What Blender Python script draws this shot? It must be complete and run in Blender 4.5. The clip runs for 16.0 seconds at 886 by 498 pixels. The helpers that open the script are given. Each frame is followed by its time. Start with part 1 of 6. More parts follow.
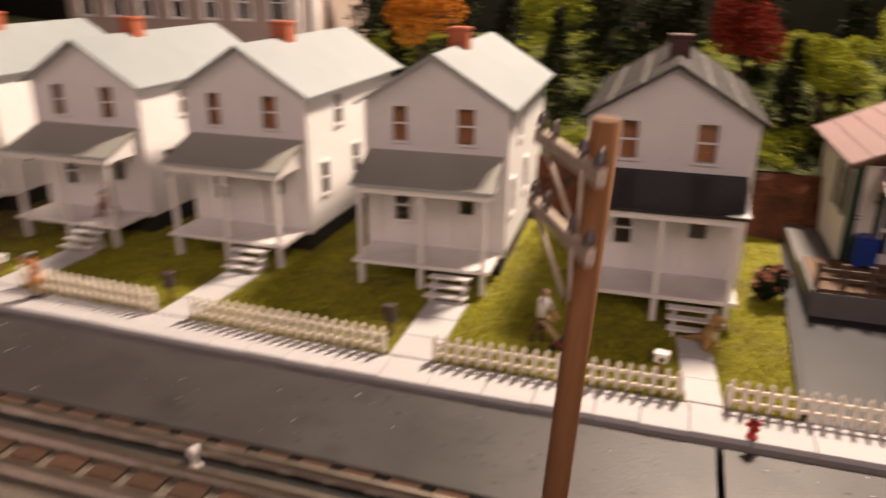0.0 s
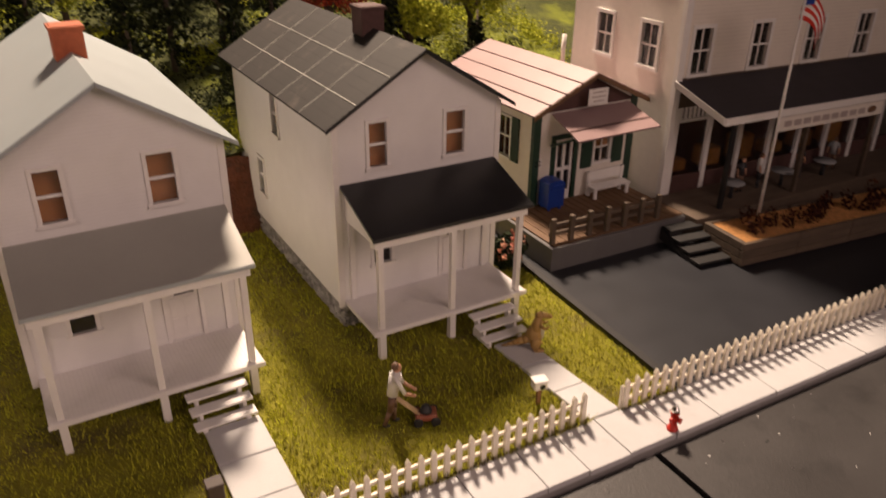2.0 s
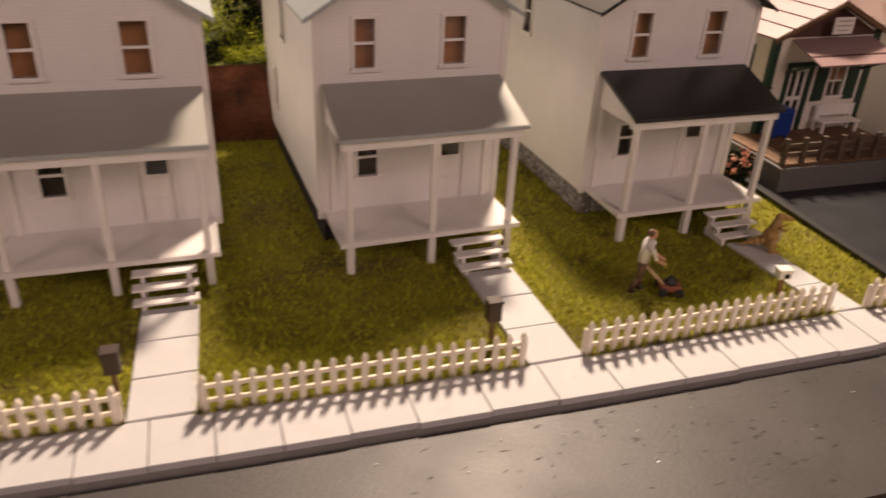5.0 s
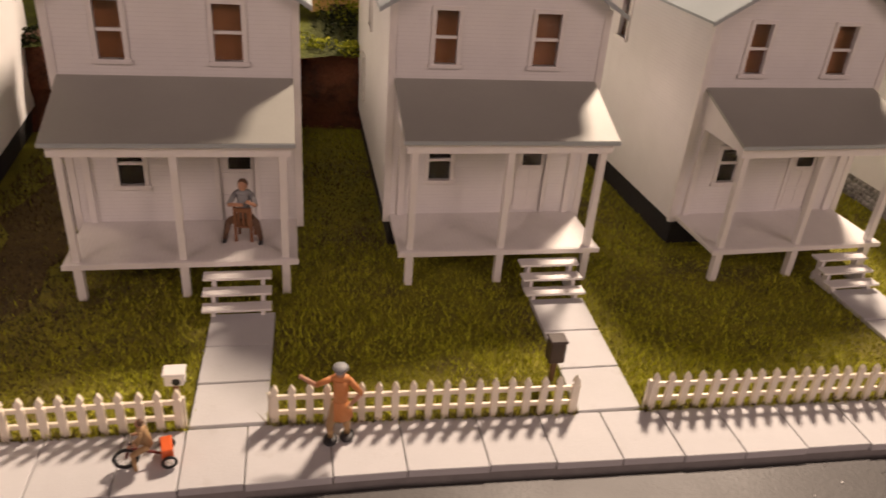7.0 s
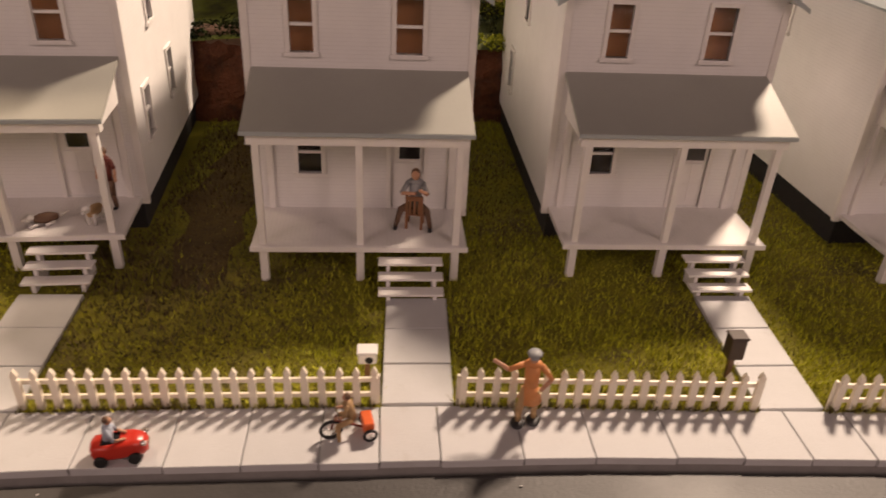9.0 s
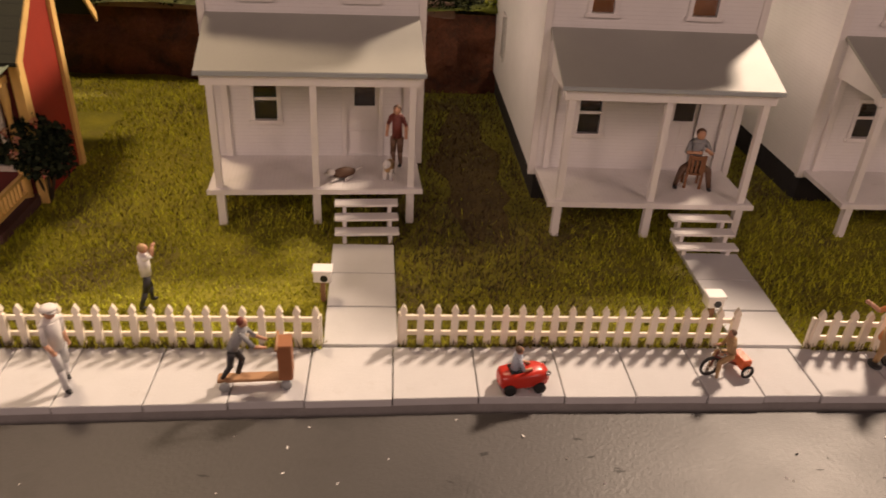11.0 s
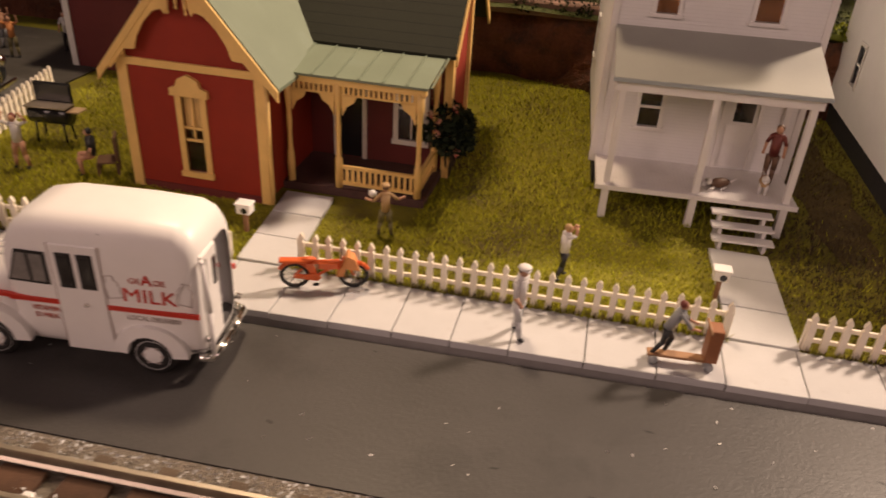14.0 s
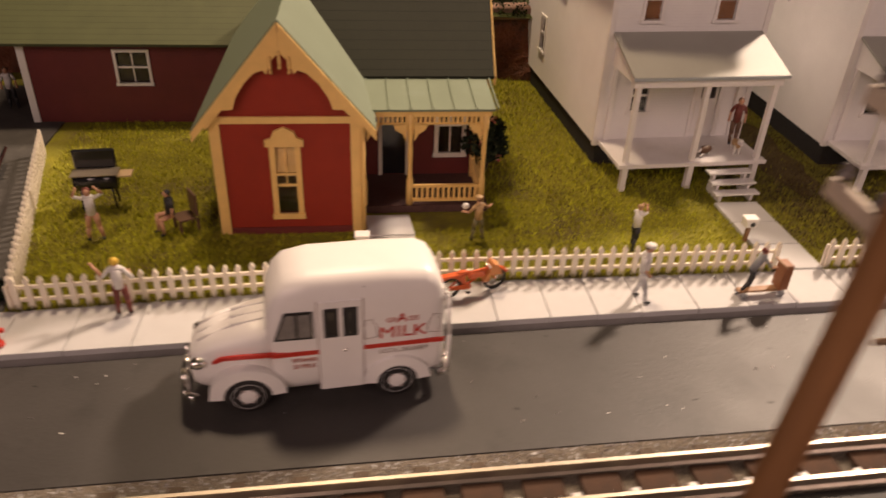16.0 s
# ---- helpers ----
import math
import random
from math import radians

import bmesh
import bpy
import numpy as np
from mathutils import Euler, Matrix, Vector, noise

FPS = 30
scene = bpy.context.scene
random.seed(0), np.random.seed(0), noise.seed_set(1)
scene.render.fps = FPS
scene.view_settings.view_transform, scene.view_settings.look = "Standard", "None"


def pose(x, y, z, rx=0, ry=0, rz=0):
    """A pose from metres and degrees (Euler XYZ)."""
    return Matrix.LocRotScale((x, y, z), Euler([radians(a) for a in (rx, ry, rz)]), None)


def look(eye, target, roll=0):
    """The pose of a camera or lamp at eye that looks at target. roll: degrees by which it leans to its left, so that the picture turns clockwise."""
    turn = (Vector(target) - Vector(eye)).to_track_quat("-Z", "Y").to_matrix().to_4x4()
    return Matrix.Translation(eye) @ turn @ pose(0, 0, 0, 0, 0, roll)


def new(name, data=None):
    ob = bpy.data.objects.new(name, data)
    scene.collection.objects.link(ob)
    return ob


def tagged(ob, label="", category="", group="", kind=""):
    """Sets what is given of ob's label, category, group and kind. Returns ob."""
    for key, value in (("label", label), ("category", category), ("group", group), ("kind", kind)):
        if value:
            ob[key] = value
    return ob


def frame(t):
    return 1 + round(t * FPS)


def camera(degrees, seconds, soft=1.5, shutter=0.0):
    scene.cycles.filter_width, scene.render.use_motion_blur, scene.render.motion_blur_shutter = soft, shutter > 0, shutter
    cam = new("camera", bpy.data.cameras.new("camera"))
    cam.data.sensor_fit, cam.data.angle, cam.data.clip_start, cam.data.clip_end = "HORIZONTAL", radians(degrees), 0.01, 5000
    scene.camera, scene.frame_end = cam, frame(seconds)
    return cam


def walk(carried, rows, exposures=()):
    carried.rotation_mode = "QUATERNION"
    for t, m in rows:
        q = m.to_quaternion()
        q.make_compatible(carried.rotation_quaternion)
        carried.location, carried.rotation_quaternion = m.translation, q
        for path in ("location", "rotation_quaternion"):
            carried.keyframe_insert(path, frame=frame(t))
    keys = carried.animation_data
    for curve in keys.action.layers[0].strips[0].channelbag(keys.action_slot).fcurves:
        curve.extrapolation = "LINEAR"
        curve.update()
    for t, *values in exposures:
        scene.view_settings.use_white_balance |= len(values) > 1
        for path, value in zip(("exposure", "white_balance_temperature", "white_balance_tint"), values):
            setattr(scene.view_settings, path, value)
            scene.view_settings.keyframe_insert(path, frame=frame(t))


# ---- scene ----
cam = camera(61.21, 16.0, soft=1.6, shutter=0.5)
PATH = [
    (0, (0.0903, 0.0211, 0.2202), (-0.4684, 1.8080, -0.4832), 0.43),
    (0.5, (0.0492, 0.0827, 0.2485), (0.0669, 1.9124, -0.5591), -0.78),
    (1, (-0.0175, 0.1128, 0.2640), (0.3911, 1.8634, -0.6125), 0.38),
    (1.5, (-0.0721, 0.1666, 0.2641), (0.5915, 1.8244, -0.6368), 0.17),
    (2, (-0.1030, 0.1709, 0.2475), (0.7729, 1.7313, -0.6459), 0.82),
    (2.5, (-0.1143, 0.1767, 0.2223), (0.8253, 1.6788, -0.7056), 1.97),
    (3, (-0.1146, 0.1817, 0.2109), (0.8346, 1.6701, -0.7292), 2.54),
    (3.2, (-0.1122, 0.1787, 0.2107), (0.8269, 1.6746, -0.7275), 2.75),
    (5.3, (-0.2181, 0.1495, 0.2016), (0.3285, 1.8219, -0.7495), 3.04),
    (5.5, (-0.2391, 0.1585, 0.1989), (0.3039, 1.8290, -0.7574), 3.27),
    (6, (-0.2901, 0.1749, 0.2000), (0.2249, 1.8574, -0.7509), 3.47),
    (6.5, (-0.3174, 0.1806, 0.1979), (0.1334, 1.8767, -0.7613), 4.50),
    (7, (-0.3399, 0.1878, 0.1980), (0.0392, 1.8946, -0.7730), 4.71),
    (7.5, (-0.3550, 0.1887, 0.1960), (-0.0300, 1.9074, -0.7737), 4.46),
    (8, (-0.3629, 0.1877, 0.1971), (-0.0880, 1.9116, -0.7789), 3.98),
    (8.5, (-0.3728, 0.1882, 0.1980), (-0.1488, 1.9144, -0.7870), 3.52),
    (9, (-0.3812, 0.1860, 0.1974), (-0.2192, 1.9122, -0.7996), 2.94),
    (9.5, (-0.4288, 0.1925, 0.1991), (-0.2702, 1.9052, -0.8215), 2.95),
    (9.7, (-0.4486, 0.1904, 0.1956), (-0.2820, 1.9127, -0.8073), 2.90),
    (12, (-0.5498, 0.1627, 0.1766), (-0.5157, 1.8939, -0.8243), 4.33),
    (12.5, (-0.5706, 0.1568, 0.1797), (-0.6553, 1.8881, -0.8181), 4.21),
    (13, (-0.5891, 0.1525, 0.1815), (-0.7842, 1.8695, -0.8252), 3.85),
    (13.5, (-0.5958, 0.1442, 0.1793), (-0.9012, 1.8433, -0.8305), 3.64),
    (14, (-0.6156, 0.1320, 0.1842), (-0.9446, 1.8267, -0.8257), 3.61),
    (14.5, (-0.6505, 0.1012, 0.1979), (-0.9594, 1.7997, -0.8120), 1.99),
    (15, (-0.6934, 0.0853, 0.2145), (-0.8801, 1.7989, -0.7997), 0.98),
    (15.5, (-0.7126, 0.0831, 0.2223), (-0.6503, 1.7928, -0.8136), 3.22),
    (16, (-0.7745, 0.0806, 0.2224), (-0.5541, 1.7657, -0.8320), 2.53),
]
walk(cam, [(t, look(eye, target, roll)) for t, eye, target, roll in PATH], ((0.0, 0.12, 6150, 10), (1.5, 0.04, 6300, 10), (3.0, 0.14, 6500, 10), (6.0, 0.04, 6300, 10), (8.0, 0.0, 6300, 10), (9.5, -0.06, 6500, 10), (12.0, 0.02, 6600, 12), (14.0, -0.02, 6600, 12), (16.0, 0.08, 6600, 12)))

# ---- helpers of this scene: sizes below are in units of 1/16 m, scaled to metres when a mesh is linked ----
DM = 0.0625
PI = math.pi


def box(bm, x0, x1, y0, y1, z0, z1, bevel=0.0):
    vs = [bm.verts.new((x, y, z)) for z in (z0, z1) for y in (y0, y1) for x in (x0, x1)]
    fs = [bm.faces.new([vs[i] for i in f]) for f in ((0, 2, 3, 1), (4, 5, 7, 6), (0, 1, 5, 4), (2, 6, 7, 3), (0, 4, 6, 2), (1, 3, 7, 5))]
    if bevel:
        es = list({e for f in fs for e in f.edges})
        bmesh.ops.bevel(bm, geom=es, offset=bevel, segments=1, affect="EDGES")
    return bm


def cell(bm, pts, d):
    """A prism: the polygon pts (3D) pushed along the vector d."""
    d = Vector(d)
    a = [bm.verts.new(Vector(p)) for p in pts]
    b = [bm.verts.new(Vector(p) + d) for p in pts]
    n = len(pts)
    bm.faces.new(a[::-1])
    bm.faces.new(b)
    for i in range(n):
        bm.faces.new((a[i], a[(i + 1) % n], b[(i + 1) % n], b[i]))
    return bm


def rod(bm, p0, p1, r0, r1=None, seg=8, cap=True):
    """A tapered round bar from p0 to p1."""
    p0, p1 = Vector(p0), Vector(p1)
    r1 = r0 if r1 is None else r1
    q = (p1 - p0).to_track_quat("Z", "Y")
    rings = []
    for p, r in ((p0, r0), (p1, r1)):
        rings.append([bm.verts.new(p + q @ Vector((r * math.cos(2 * PI * i / seg), r * math.sin(2 * PI * i / seg), 0))) for i in range(seg)])
    for i in range(seg):
        f = bm.faces.new((rings[0][i], rings[0][(i + 1) % seg], rings[1][(i + 1) % seg], rings[1][i]))
        f.smooth = True
    if cap:
        bm.faces.new(rings[0][::-1])
        bm.faces.new(rings[1])
    return bm


def lathe(bm, profile, seg=10, at=(0, 0, 0), axis="Z"):
    """A turned shape from (radius, height) pairs."""
    at, rings = Vector(at), []
    for r, h in profile:
        ring = []
        for i in range(seg):
            c, s = max(r, 1e-4) * math.cos(2 * PI * i / seg), max(r, 1e-4) * math.sin(2 * PI * i / seg)
            p = {"Z": (c, s, h), "Y": (c, h, s), "X": (h, c, s)}[axis]
            ring.append(bm.verts.new(at + Vector(p)))
        rings.append(ring)
    for a, b in zip(rings, rings[1:]):
        for i in range(seg):
            bm.faces.new((a[i], a[(i + 1) % seg], b[(i + 1) % seg], b[i])).smooth = True
    bm.faces.new(rings[0][::-1])
    bm.faces.new(rings[-1])
    return bm


def ball(bm, at, r, sx=1.0, sy=1.0, sz=1.0, sub=2):
    m = Matrix.LocRotScale(Vector(at), None, Vector((r * sx, r * sy, r * sz)))
    got = bmesh.ops.create_icosphere(bm, subdivisions=sub, radius=1.0, matrix=m)
    for v in got["verts"]:
        for f in v.link_faces:
            f.smooth = True
    return got["verts"]


def mesh_of(bm, name, material):
    bmesh.ops.recalc_face_normals(bm, faces=bm.faces)
    bmesh.ops.scale(bm, vec=(DM, DM, DM), verts=bm.verts)
    me = bpy.data.meshes.new(name)
    bm.to_mesh(me)
    bm.free()
    for m in material if isinstance(material, (list, tuple)) else (material,):
        me.materials.append(m)
    return me


def part(name, bm, material, parent=None, label=""):
    ob = new(name, mesh_of(bm, name, material))
    ob.parent = parent
    return tagged(ob, label=label)


def thing(name, x, y, z=0.0, rz=0.0, label="", category="", group="", kind="", rx=0.0, ry=0.0):
    ob = new(name)
    ob.empty_display_size = 0.02
    ob.matrix_basis = pose(x * DM, y * DM, z * DM, rx, ry, rz)
    return tagged(ob, label, category, group, kind)


def solid(name, bm, material, label="", category="", group="", kind="", at=None, rz=0.0):
    ob = new(name, mesh_of(bm, name, material))
    if at:
        ob.matrix_basis = pose(at[0] * DM, at[1] * DM, at[2] * DM, 0, 0, rz)
    return tagged(ob, label, category, group, kind)


def B():
    return bmesh.new()


def pieces(name, me, parent, places):
    """Alike pieces on one mesh, as children of parent; places are matrices in units."""
    for m in places:
        ob = new(name, me)
        ob.parent = parent
        loc, rot, sca = m.decompose()
        ob.matrix_basis = Matrix.LocRotScale(loc * DM, rot, sca)


# ---- world, lamps ----
world = bpy.data.worlds.new("room_air")
scene.world = world
world.use_nodes = True
world.node_tree.nodes["Background"].inputs[0].default_value = (1.0, 0.86, 0.72, 1)
world.node_tree.nodes["Background"].inputs[1].default_value = 0.004


def lamp(name, kind, eye, target, watts, colour, **more):
    data = bpy.data.lights.new(name, kind)
    data.energy, data.color = watts, colour
    if kind == "SPOT":
        data.spot_size, data.spot_blend, data.shadow_soft_size = radians(more["cone"]), 0.6, more["soft"]
    if kind == "AREA":
        data.shape, data.size, data.size_y = "RECTANGLE", more["wide"], more["deep"]
        data.spread = radians(more["spread"])
    ob = new(name, data)
    ob.matrix_basis = look(eye, target)
    return ob


WARM = (1.0, 0.75, 0.56)
U = lambda x, y, z: (x * DM, y * DM, z * DM)
lamp("ceiling_spot", "SPOT", U(4.6, 19.0, 17.0), U(-3.0, 6.0, 0.0), 136, WARM, cone=104, soft=0.085)
lamp("ceiling_spot", "SPOT", U(-13.0, 11.2, 12.5), U(-13.2, 8.3, 0.0), 17, (1.0, 0.72, 0.47), cone=58, soft=0.06)
FRONT = (1.0, 0.69, 0.595)
# unseen soft fill lamps, hung below the ceiling, added to lighten the fronts
lamp("ceiling_panel", "AREA", U(-22.0, -8.0, 11.0), U(-9.0, 8.0, 0.5), 0.86, FRONT, wide=0.6, deep=0.6, spread=70)
lamp("ceiling_panel", "AREA", U(6.0, -8.0, 11.0), U(-3.0, 8.0, 0.5), 1.36, FRONT, wide=0.6, deep=0.6, spread=98)


# ---- materials ----
def nodes_of(name):
    m = bpy.data.materials.new(name)
    m.use_nodes = True
    nt = m.node_tree
    return m, nt, nt.nodes["Principled BSDF"]


def noise_tex(nt, scale, detail=4.0, rough=0.6, coord=None, stretch=None):
    co = nt.nodes.new("ShaderNodeTexCoord")
    out = co.outputs["Object"]
    if stretch:
        mp = nt.nodes.new("ShaderNodeMapping")
        mp.inputs["Scale"].default_value = stretch
        nt.links.new(out, mp.inputs[0])
        out = mp.outputs[0]
    n = nt.nodes.new("ShaderNodeTexNoise")
    n.inputs["Scale"].default_value, n.inputs["Detail"].default_value, n.inputs["Roughness"].default_value = scale * 1.6, detail, rough
    nt.links.new(out, n.inputs["Vector"])
    return n.outputs["Fac"]


def ramp(nt, fac, stops):
    r = nt.nodes.new("ShaderNodeValToRGB")
    e = r.color_ramp.elements
    while len(e) < len(stops):
        e.new(0.5)
    for el, (p, c) in zip(e, stops):
        el.position, el.color = p, (*c, 1)
    nt.links.new(fac, r.inputs[0])
    return r.outputs[0]


def mix(nt, a, b, fac, mode="MIX"):
    m = nt.nodes.new("ShaderNodeMix")
    m.data_type, m.blend_type = "RGBA", mode
    for sock, v in ((m.inputs[6], a), (m.inputs[7], b), (m.inputs[0], fac)):
        if isinstance(v, (int, float)):
            sock.default_value = v
        elif isinstance(v, tuple):
            sock.default_value = (*v, 1)
        else:
            nt.links.new(v, sock)
    return m.outputs[2]


def math_node(nt, op, a, b=None):
    m = nt.nodes.new("ShaderNodeMath")
    m.operation = op
    for sock, v in zip(m.inputs, (a, b)):
        if v is None:
            continue
        if isinstance(v, (int, float)):
            sock.default_value = v
        else:
            nt.links.new(v, sock)
    return m.outputs[0]


def bump(nt, bsdf, height, strength, dist):
    b = nt.nodes.new("ShaderNodeBump")
    b.inputs["Strength"].default_value, b.inputs["Distance"].default_value = strength, dist * 0.625
    nt.links.new(height, b.inputs["Height"])
    nt.links.new(b.outputs[0], bsdf.inputs["Normal"])


def tone(c, k):
    return tuple(min(1.0, v * k) for v in c)


def mat(name, col, rough=0.55, metal=0.0, var=0.12, scale=90.0, grain=500.0, rel=0.25, dist=0.0006, jitter=0.0, stretch=None, stain=None, rvar=0.1):
    """A painted, cast or worn surface: two scales of tone, fine relief and uneven gloss."""
    m, nt, bs = nodes_of(name)
    big = noise_tex(nt, scale, 3, 0.55, stretch=stretch)
    fine = noise_tex(nt, grain, 2, 0.7, stretch=stretch)
    c = ramp(nt, big, ((0.3, tone(col, 1 - var)), (0.7, tone(col, 1 + var))))
    c = mix(nt, c, ramp(nt, fine, ((0.3, tone(col, 1 - 0.8 * var)), (0.7, tone(col, 1 + 0.6 * var)))), 0.4)
    if stain:
        dirt = ramp(nt, noise_tex(nt, stain[1], 5, 0.65), ((stain[2], (0, 0, 0)), (min(1.0, stain[2] + 0.16), (1, 1, 1))))
        c = mix(nt, c, stain[0], math_node(nt, "MULTIPLY", dirt, stain[3]))
    if jitter:
        info = nt.nodes.new("ShaderNodeObjectInfo")
        hs = nt.nodes.new("ShaderNodeHueSaturation")
        nt.links.new(c, hs.inputs["Color"])
        nt.links.new(math_node(nt, "ADD", math_node(nt, "MULTIPLY", info.outputs["Random"], jitter), 1 - jitter / 2), hs.inputs["Value"])
        c = hs.outputs[0]
    nt.links.new(c, bs.inputs["Base Color"])
    bs.inputs["Metallic"].default_value = metal
    nt.links.new(math_node(nt, "ADD", math_node(nt, "MULTIPLY", big, rvar), rough - rvar / 2), bs.inputs["Roughness"])
    bump(nt, bs, fine, rel, dist)
    return m


def lapped(name, col, pitch, rough=0.5, var=0.07, axis="Z", depth=0.0012, seam=0.75, stain=None):
    """Clapboard or tin courses: a sawtooth relief with a thin darker seam, at the pitch in metres."""
    m, nt, bs = nodes_of(name)
    co = nt.nodes.new("ShaderNodeTexCoord")
    sep = nt.nodes.new("ShaderNodeSeparateXYZ")
    nt.links.new(co.outputs["Object"], sep.inputs[0])
    saw = math_node(nt, "FRACT", math_node(nt, "DIVIDE", sep.outputs[axis], pitch * 0.625))
    big = noise_tex(nt, 40, 4, 0.6)
    fine = noise_tex(nt, 600, 2, 0.6)
    c = ramp(nt, big, ((0.3, tone(col, 1 - var)), (0.7, tone(col, 1 + var))))
    c = mix(nt, c, ramp(nt, fine, ((0.25, tone(col, 0.9)), (0.75, tone(col, 1.05)))), 0.3)
    if stain:
        dirt = ramp(nt, noise_tex(nt, stain[1], 5, 0.65), ((stain[2], (0, 0, 0)), (min(1.0, stain[2] + 0.2), (1, 1, 1))))
        c = mix(nt, c, stain[0], math_node(nt, "MULTIPLY", dirt, stain[3]))
    line = ramp(nt, saw, ((0.0, (seam, seam, seam)), (0.1, (1, 1, 1))))
    c = mix(nt, c, line, 1.0, "MULTIPLY")
    nt.links.new(c, bs.inputs["Base Color"])
    bs.inputs["Roughness"].default_value = rough
    bump(nt, bs, math_node(nt, "ADD", math_node(nt, "SUBTRACT", 1.0, saw), math_node(nt, "MULTIPLY", fine, 0.15)), 0.5, depth)
    return m


def glass(name, tint=(0.9, 0.9, 0.9), rough=0.05):
    m, nt, bs = nodes_of(name)
    bs.inputs["Base Color"].default_value = (*tint, 1)
    bs.inputs["Roughness"].default_value = rough
    bs.inputs["Transmission Weight"].default_value = 1.0
    bs.inputs["IOR"].default_value = 1.45
    bump(nt, bs, noise_tex(nt, 260, 2, 0.5, stretch=(0.3, 0.3, 1.5)), 0.7, 0.0012)
    return m


def island(name, stops, rough=0.7, grain=300.0, trans=0.0):
    """Leaves, needles and blades: each piece takes its own tone."""
    m, nt, bs = nodes_of(name)
    geo = nt.nodes.new("ShaderNodeNewGeometry")
    c = ramp(nt, geo.outputs["Random Per Island"], stops)
    patch = ramp(nt, noise_tex(nt, 9, 3, 0.6), ((0.35, (0.72, 0.66, 0.6)), (0.62, (1, 1, 1))))
    c = mix(nt, c, patch, 0.8, "MULTIPLY")
    nt.links.new(c, bs.inputs["Base Color"])
    bs.inputs["Roughness"].default_value = rough
    return m


M = {}
M["siding"] = lapped("white_clapboard", (0.80, 0.79, 0.78), 0.0031, 0.5, 0.04, depth=0.0010, seam=0.82)
M["trim"] = mat("white_trim", (0.82, 0.80, 0.78), 0.45, var=0.04, rel=0.1)
M["deck"] = lapped("porch_boards", (0.78, 0.755, 0.74), 0.0034, 0.45, 0.05, axis="X", depth=0.0006, seam=0.86, stain=((0.5, 0.47, 0.45), 60, 0.56, 0.35))
M["tin"] = mat("pale_grey_roof", (0.38, 0.425, 0.44), 0.42, var=0.05, scale=25, rel=0.12, stain=((0.42, 0.43, 0.41), 18, 0.6, 0.3))
M["porch_tin"] = mat("porch_roof_grey", (0.345, 0.345, 0.31), 0.52, var=0.06, scale=25, rel=0.1)
M["black_roof"] = mat("black_roof_sheet", (0.022, 0.022, 0.024), 0.33, var=0.25, scale=30, rel=0.1, stain=((0.07, 0.062, 0.055), 16, 0.6, 0.5))
M["old_shingle"] = lapped("weathered_shingle", (0.017, 0.014, 0.012), 0.006, 0.7, 0.25, axis="Z", depth=0.0006, seam=0.7, stain=((0.12, 0.10, 0.082), 22, 0.6, 0.7))
M["brick_red"] = mat("chimney_brick", (0.42, 0.11, 0.045), 0.75, var=0.2, scale=200, rel=0.5)
M["brick_dark"] = mat("chimney_dark", (0.085, 0.04, 0.035), 0.75, var=0.25, scale=200, rel=0.5)
M["stone_found"] = mat("foundation_stone", (0.30, 0.29, 0.28), 0.8, var=0.35, scale=330, grain=700, rel=0.9, dist=0.002)
M["rubble"] = mat("rubble_stone", (0.34, 0.325, 0.31), 0.85, var=0.2, scale=300, rel=0.6, jitter=0.7)
M["dark_found"] = mat("foundation_dark", (0.02, 0.019, 0.018), 0.85, var=0.3, scale=200, rel=0.6)
M["inside"] = mat("bare_plywood_inside", (0.36, 0.165, 0.06), 0.8, var=0.2, scale=40, rel=0.2)
M["pane"] = glass("window_pane", (0.86, 0.84, 0.82), 0.04)
M["picket"] = mat("picket_plastic", (0.86, 0.79, 0.66), 0.4, var=0.05, rel=0.08, jitter=0.05)
M["slab"] = mat("concrete_slab", (0.56, 0.56, 0.57), 0.7, var=0.05, scale=50, grain=700, rel=0.25, jitter=0.07, stain=((0.4, 0.38, 0.36), 45, 0.6, 0.4))
M["slab_core"] = mat("pavement_core", (0.30, 0.285, 0.275), 0.85, var=0.15, rel=0.3)
M["road"] = mat("road_board", (0.052, 0.048, 0.047), 0.5, var=0.2, scale=11, grain=420, rel=0.35, stain=((0.026, 0.024, 0.024), 17, 0.54, 0.7), rvar=0.25)
M["lot"] = mat("lot_paint", (0.017, 0.018, 0.023), 0.45, var=0.15, scale=20, rel=0.15)
M["black"] = mat("black_edge", (0.012, 0.011, 0.011), 0.6, var=0.2)
M["soil"] = mat("lawn_base", (0.215, 0.20, 0.013), 0.95, var=0.35, scale=35, grain=400, rel=0.8, dist=0.002, stain=((0.10, 0.07, 0.035), 14, 0.52, 0.8))
M["earth"] = mat("shaded_earth", (0.105, 0.072, 0.018), 0.95, var=0.45, scale=45, grain=400, rel=0.9, dist=0.002)
M["grass"] = island("static_grass", ((0.0, (0.20, 0.17, 0.006)), (0.35, (0.375, 0.375, 0.008)), (0.7, (0.50, 0.52, 0.012)), (1.0, (0.63, 0.65, 0.025))))
# brown blades; in the house gaps this tone also stands for shade
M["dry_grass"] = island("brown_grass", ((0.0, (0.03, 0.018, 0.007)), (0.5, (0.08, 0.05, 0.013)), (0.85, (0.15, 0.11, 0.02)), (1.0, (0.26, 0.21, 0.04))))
M["pole_wood"] = mat("pole_wood", (0.25, 0.115, 0.04), 0.8, var=0.35, scale=60, grain=300, rel=0.6, stretch=(1, 1, 0.12))
M["arm_wood"] = mat("crossarm_wood", (0.62, 0.52, 0.41), 0.7, var=0.15, scale=120, rel=0.3)
M["pewter"] = mat("insulator", (0.14, 0.12, 0.11), 0.35, var=0.2)
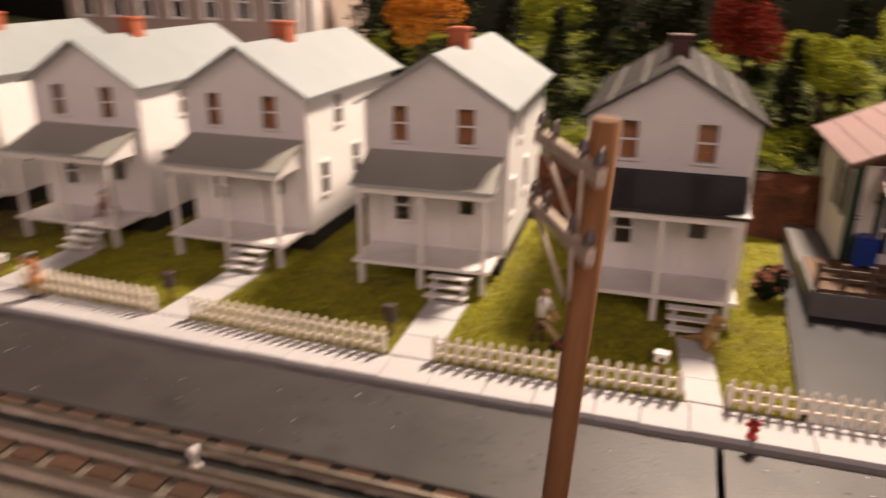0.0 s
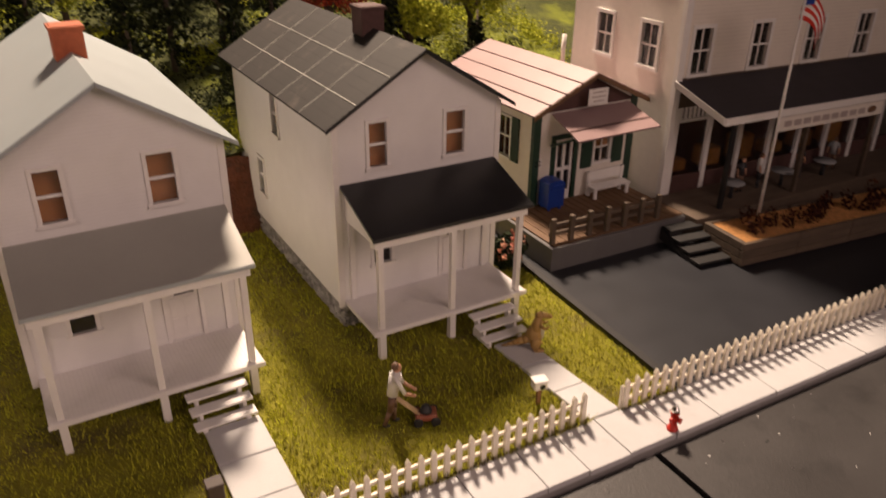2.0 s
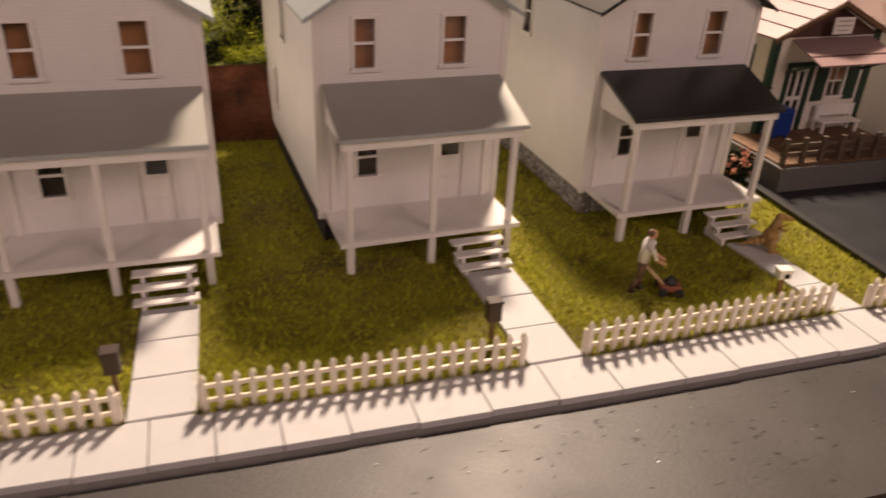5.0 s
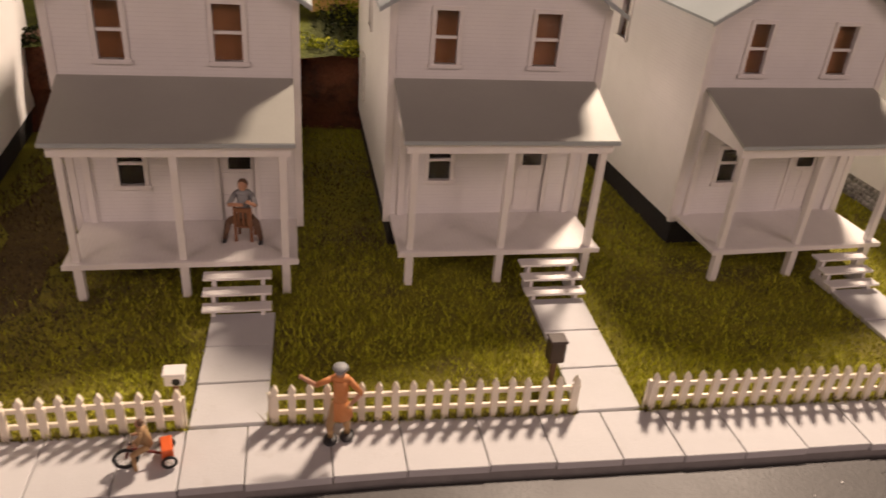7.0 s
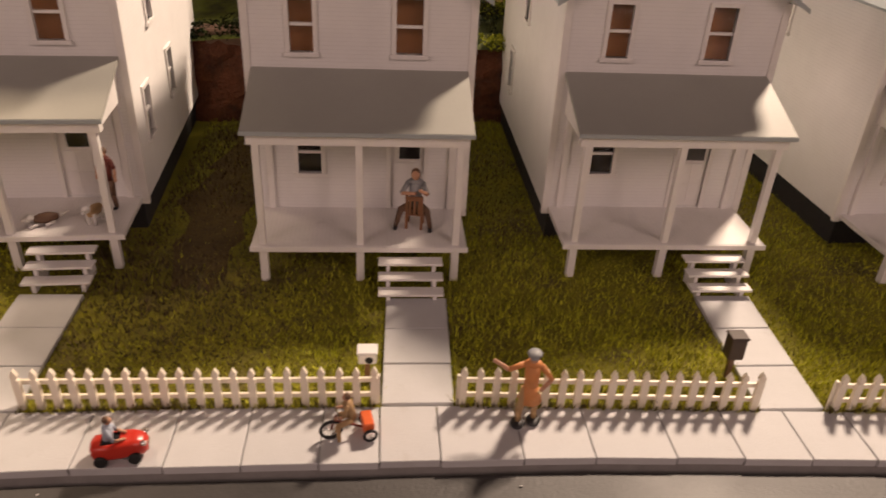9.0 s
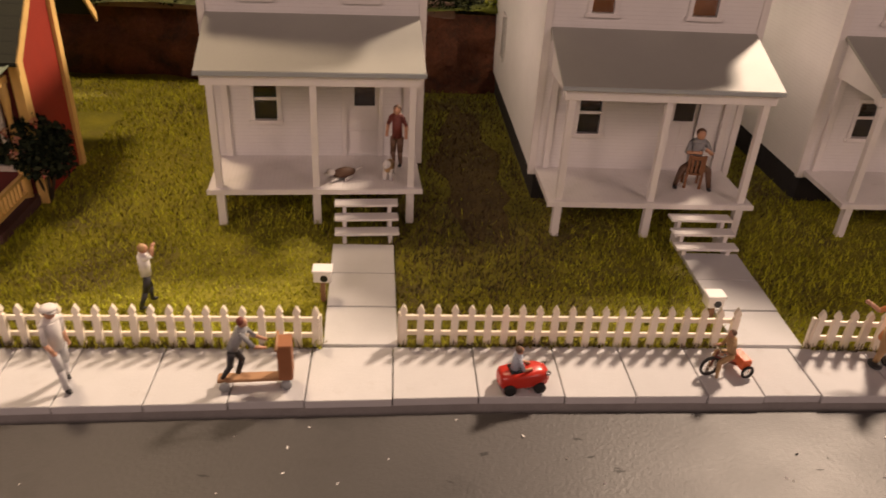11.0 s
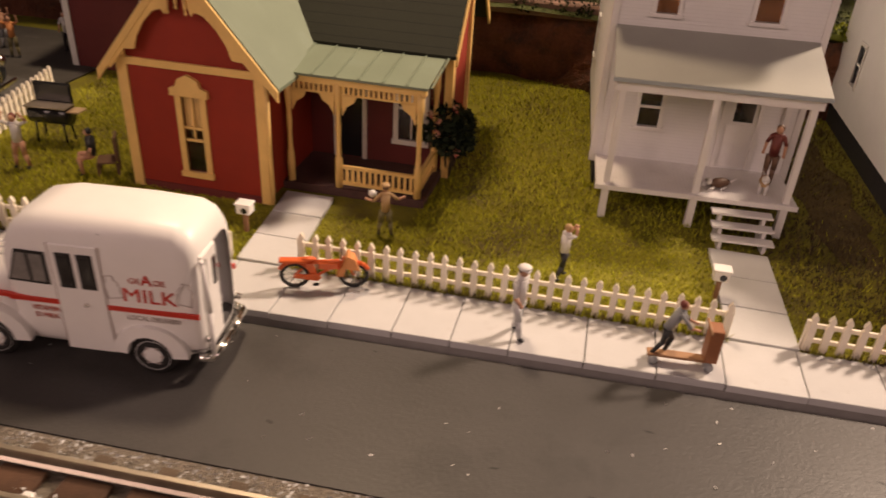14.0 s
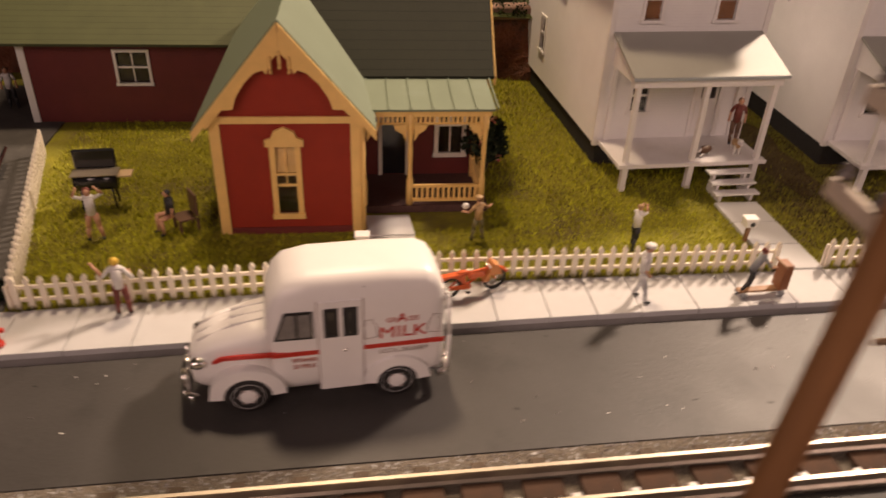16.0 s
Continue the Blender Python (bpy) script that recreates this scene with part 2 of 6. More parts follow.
M["room_wall"] = mat("room_wall_paint", (0.22, 0.19, 0.17), 0.8, var=0.05, scale=3)
M["room_ceiling"] = mat("room_ceiling_tile", (0.25, 0.23, 0.21), 0.85, var=0.05, scale=4)
M["carpet"] = mat("room_carpet", (0.12, 0.09, 0.08), 0.95, var=0.2, scale=10)
M["fascia"] = mat("layout_fascia", (0.10, 0.07, 0.05), 0.5, var=0.15, scale=10)


# ---- the room and the layout table ----
def structure(name, bm, material, label):
    return solid(name, bm, material, label, "", "", "structure")


structure("floor", box(B(), -50, 40, -30, 45, -10.2, -10.0), M["carpet"], "dark carpet of the exhibition room")
structure("ceiling", box(B(), -50, 40, -30, 45, 26.0, 26.3), M["room_ceiling"], "plain off-white room ceiling")
structure("wall_south", box(B(), -50, 40, -30.3, -30, -10, 26), M["room_wall"], "plain painted room wall")
structure("wall_north", box(B(), -50, 40, 45, 45.3, -10, 26), M["room_wall"], "plain painted room wall behind the layout")
structure("wall_west", box(B(), -50.3, -50, -30, 45, -10, 26), M["room_wall"], "plain painted room wall")
structure("wall_east", box(B(), 40, 40.3, -30, 45, -10, 26), M["room_wall"], "plain painted room wall")
bm = B()
box(bm, -30, 20, 0.5, 30, -1.2, -0.42)
structure("layout_table", bm, M["fascia"], "dark wooden table that carries the model town")
structure("layout_fascia", box(B(), -30, 20, 0.3, 0.5, -4.2, -0.3), M["fascia"], "dark painted fascia board along the table edge")

# plan lines along the street: pavement front and back edge, road front edge
FRONT_LINE = ((-30, 5.0), (-16.4, 5.62), (-14.2, 5.74), (-11.8, 5.875), (-10.1, 5.945), (-7.8, 6.025), (-5, 6.05), (-3, 5.975), (-0.5, 5.92), (1, 5.905), (4, 5.90), (20, 5.88))
INNER_LINE = ((-30, 5.6), (-16.4, 6.14), (-15, 6.24), (-13.4, 6.36), (-11.8, 6.46), (-8.7, 6.485), (-7, 6.515), (-5.6, 6.505), (-3.5, 6.415), (-0.8, 6.335), (1.75, 6.37), (2.1, 6.35), (20, 6.35))
NEAR_LINE = ((-30, 4.0), (-14, 4.55), (-9, 4.71), (-5, 4.75), (-1, 4.74), (2.5, 4.66), (20, 4.3))


def along(line, x):
    for (xa, ya), (xb, yb) in zip(line, line[1:]):
        if x <= xb:
            return ya + (yb - ya) * (x - xa) / (xb - xa)
    return line[-1][1]


front = lambda x: along(FRONT_LINE, x)
inner = lambda x: along(INNER_LINE, x)
near = lambda x: along(NEAR_LINE, x)


def strip(xa, xb, low, high, z0, z1, marks=()):
    """A slab between two plan lines from xa to xb."""
    xs = [xa] + [x for x in marks if xa < x < xb] + [xb]
    return cell(B(), [(x, low(x), z0) for x in xs] + [(x, high(x), z0) for x in xs[::-1]], (0, 0, z1 - z0))


BENDS = [x for x, _ in FRONT_LINE[1:-1]]
IBENDS = [x for x, _ in INNER_LINE[1:-1]]
NBENDS = [x for x, _ in NEAR_LINE[1:-1]]
# road: painted boards butted with a dark gap
road = thing("road", 0, 0, label="grey painted model road of butted boards", kind="structure")
for a, b in ((-30, 2.03), (2.09, 20)):
    part("road_board", strip(a, b, near, lambda x: front(x) - 0.045, -0.42, -0.08, sorted(BENDS + NBENDS)), M["road"], road)
structure("ground", strip(-30, 3.0, lambda x: inner(x) - 0.06, lambda x: 30, -0.42, -0.03, IBENDS), M["soil"], "olive green static grass lawn on a dark base")
structure("parking_lot", cell(B(), [(2.745, 6.352, -0.43), (20, 6.352, -0.43), (20, 30, -0.43), (3.98, 30, -0.43)], (0, 0, 0.425)), M["lot"], "smooth blue-grey painted parking lot")
structure("trim", cell(B(), [(2.71, 6.42, -0.3), (2.79, 6.42, -0.3), (2.93, 9.3, -0.3), (2.85, 9.3, -0.3)], (0, 0, 0.33)), M["black"], "black edging strip between lawn and parking lot")

# brown earth between two houses, its dark tone also holding the gap's shade
rnd = random.Random(12)
ring = [(-7.58 + (0.34 + rnd.uniform(-0.14, 0.08)) * math.cos(a), 9.35 + (1.6 + rnd.uniform(-0.4, 0.2)) * math.sin(a), -0.05) for a in [2 * PI * k / 28 for k in range(28)]]
structure("bare_earth", cell(B(), ring, (0, 0, 0.0235)), M["earth"], "dark brown earth in the lawn, also darkened for the shade between houses")

# pavement: slabs on a dark core
pavement = part("pavement", strip(-30, 20, lambda x: front(x) + 0.012, lambda x: inner(x) - 0.002, -0.41, -0.045, BENDS), M["slab_core"], None, "pale concrete pavement slabs on a dark core")
tagged(pavement, kind="structure")
SEAMS = [-16.4 + 0.466 * k for k in range(10)] + [-11.74, -11.33, -10.9, -10.51, -10.13, -9.65, -9.2, -8.78, -8.29, -7.8, -7.3, -6.88, -6.45, -6.11, -5.76, -5.28, -4.86, -4.38, -3.98, -3.57, -3.18, -2.78, -2.36, -1.92, -1.42, -0.93, -0.45, 0.06, 0.51, 1.04, 1.42, 1.82, 2.3, 2.78, 3.47, 4.13] + [4.7 + 0.55 * k for k in range(9)]
rnd = random.Random(4)
for a, b in zip(SEAMS, SEAMS[1:]):
    step = rnd.uniform(-0.006, 0.006)
    bm = strip(a + 0.0035, b - 0.0035, lambda x: front(x) + step, lambda x: inner(x) - 0.005, -0.055, rnd.uniform(-0.0015, 0.0015))
    bmesh.ops.bevel(bm, geom=bm.edges[:], offset=0.004, segments=1, affect="EDGES")
    part("slab", bm, M["slab"], pavement)


# ---- windows and walls ----
def wall_cells(bm, x0, x1, z0, top, y0, y1, holes):
    """A wall along x with openings (xa, xb, za, zb); top is a function of x."""
    xs = sorted({x0, x1, 0.5 * (x0 + x1), *[h[0] for h in holes], *[h[1] for h in holes]})
    cuts = sorted({z0, *[h[2] for h in holes], *[h[3] for h in holes]})
    for a, b in zip(xs, xs[1:]):
        mine = [(h[2], h[3]) for h in holes if h[0] <= a + 1e-6 and h[1] >= b - 1e-6]
        for za, zb in zip(cuts, cuts[1:] + [None]):
            if any(p <= za + 1e-6 and zb is not None and q >= zb - 1e-6 for p, q in mine):
                continue
            ta, tb = [max(za, top(x) if zb is None else min(zb, top(x))) for x in (a, b)]
            if max(ta, tb) > za + 1e-4:
                face = [(a, y0, za), (b, y0, za)] + [(x, y0, t) for x, t in ((b, tb), (a, ta)) if t > za + 1e-4]
                cell(bm, face, (0, y1 - y0, 0))
    bmesh.ops.remove_doubles(bm, verts=bm.verts, dist=0.0003)
    return bm


def turned(bm, m):
    bmesh.ops.transform(bm, matrix=m, verts=bm.verts)
    return bm


def window(parent, x0, x1, z0, z1, y, m=Matrix(), bars=(0.5,), trim=M["trim"], sash=M["trim"], frame_w=0.032, proud=0.018, uprights=()):
    """A sash window in a wall whose face is the plane y, looking towards -y."""
    bm = B()
    f = frame_w
    box(bm, x0 - f, x0, y - proud, y + 0.02, z0 - f, z1 + f)
    box(bm, x1, x1 + f, y - proud, y + 0.02, z0 - f, z1 + f)
    box(bm, x0, x1, y - proud - 0.003, y + 0.02, z1, z1 + f)
    box(bm, x0 - f - 0.01, x1 + f + 0.01, y - proud - 0.012, y + 0.02, z0 - f, z0)
    win = part("window", turned(bm, m), trim, parent)
    bm = B()
    for k, t in enumerate(bars):
        zc = z0 + t * (z1 - z0)
        box(bm, x0, x1, y + 0.002, y + 0.022, zc - 0.011, zc + 0.011)
    for t in uprights:
        xc = x0 + t * (x1 - x0)
        box(bm, xc - 0.007, xc + 0.007, y + 0.003, y + 0.02, z0, z1)
    part("sash", turned(bm, m), sash, win)
    part("pane", turned(box(B(), x0, x1, y + 0.024, y + 0.028, z0, z1), m), M["pane"], win).visible_shadow = False
    return win


# ---- the white company houses ----
def house(cx, cy, turn=0.0, size=1.0, black=False, chimney=M["brick_red"], label="", found=M["dark_found"]):
    h = thing("house", cx, cy, rz=turn, label=label, category="house", group="white company houses in a row")
    h.matrix_basis = h.matrix_basis @ Matrix.Scale(size, 4)
    HW, HD, EV, AP = 0.85, 3.10, 2.07, 2.59
    slope = (AP - EV) / HW
    gable = lambda x: AP - abs(x) * slope
    up = [(-0.525, -0.35, 1.592, 2.0), (0.268, 0.468, 1.592, 2.0)]
    low = [(-0.508, -0.325, 0.605, 0.92)]
    door = (0.235, 0.505, 0.30, 1.12)
    T = 0.03
    part("wall", wall_cells(B(), -HW, HW, 0.22, gable, 0.0, T, up + low + [door]), M["siding"], h)
    back = [(-0.48, -0.20, 1.45, 2.0), (0.18, 0.46, 1.45, 2.0), (-0.46, -0.2, 0.6, 1.05), (0.2, 0.46, 0.6, 1.05)]
    part("wall", wall_cells(B(), -HW, HW, 0.22, gable, HD - T, HD, back), M["siding"], h)
    m = Matrix(((-1, 0, 0, 0), (0, -1, 0, HD), (0, 0, 1, 0), (0, 0, 0, 1)))
    for a, b, c, d in back:
        window(h, -b, -a, c, d, 0.0, m)
    for side in (-1, 1):
        holes = [(1.52, 1.70, 1.5, 1.92), (2.18, 2.36, 0.60, 1.02)] if side < 0 else [(0.40, 0.60, 0.66, 1.08), (0.88, 1.08, 1.52, 1.92), (1.42, 1.62, 0.70, 1.12)]
        m = Matrix(((0, -side, 0, side * HW), (1, 0, 0, 0), (0, 0, 1, 0), (0, 0, 0, 1)))
        part("wall", turned(wall_cells(B(), T, HD - T, 0.22, lambda y: EV - 0.01, 0.0, T, holes), m), M["siding"], h)
        for a, b, c, d in holes:
            window(h, a, b, c, d, 0.0, m)
    for a, b, c, d in up + low:
        window(h, a, b, c, d, 0.0, bars=(0.5,) if c > 1.2 else (0.56,))
    # corner boards and water table
    for sx in (-1, 1):
        part("corner_board", box(B(), sx * HW - 0.028, sx * HW + 0.028, -0.012, 0.03, 0.22, EV - 0.03), M["trim"], h)
    # door with a small light
    d = part("door", wall_cells(B(), door[0], door[1], 0.30, lambda x: 1.12, 0.012, 0.03, [(0.305, 0.475, 0.725, 0.97)]), M["trim"], h)
    part("pane", box(B(), 0.305, 0.475, 0.02, 0.024, 0.725, 0.97), M["pane"], d)
    bm = B()
    for z0, z1 in ((0.36, 0.51), (0.54, 0.70)):
        for x0, x1 in ((0.262, 0.36), (0.38, 0.478)):
            box(bm, x0, x1, 0.006, 0.012, z0, z1)
    part("panel", bm, M["trim"], d)
    bm = B()
    box(bm, 0.20, 0.235, -0.016, 0.03, 0.29, 1.155)
    box(bm, 0.505, 0.54, -0.016, 0.03, 0.29, 1.155)
    box(bm, 0.235, 0.505, -0.018, 0.03, 1.12, 1.155)
    part("door_frame", bm, M["trim"], h)
    # roof: two slabs with an overhang, ridge cap
    ov, yo, th = 0.12, 0.115, 0.02
    for side in (-1, 1):
        ex, ez = side * (HW + ov), AP - (HW + ov) * slope + 0.012
        bm = cell(B(), [(0, -yo, AP + 0.012), (ex, -yo, ez), (ex, -yo, ez + th), (0, -yo, AP + 0.012 + th)], (0, HD + 2 * yo, 0))
        r = part("roof", bm, M["old_shingle"] if black else M["tin"], h)
        bm = cell(B(), [(side * 0.004, -yo - 0.008, AP - 0.006), (ex, -yo - 0.008, ez - 0.016), (ex, -yo - 0.008, ez + th - 0.004), (side * 0.004, -yo - 0.008, AP + th + 0.006)], (0, 0.008, 0))
        part("barge_board", bm, M["black_roof"] if black else M["tin"], r)
    if black:
        for side in (-1, 1):
            for k in range(1, 5):
                y = -yo + k * 0.62
                e, z = side * (HW + ov), AP - (HW + ov) * slope
                bm = cell(B(), [(0, y, AP + 0.032), (e, y, z + 0.032), (e, y, z + 0.037), (0, y, AP + 0.037)], (0, 0.009, 0))
                part("roof_seam", bm, M["porch_tin"], h)
            for u in (0.36, 0.70):
                x = side * u * (HW + ov)
                z = AP - abs(x) * slope
                part("roof_seam", box(B(), x - 0.005, x + 0.005, -yo + 0.02, HD, z + 0.026, z + 0.037), M["porch_tin"], h)
    # chimney
    cy0 = 1.02 if not black else 0.95
    c = part("chimney", box(B(), -0.12, 0.12, cy0, cy0 + 0.24, AP - 0.12, AP + 0.24, 0.006), chimney, h)
    part("chimney_cap", box(B(), -0.135, 0.135, cy0 - 0.015, cy0 + 0.255, AP + 0.20, AP + 0.235, 0.004), chimney, c)
    # foundation and floors inside
    fd = part("foundation", box(B(), -HW + 0.03, HW - 0.03, 0.03, HD - 0.03, -0.03, 0.225), found, h)
    if black:
        r = random.Random(9)
        bm = B()
        ball(bm, (0, 0, 0), 0.036, 1.0, 1.0, 0.85, 1)
        stone = mesh_of(bm, "stone", M["rubble"])
        spots = [(-HW + 0.035, 0.05 + 0.062 * i + 0.03 * (j % 2), 0.0 + 0.06 * j) for i in range(46) for j in range(4)] + [(-HW + 0.06 + 0.064 * i, 0.035, 0.0 + 0.06 * j) for i in range(26) for j in range(4)]
        pieces("stone", stone, fd, [Matrix.Translation((x + r.uniform(-0.008, 0.008), y + r.uniform(-0.012, 0.012), z + r.uniform(-0.008, 0.008))) @ Matrix.Rotation(r.uniform(0, 3), 4, (r.random(), r.random(), r.random())) @ Matrix.Scale(r.uniform(0.75, 1.15), 4) for x, y, z in spots])
    part("upper_floor", box(B(), -HW + T, HW - T, T, HD - T, 1.30, 1.33), M["inside"], h)
    part("room_partition", box(B(), -HW + T, HW - T, 1.9, 1.93, 0.23, 1.29), M["inside"], h)
    # added board close behind the upper windows, there to catch light and show brown
    part("attic_partition", box(B(), -HW + T, HW - T, 0.11, 0.13, 1.34, 2.02), M["inside"], h)
    # porch
    X, F = 0.825, -0.665
    p = part("porch_deck", box(B(), -X, X, F, -0.003, 0.245, 0.29, 0.004), M["deck"], h)
    part("skirt", box(B(), -X - 0.006, X + 0.006, F - 0.012, F - 0.001, 0.245, 0.286), M["trim"], p)
    for x in (-0.735, 0.0, 0.735):
        part("post", box(B(), x - 0.025, x + 0.025, F + 0.022, F + 0.075, 0.288, 1.16), M["trim"], h)
        part("pier", box(B(), x - 0.03, x + 0.03, F + 0.015, F + 0.075, -0.03, 0.246), M["trim"], h)
    for x in (-0.735, 0.735):
        part("pilaster", box(B(), x - 0.025, x + 0.025, -0.03, -0.001, 0.288, 1.2), M["trim"], h)
    part("porch_beam", box(B(), -0.795, 0.795, F + 0.012, F + 0.09, 1.105, 1.20), M["trim"], h)
    for sx in (-1, 1):
        bm = cell(B(), [(sx * 0.785, F + 0.05, 1.13), (sx * 0.785, -0.005, 1.13), (sx * 0.785, -0.005, 1.432), (sx * 0.785, F + 0.05, 1.205)], (-sx * 0.02, 0, 0))
        part("porch_gusset", bm, M["trim"], h)
    bm = cell(B(), [(-X, -0.004, 1.445), (-X, F - 0.025, 1.195), (-X, F - 0.025, 1.222), (-X, -0.004, 1.472)], (2 * X, 0, 0))
    pr = part("porch_roof", bm, M["black_roof"] if black else M["porch_tin"], h)
    part("roof_edge", box(B(), -X - 0.004, X + 0.004, F - 0.033, F - 0.026, 1.188, 1.218), M["black_roof"] if black else M["tin"], pr)
    # steps
    s = part("steps", box(B(), 0.20, 0.23, F - 0.31, F - 0.03, -0.03, 0.05), M["trim"], h)
    part("stringer", box(B(), 0.55, 0.58, F - 0.31, F - 0.03, -0.03, 0.05), M["trim"], s)
    for k, z in enumerate((0.215, 0.145, 0.075)):
        y = F - 0.02 - k * 0.105
        part("tread", box(B(), 0.14, 0.63, y - 0.115, y - 0.005, z - 0.02, z, 0.003), M["trim"], s)
        for x in (0.20, 0.55):
            part("riser_post", box(B(), x + 0.001, x + 0.029, y - 0.09, y - 0.03, 0.04, z - 0.02), M["trim"], s)
    return h


HOUSES = ((1.405, 8.63), (-1.25, 8.63), (-3.845, 8.70), (-6.268, 8.64), (-8.935, 8.77))
TURNS = (1.2, 2.5, 0.0, 0.0, 3.3)
house(*HOUSES[0], TURNS[0], 1.0, True, M["brick_dark"], "two-storey white clapboard house with weathered black roof and porch", M["stone_found"])
house(*HOUSES[1], TURNS[1], label="two-storey white clapboard house with pale roof, red chimney and porch")
house(*HOUSES[2], TURNS[2], label="two-storey white clapboard house with pale roof and empty front porch")
house(*HOUSES[3], TURNS[3], label="two-storey white clapboard house with a seated figurine on its porch")
house(*HOUSES[4], TURNS[4], label="two-storey white clapboard house with figurines on its porch")


def path(x0, x1, y0, y1, lean, n, label, group="concrete garden paths"):
    """A garden path of n slabs from the pavement to the steps; its far end is shifted by lean."""
    p = thing("garden_path", 0, 0, label=label, category="path", group=group, kind="structure")
    d, s = (y1 - y0) / n, lean / n
    bm = cell(B(), [(x0, 0.005, -0.05), (x1, 0.005, -0.05), (x1 + s, d - 0.005, -0.05), (x0 + s, d - 0.005, -0.05)], (0, 0, 0.054))
    bmesh.ops.bevel(bm, geom=bm.edges[:], offset=0.005, segments=1, affect="EDGES")
    me = mesh_of(bm, "slab", M["slab"])
    pieces("slab", me, p, [Matrix.Translation((k * s, y0 + k * d, rnd.uniform(-0.003, 0.003))) for k in range(n)])


PATHS = ((1.78, 2.10, 7.66, -0.10), (-0.98, -0.54, 7.70, -0.025), (-3.71, -3.28, 7.73, 0.055), (-6.10, -5.65, 7.70, 0.035), (-8.72, -8.26, 7.76, -0.03), (-12.25, -11.82, 7.62, -0.09))
for k, (x0, x1, y1, lean) in enumerate(PATHS):
    path(x0, x1, inner(0.5 * (x0 + x1)) + 0.012, y1, lean, 3, "pale concrete slab path to the red cottage porch" if k == 5 else "pale concrete slab path from pavement to porch steps")


# ---- picket fences ----
def picket_mesh():
    bm = B()
    w, t = 0.022, 0.014
    prof = [(-w, 0.0), (w, 0.0), (w, 0.215), (w * 0.5, 0.228), (w * 1.0, 0.248), (w * 0.7, 0.27), (0, 0.295), (-w * 0.7, 0.27), (-w * 1.0, 0.248), (-w * 0.5, 0.228), (-w, 0.215)]
    cell(bm, [(x, -t, z) for x, z in prof], (0, 2 * t, 0))
    return mesh_of(bm, "picket", M["picket"])


PICKET = picket_mesh()


def fence(x0, y0, x1, y1, label):
    L = math.hypot(x1 - x0, y1 - y0)
    f = thing("picket_fence", x0, y0, -0.005, math.degrees(math.atan2(y1 - y0, x1 - x0)), label, "fence", "white picket fences")
    for z in (0.07, 0.185):
        part("rail", box(B(), 0, L, 0.012, 0.034, z - 0.016, z + 0.016, 0.003), M["picket"], f)
    n = max(2, round(L / 0.107))
    r = random.Random(int(L * 100))
    pieces("picket", PICKET, f, [Matrix.Translation((0.025 + (L - 0.05) * k / n, 0, r.uniform(-0.004, 0.004))) @ Matrix.Rotation(r.uniform(-0.02, 0.02), 4, "Y") for k in range(n + 1)])
    for x in (0.0, L):
        part("post", box(B(), x - 0.013, x + 0.013, 0.012, 0.04, -0.02, 0.22, 0.004), M["picket"], f)


FENCE = "ivory plastic picket fence with pointed pickets along the pavement"
fence(2.12, 6.36, 8.6, 6.36, "ivory plastic picket fence between parking lot and pavement")
fence(-0.53, 6.355, 1.74, 6.38, FENCE)
fence(-3.25, 6.415, -1.02, 6.345, FENCE)
fence(-5.625, 6.51, -3.73, 6.43, FENCE)
fence(-8.25, 6.53, -6.12, 6.52, FENCE)
fence(-11.77, 6.49, -8.735, 6.495, FENCE)
fence(-15.04, 6.26, -12.29, 6.435, FENCE)
fence(-15.04, 6.26, -15.75, 9.12, "ivory plastic picket fence between red cottage lawn and lane")


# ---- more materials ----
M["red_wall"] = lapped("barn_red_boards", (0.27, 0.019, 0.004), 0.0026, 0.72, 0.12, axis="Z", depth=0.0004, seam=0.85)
# darker copy of the red boards, shade put in for the turned-away walls
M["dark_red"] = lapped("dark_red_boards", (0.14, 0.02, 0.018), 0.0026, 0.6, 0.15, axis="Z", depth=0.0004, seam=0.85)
M["cream"] = mat("cream_yellow_trim", (0.78, 0.52, 0.18), 0.5, var=0.08, rel=0.15)
M["sage"] = mat("sage_green_roof", (0.18, 0.22, 0.155), 0.5, var=0.08, scale=30, rel=0.2, stain=((0.2, 0.25, 0.2), 30, 0.58, 0.4))
M["moss"] = lapped("moss_green_shingle", (0.066, 0.076, 0.028), 0.0045, 0.7, 0.12, axis="Z", depth=0.0006, seam=0.6)
M["dark_shingle"] = lapped("dark_green_shingle", (0.013, 0.015, 0.006), 0.0075, 0.85, 0.15, axis="Z", depth=0.003, seam=0.3)
M["pink_tin"] = mat("pink_tin_roof", (0.34, 0.235, 0.232), 0.42, var=0.07, scale=30, rel=0.15, stain=((0.30, 0.17, 0.14), 30, 0.58, 0.5))
M["ivory"] = mat("ivory_wall", (0.80, 0.755, 0.69), 0.55, var=0.05, rel=0.15)
M["dark_green"] = mat("dark_green_paint", (0.015, 0.045, 0.028), 0.45, var=0.15)
M["blue"] = mat("blue_letterbox", (0.015, 0.05, 0.30), 0.35, var=0.1)
M["grey_wood"] = mat("weathered_timber", (0.105, 0.075, 0.052), 0.8, var=0.3, scale=100, rel=0.5, stretch=(0.2, 1, 1), jitter=0.2)
M["tan_floor"] = mat("plank_floor_tan", (0.15, 0.082, 0.04), 0.7, var=0.2, scale=80, rel=0.3)
M["grey_paint"] = mat("grey_platform", (0.13, 0.125, 0.125), 0.55, var=0.1, rel=0.2)
M["straw"] = mat("straw_mulch", (0.60, 0.29, 0.095), 0.95, var=0.4, scale=150, grain=600, rel=0.9, dist=0.003)
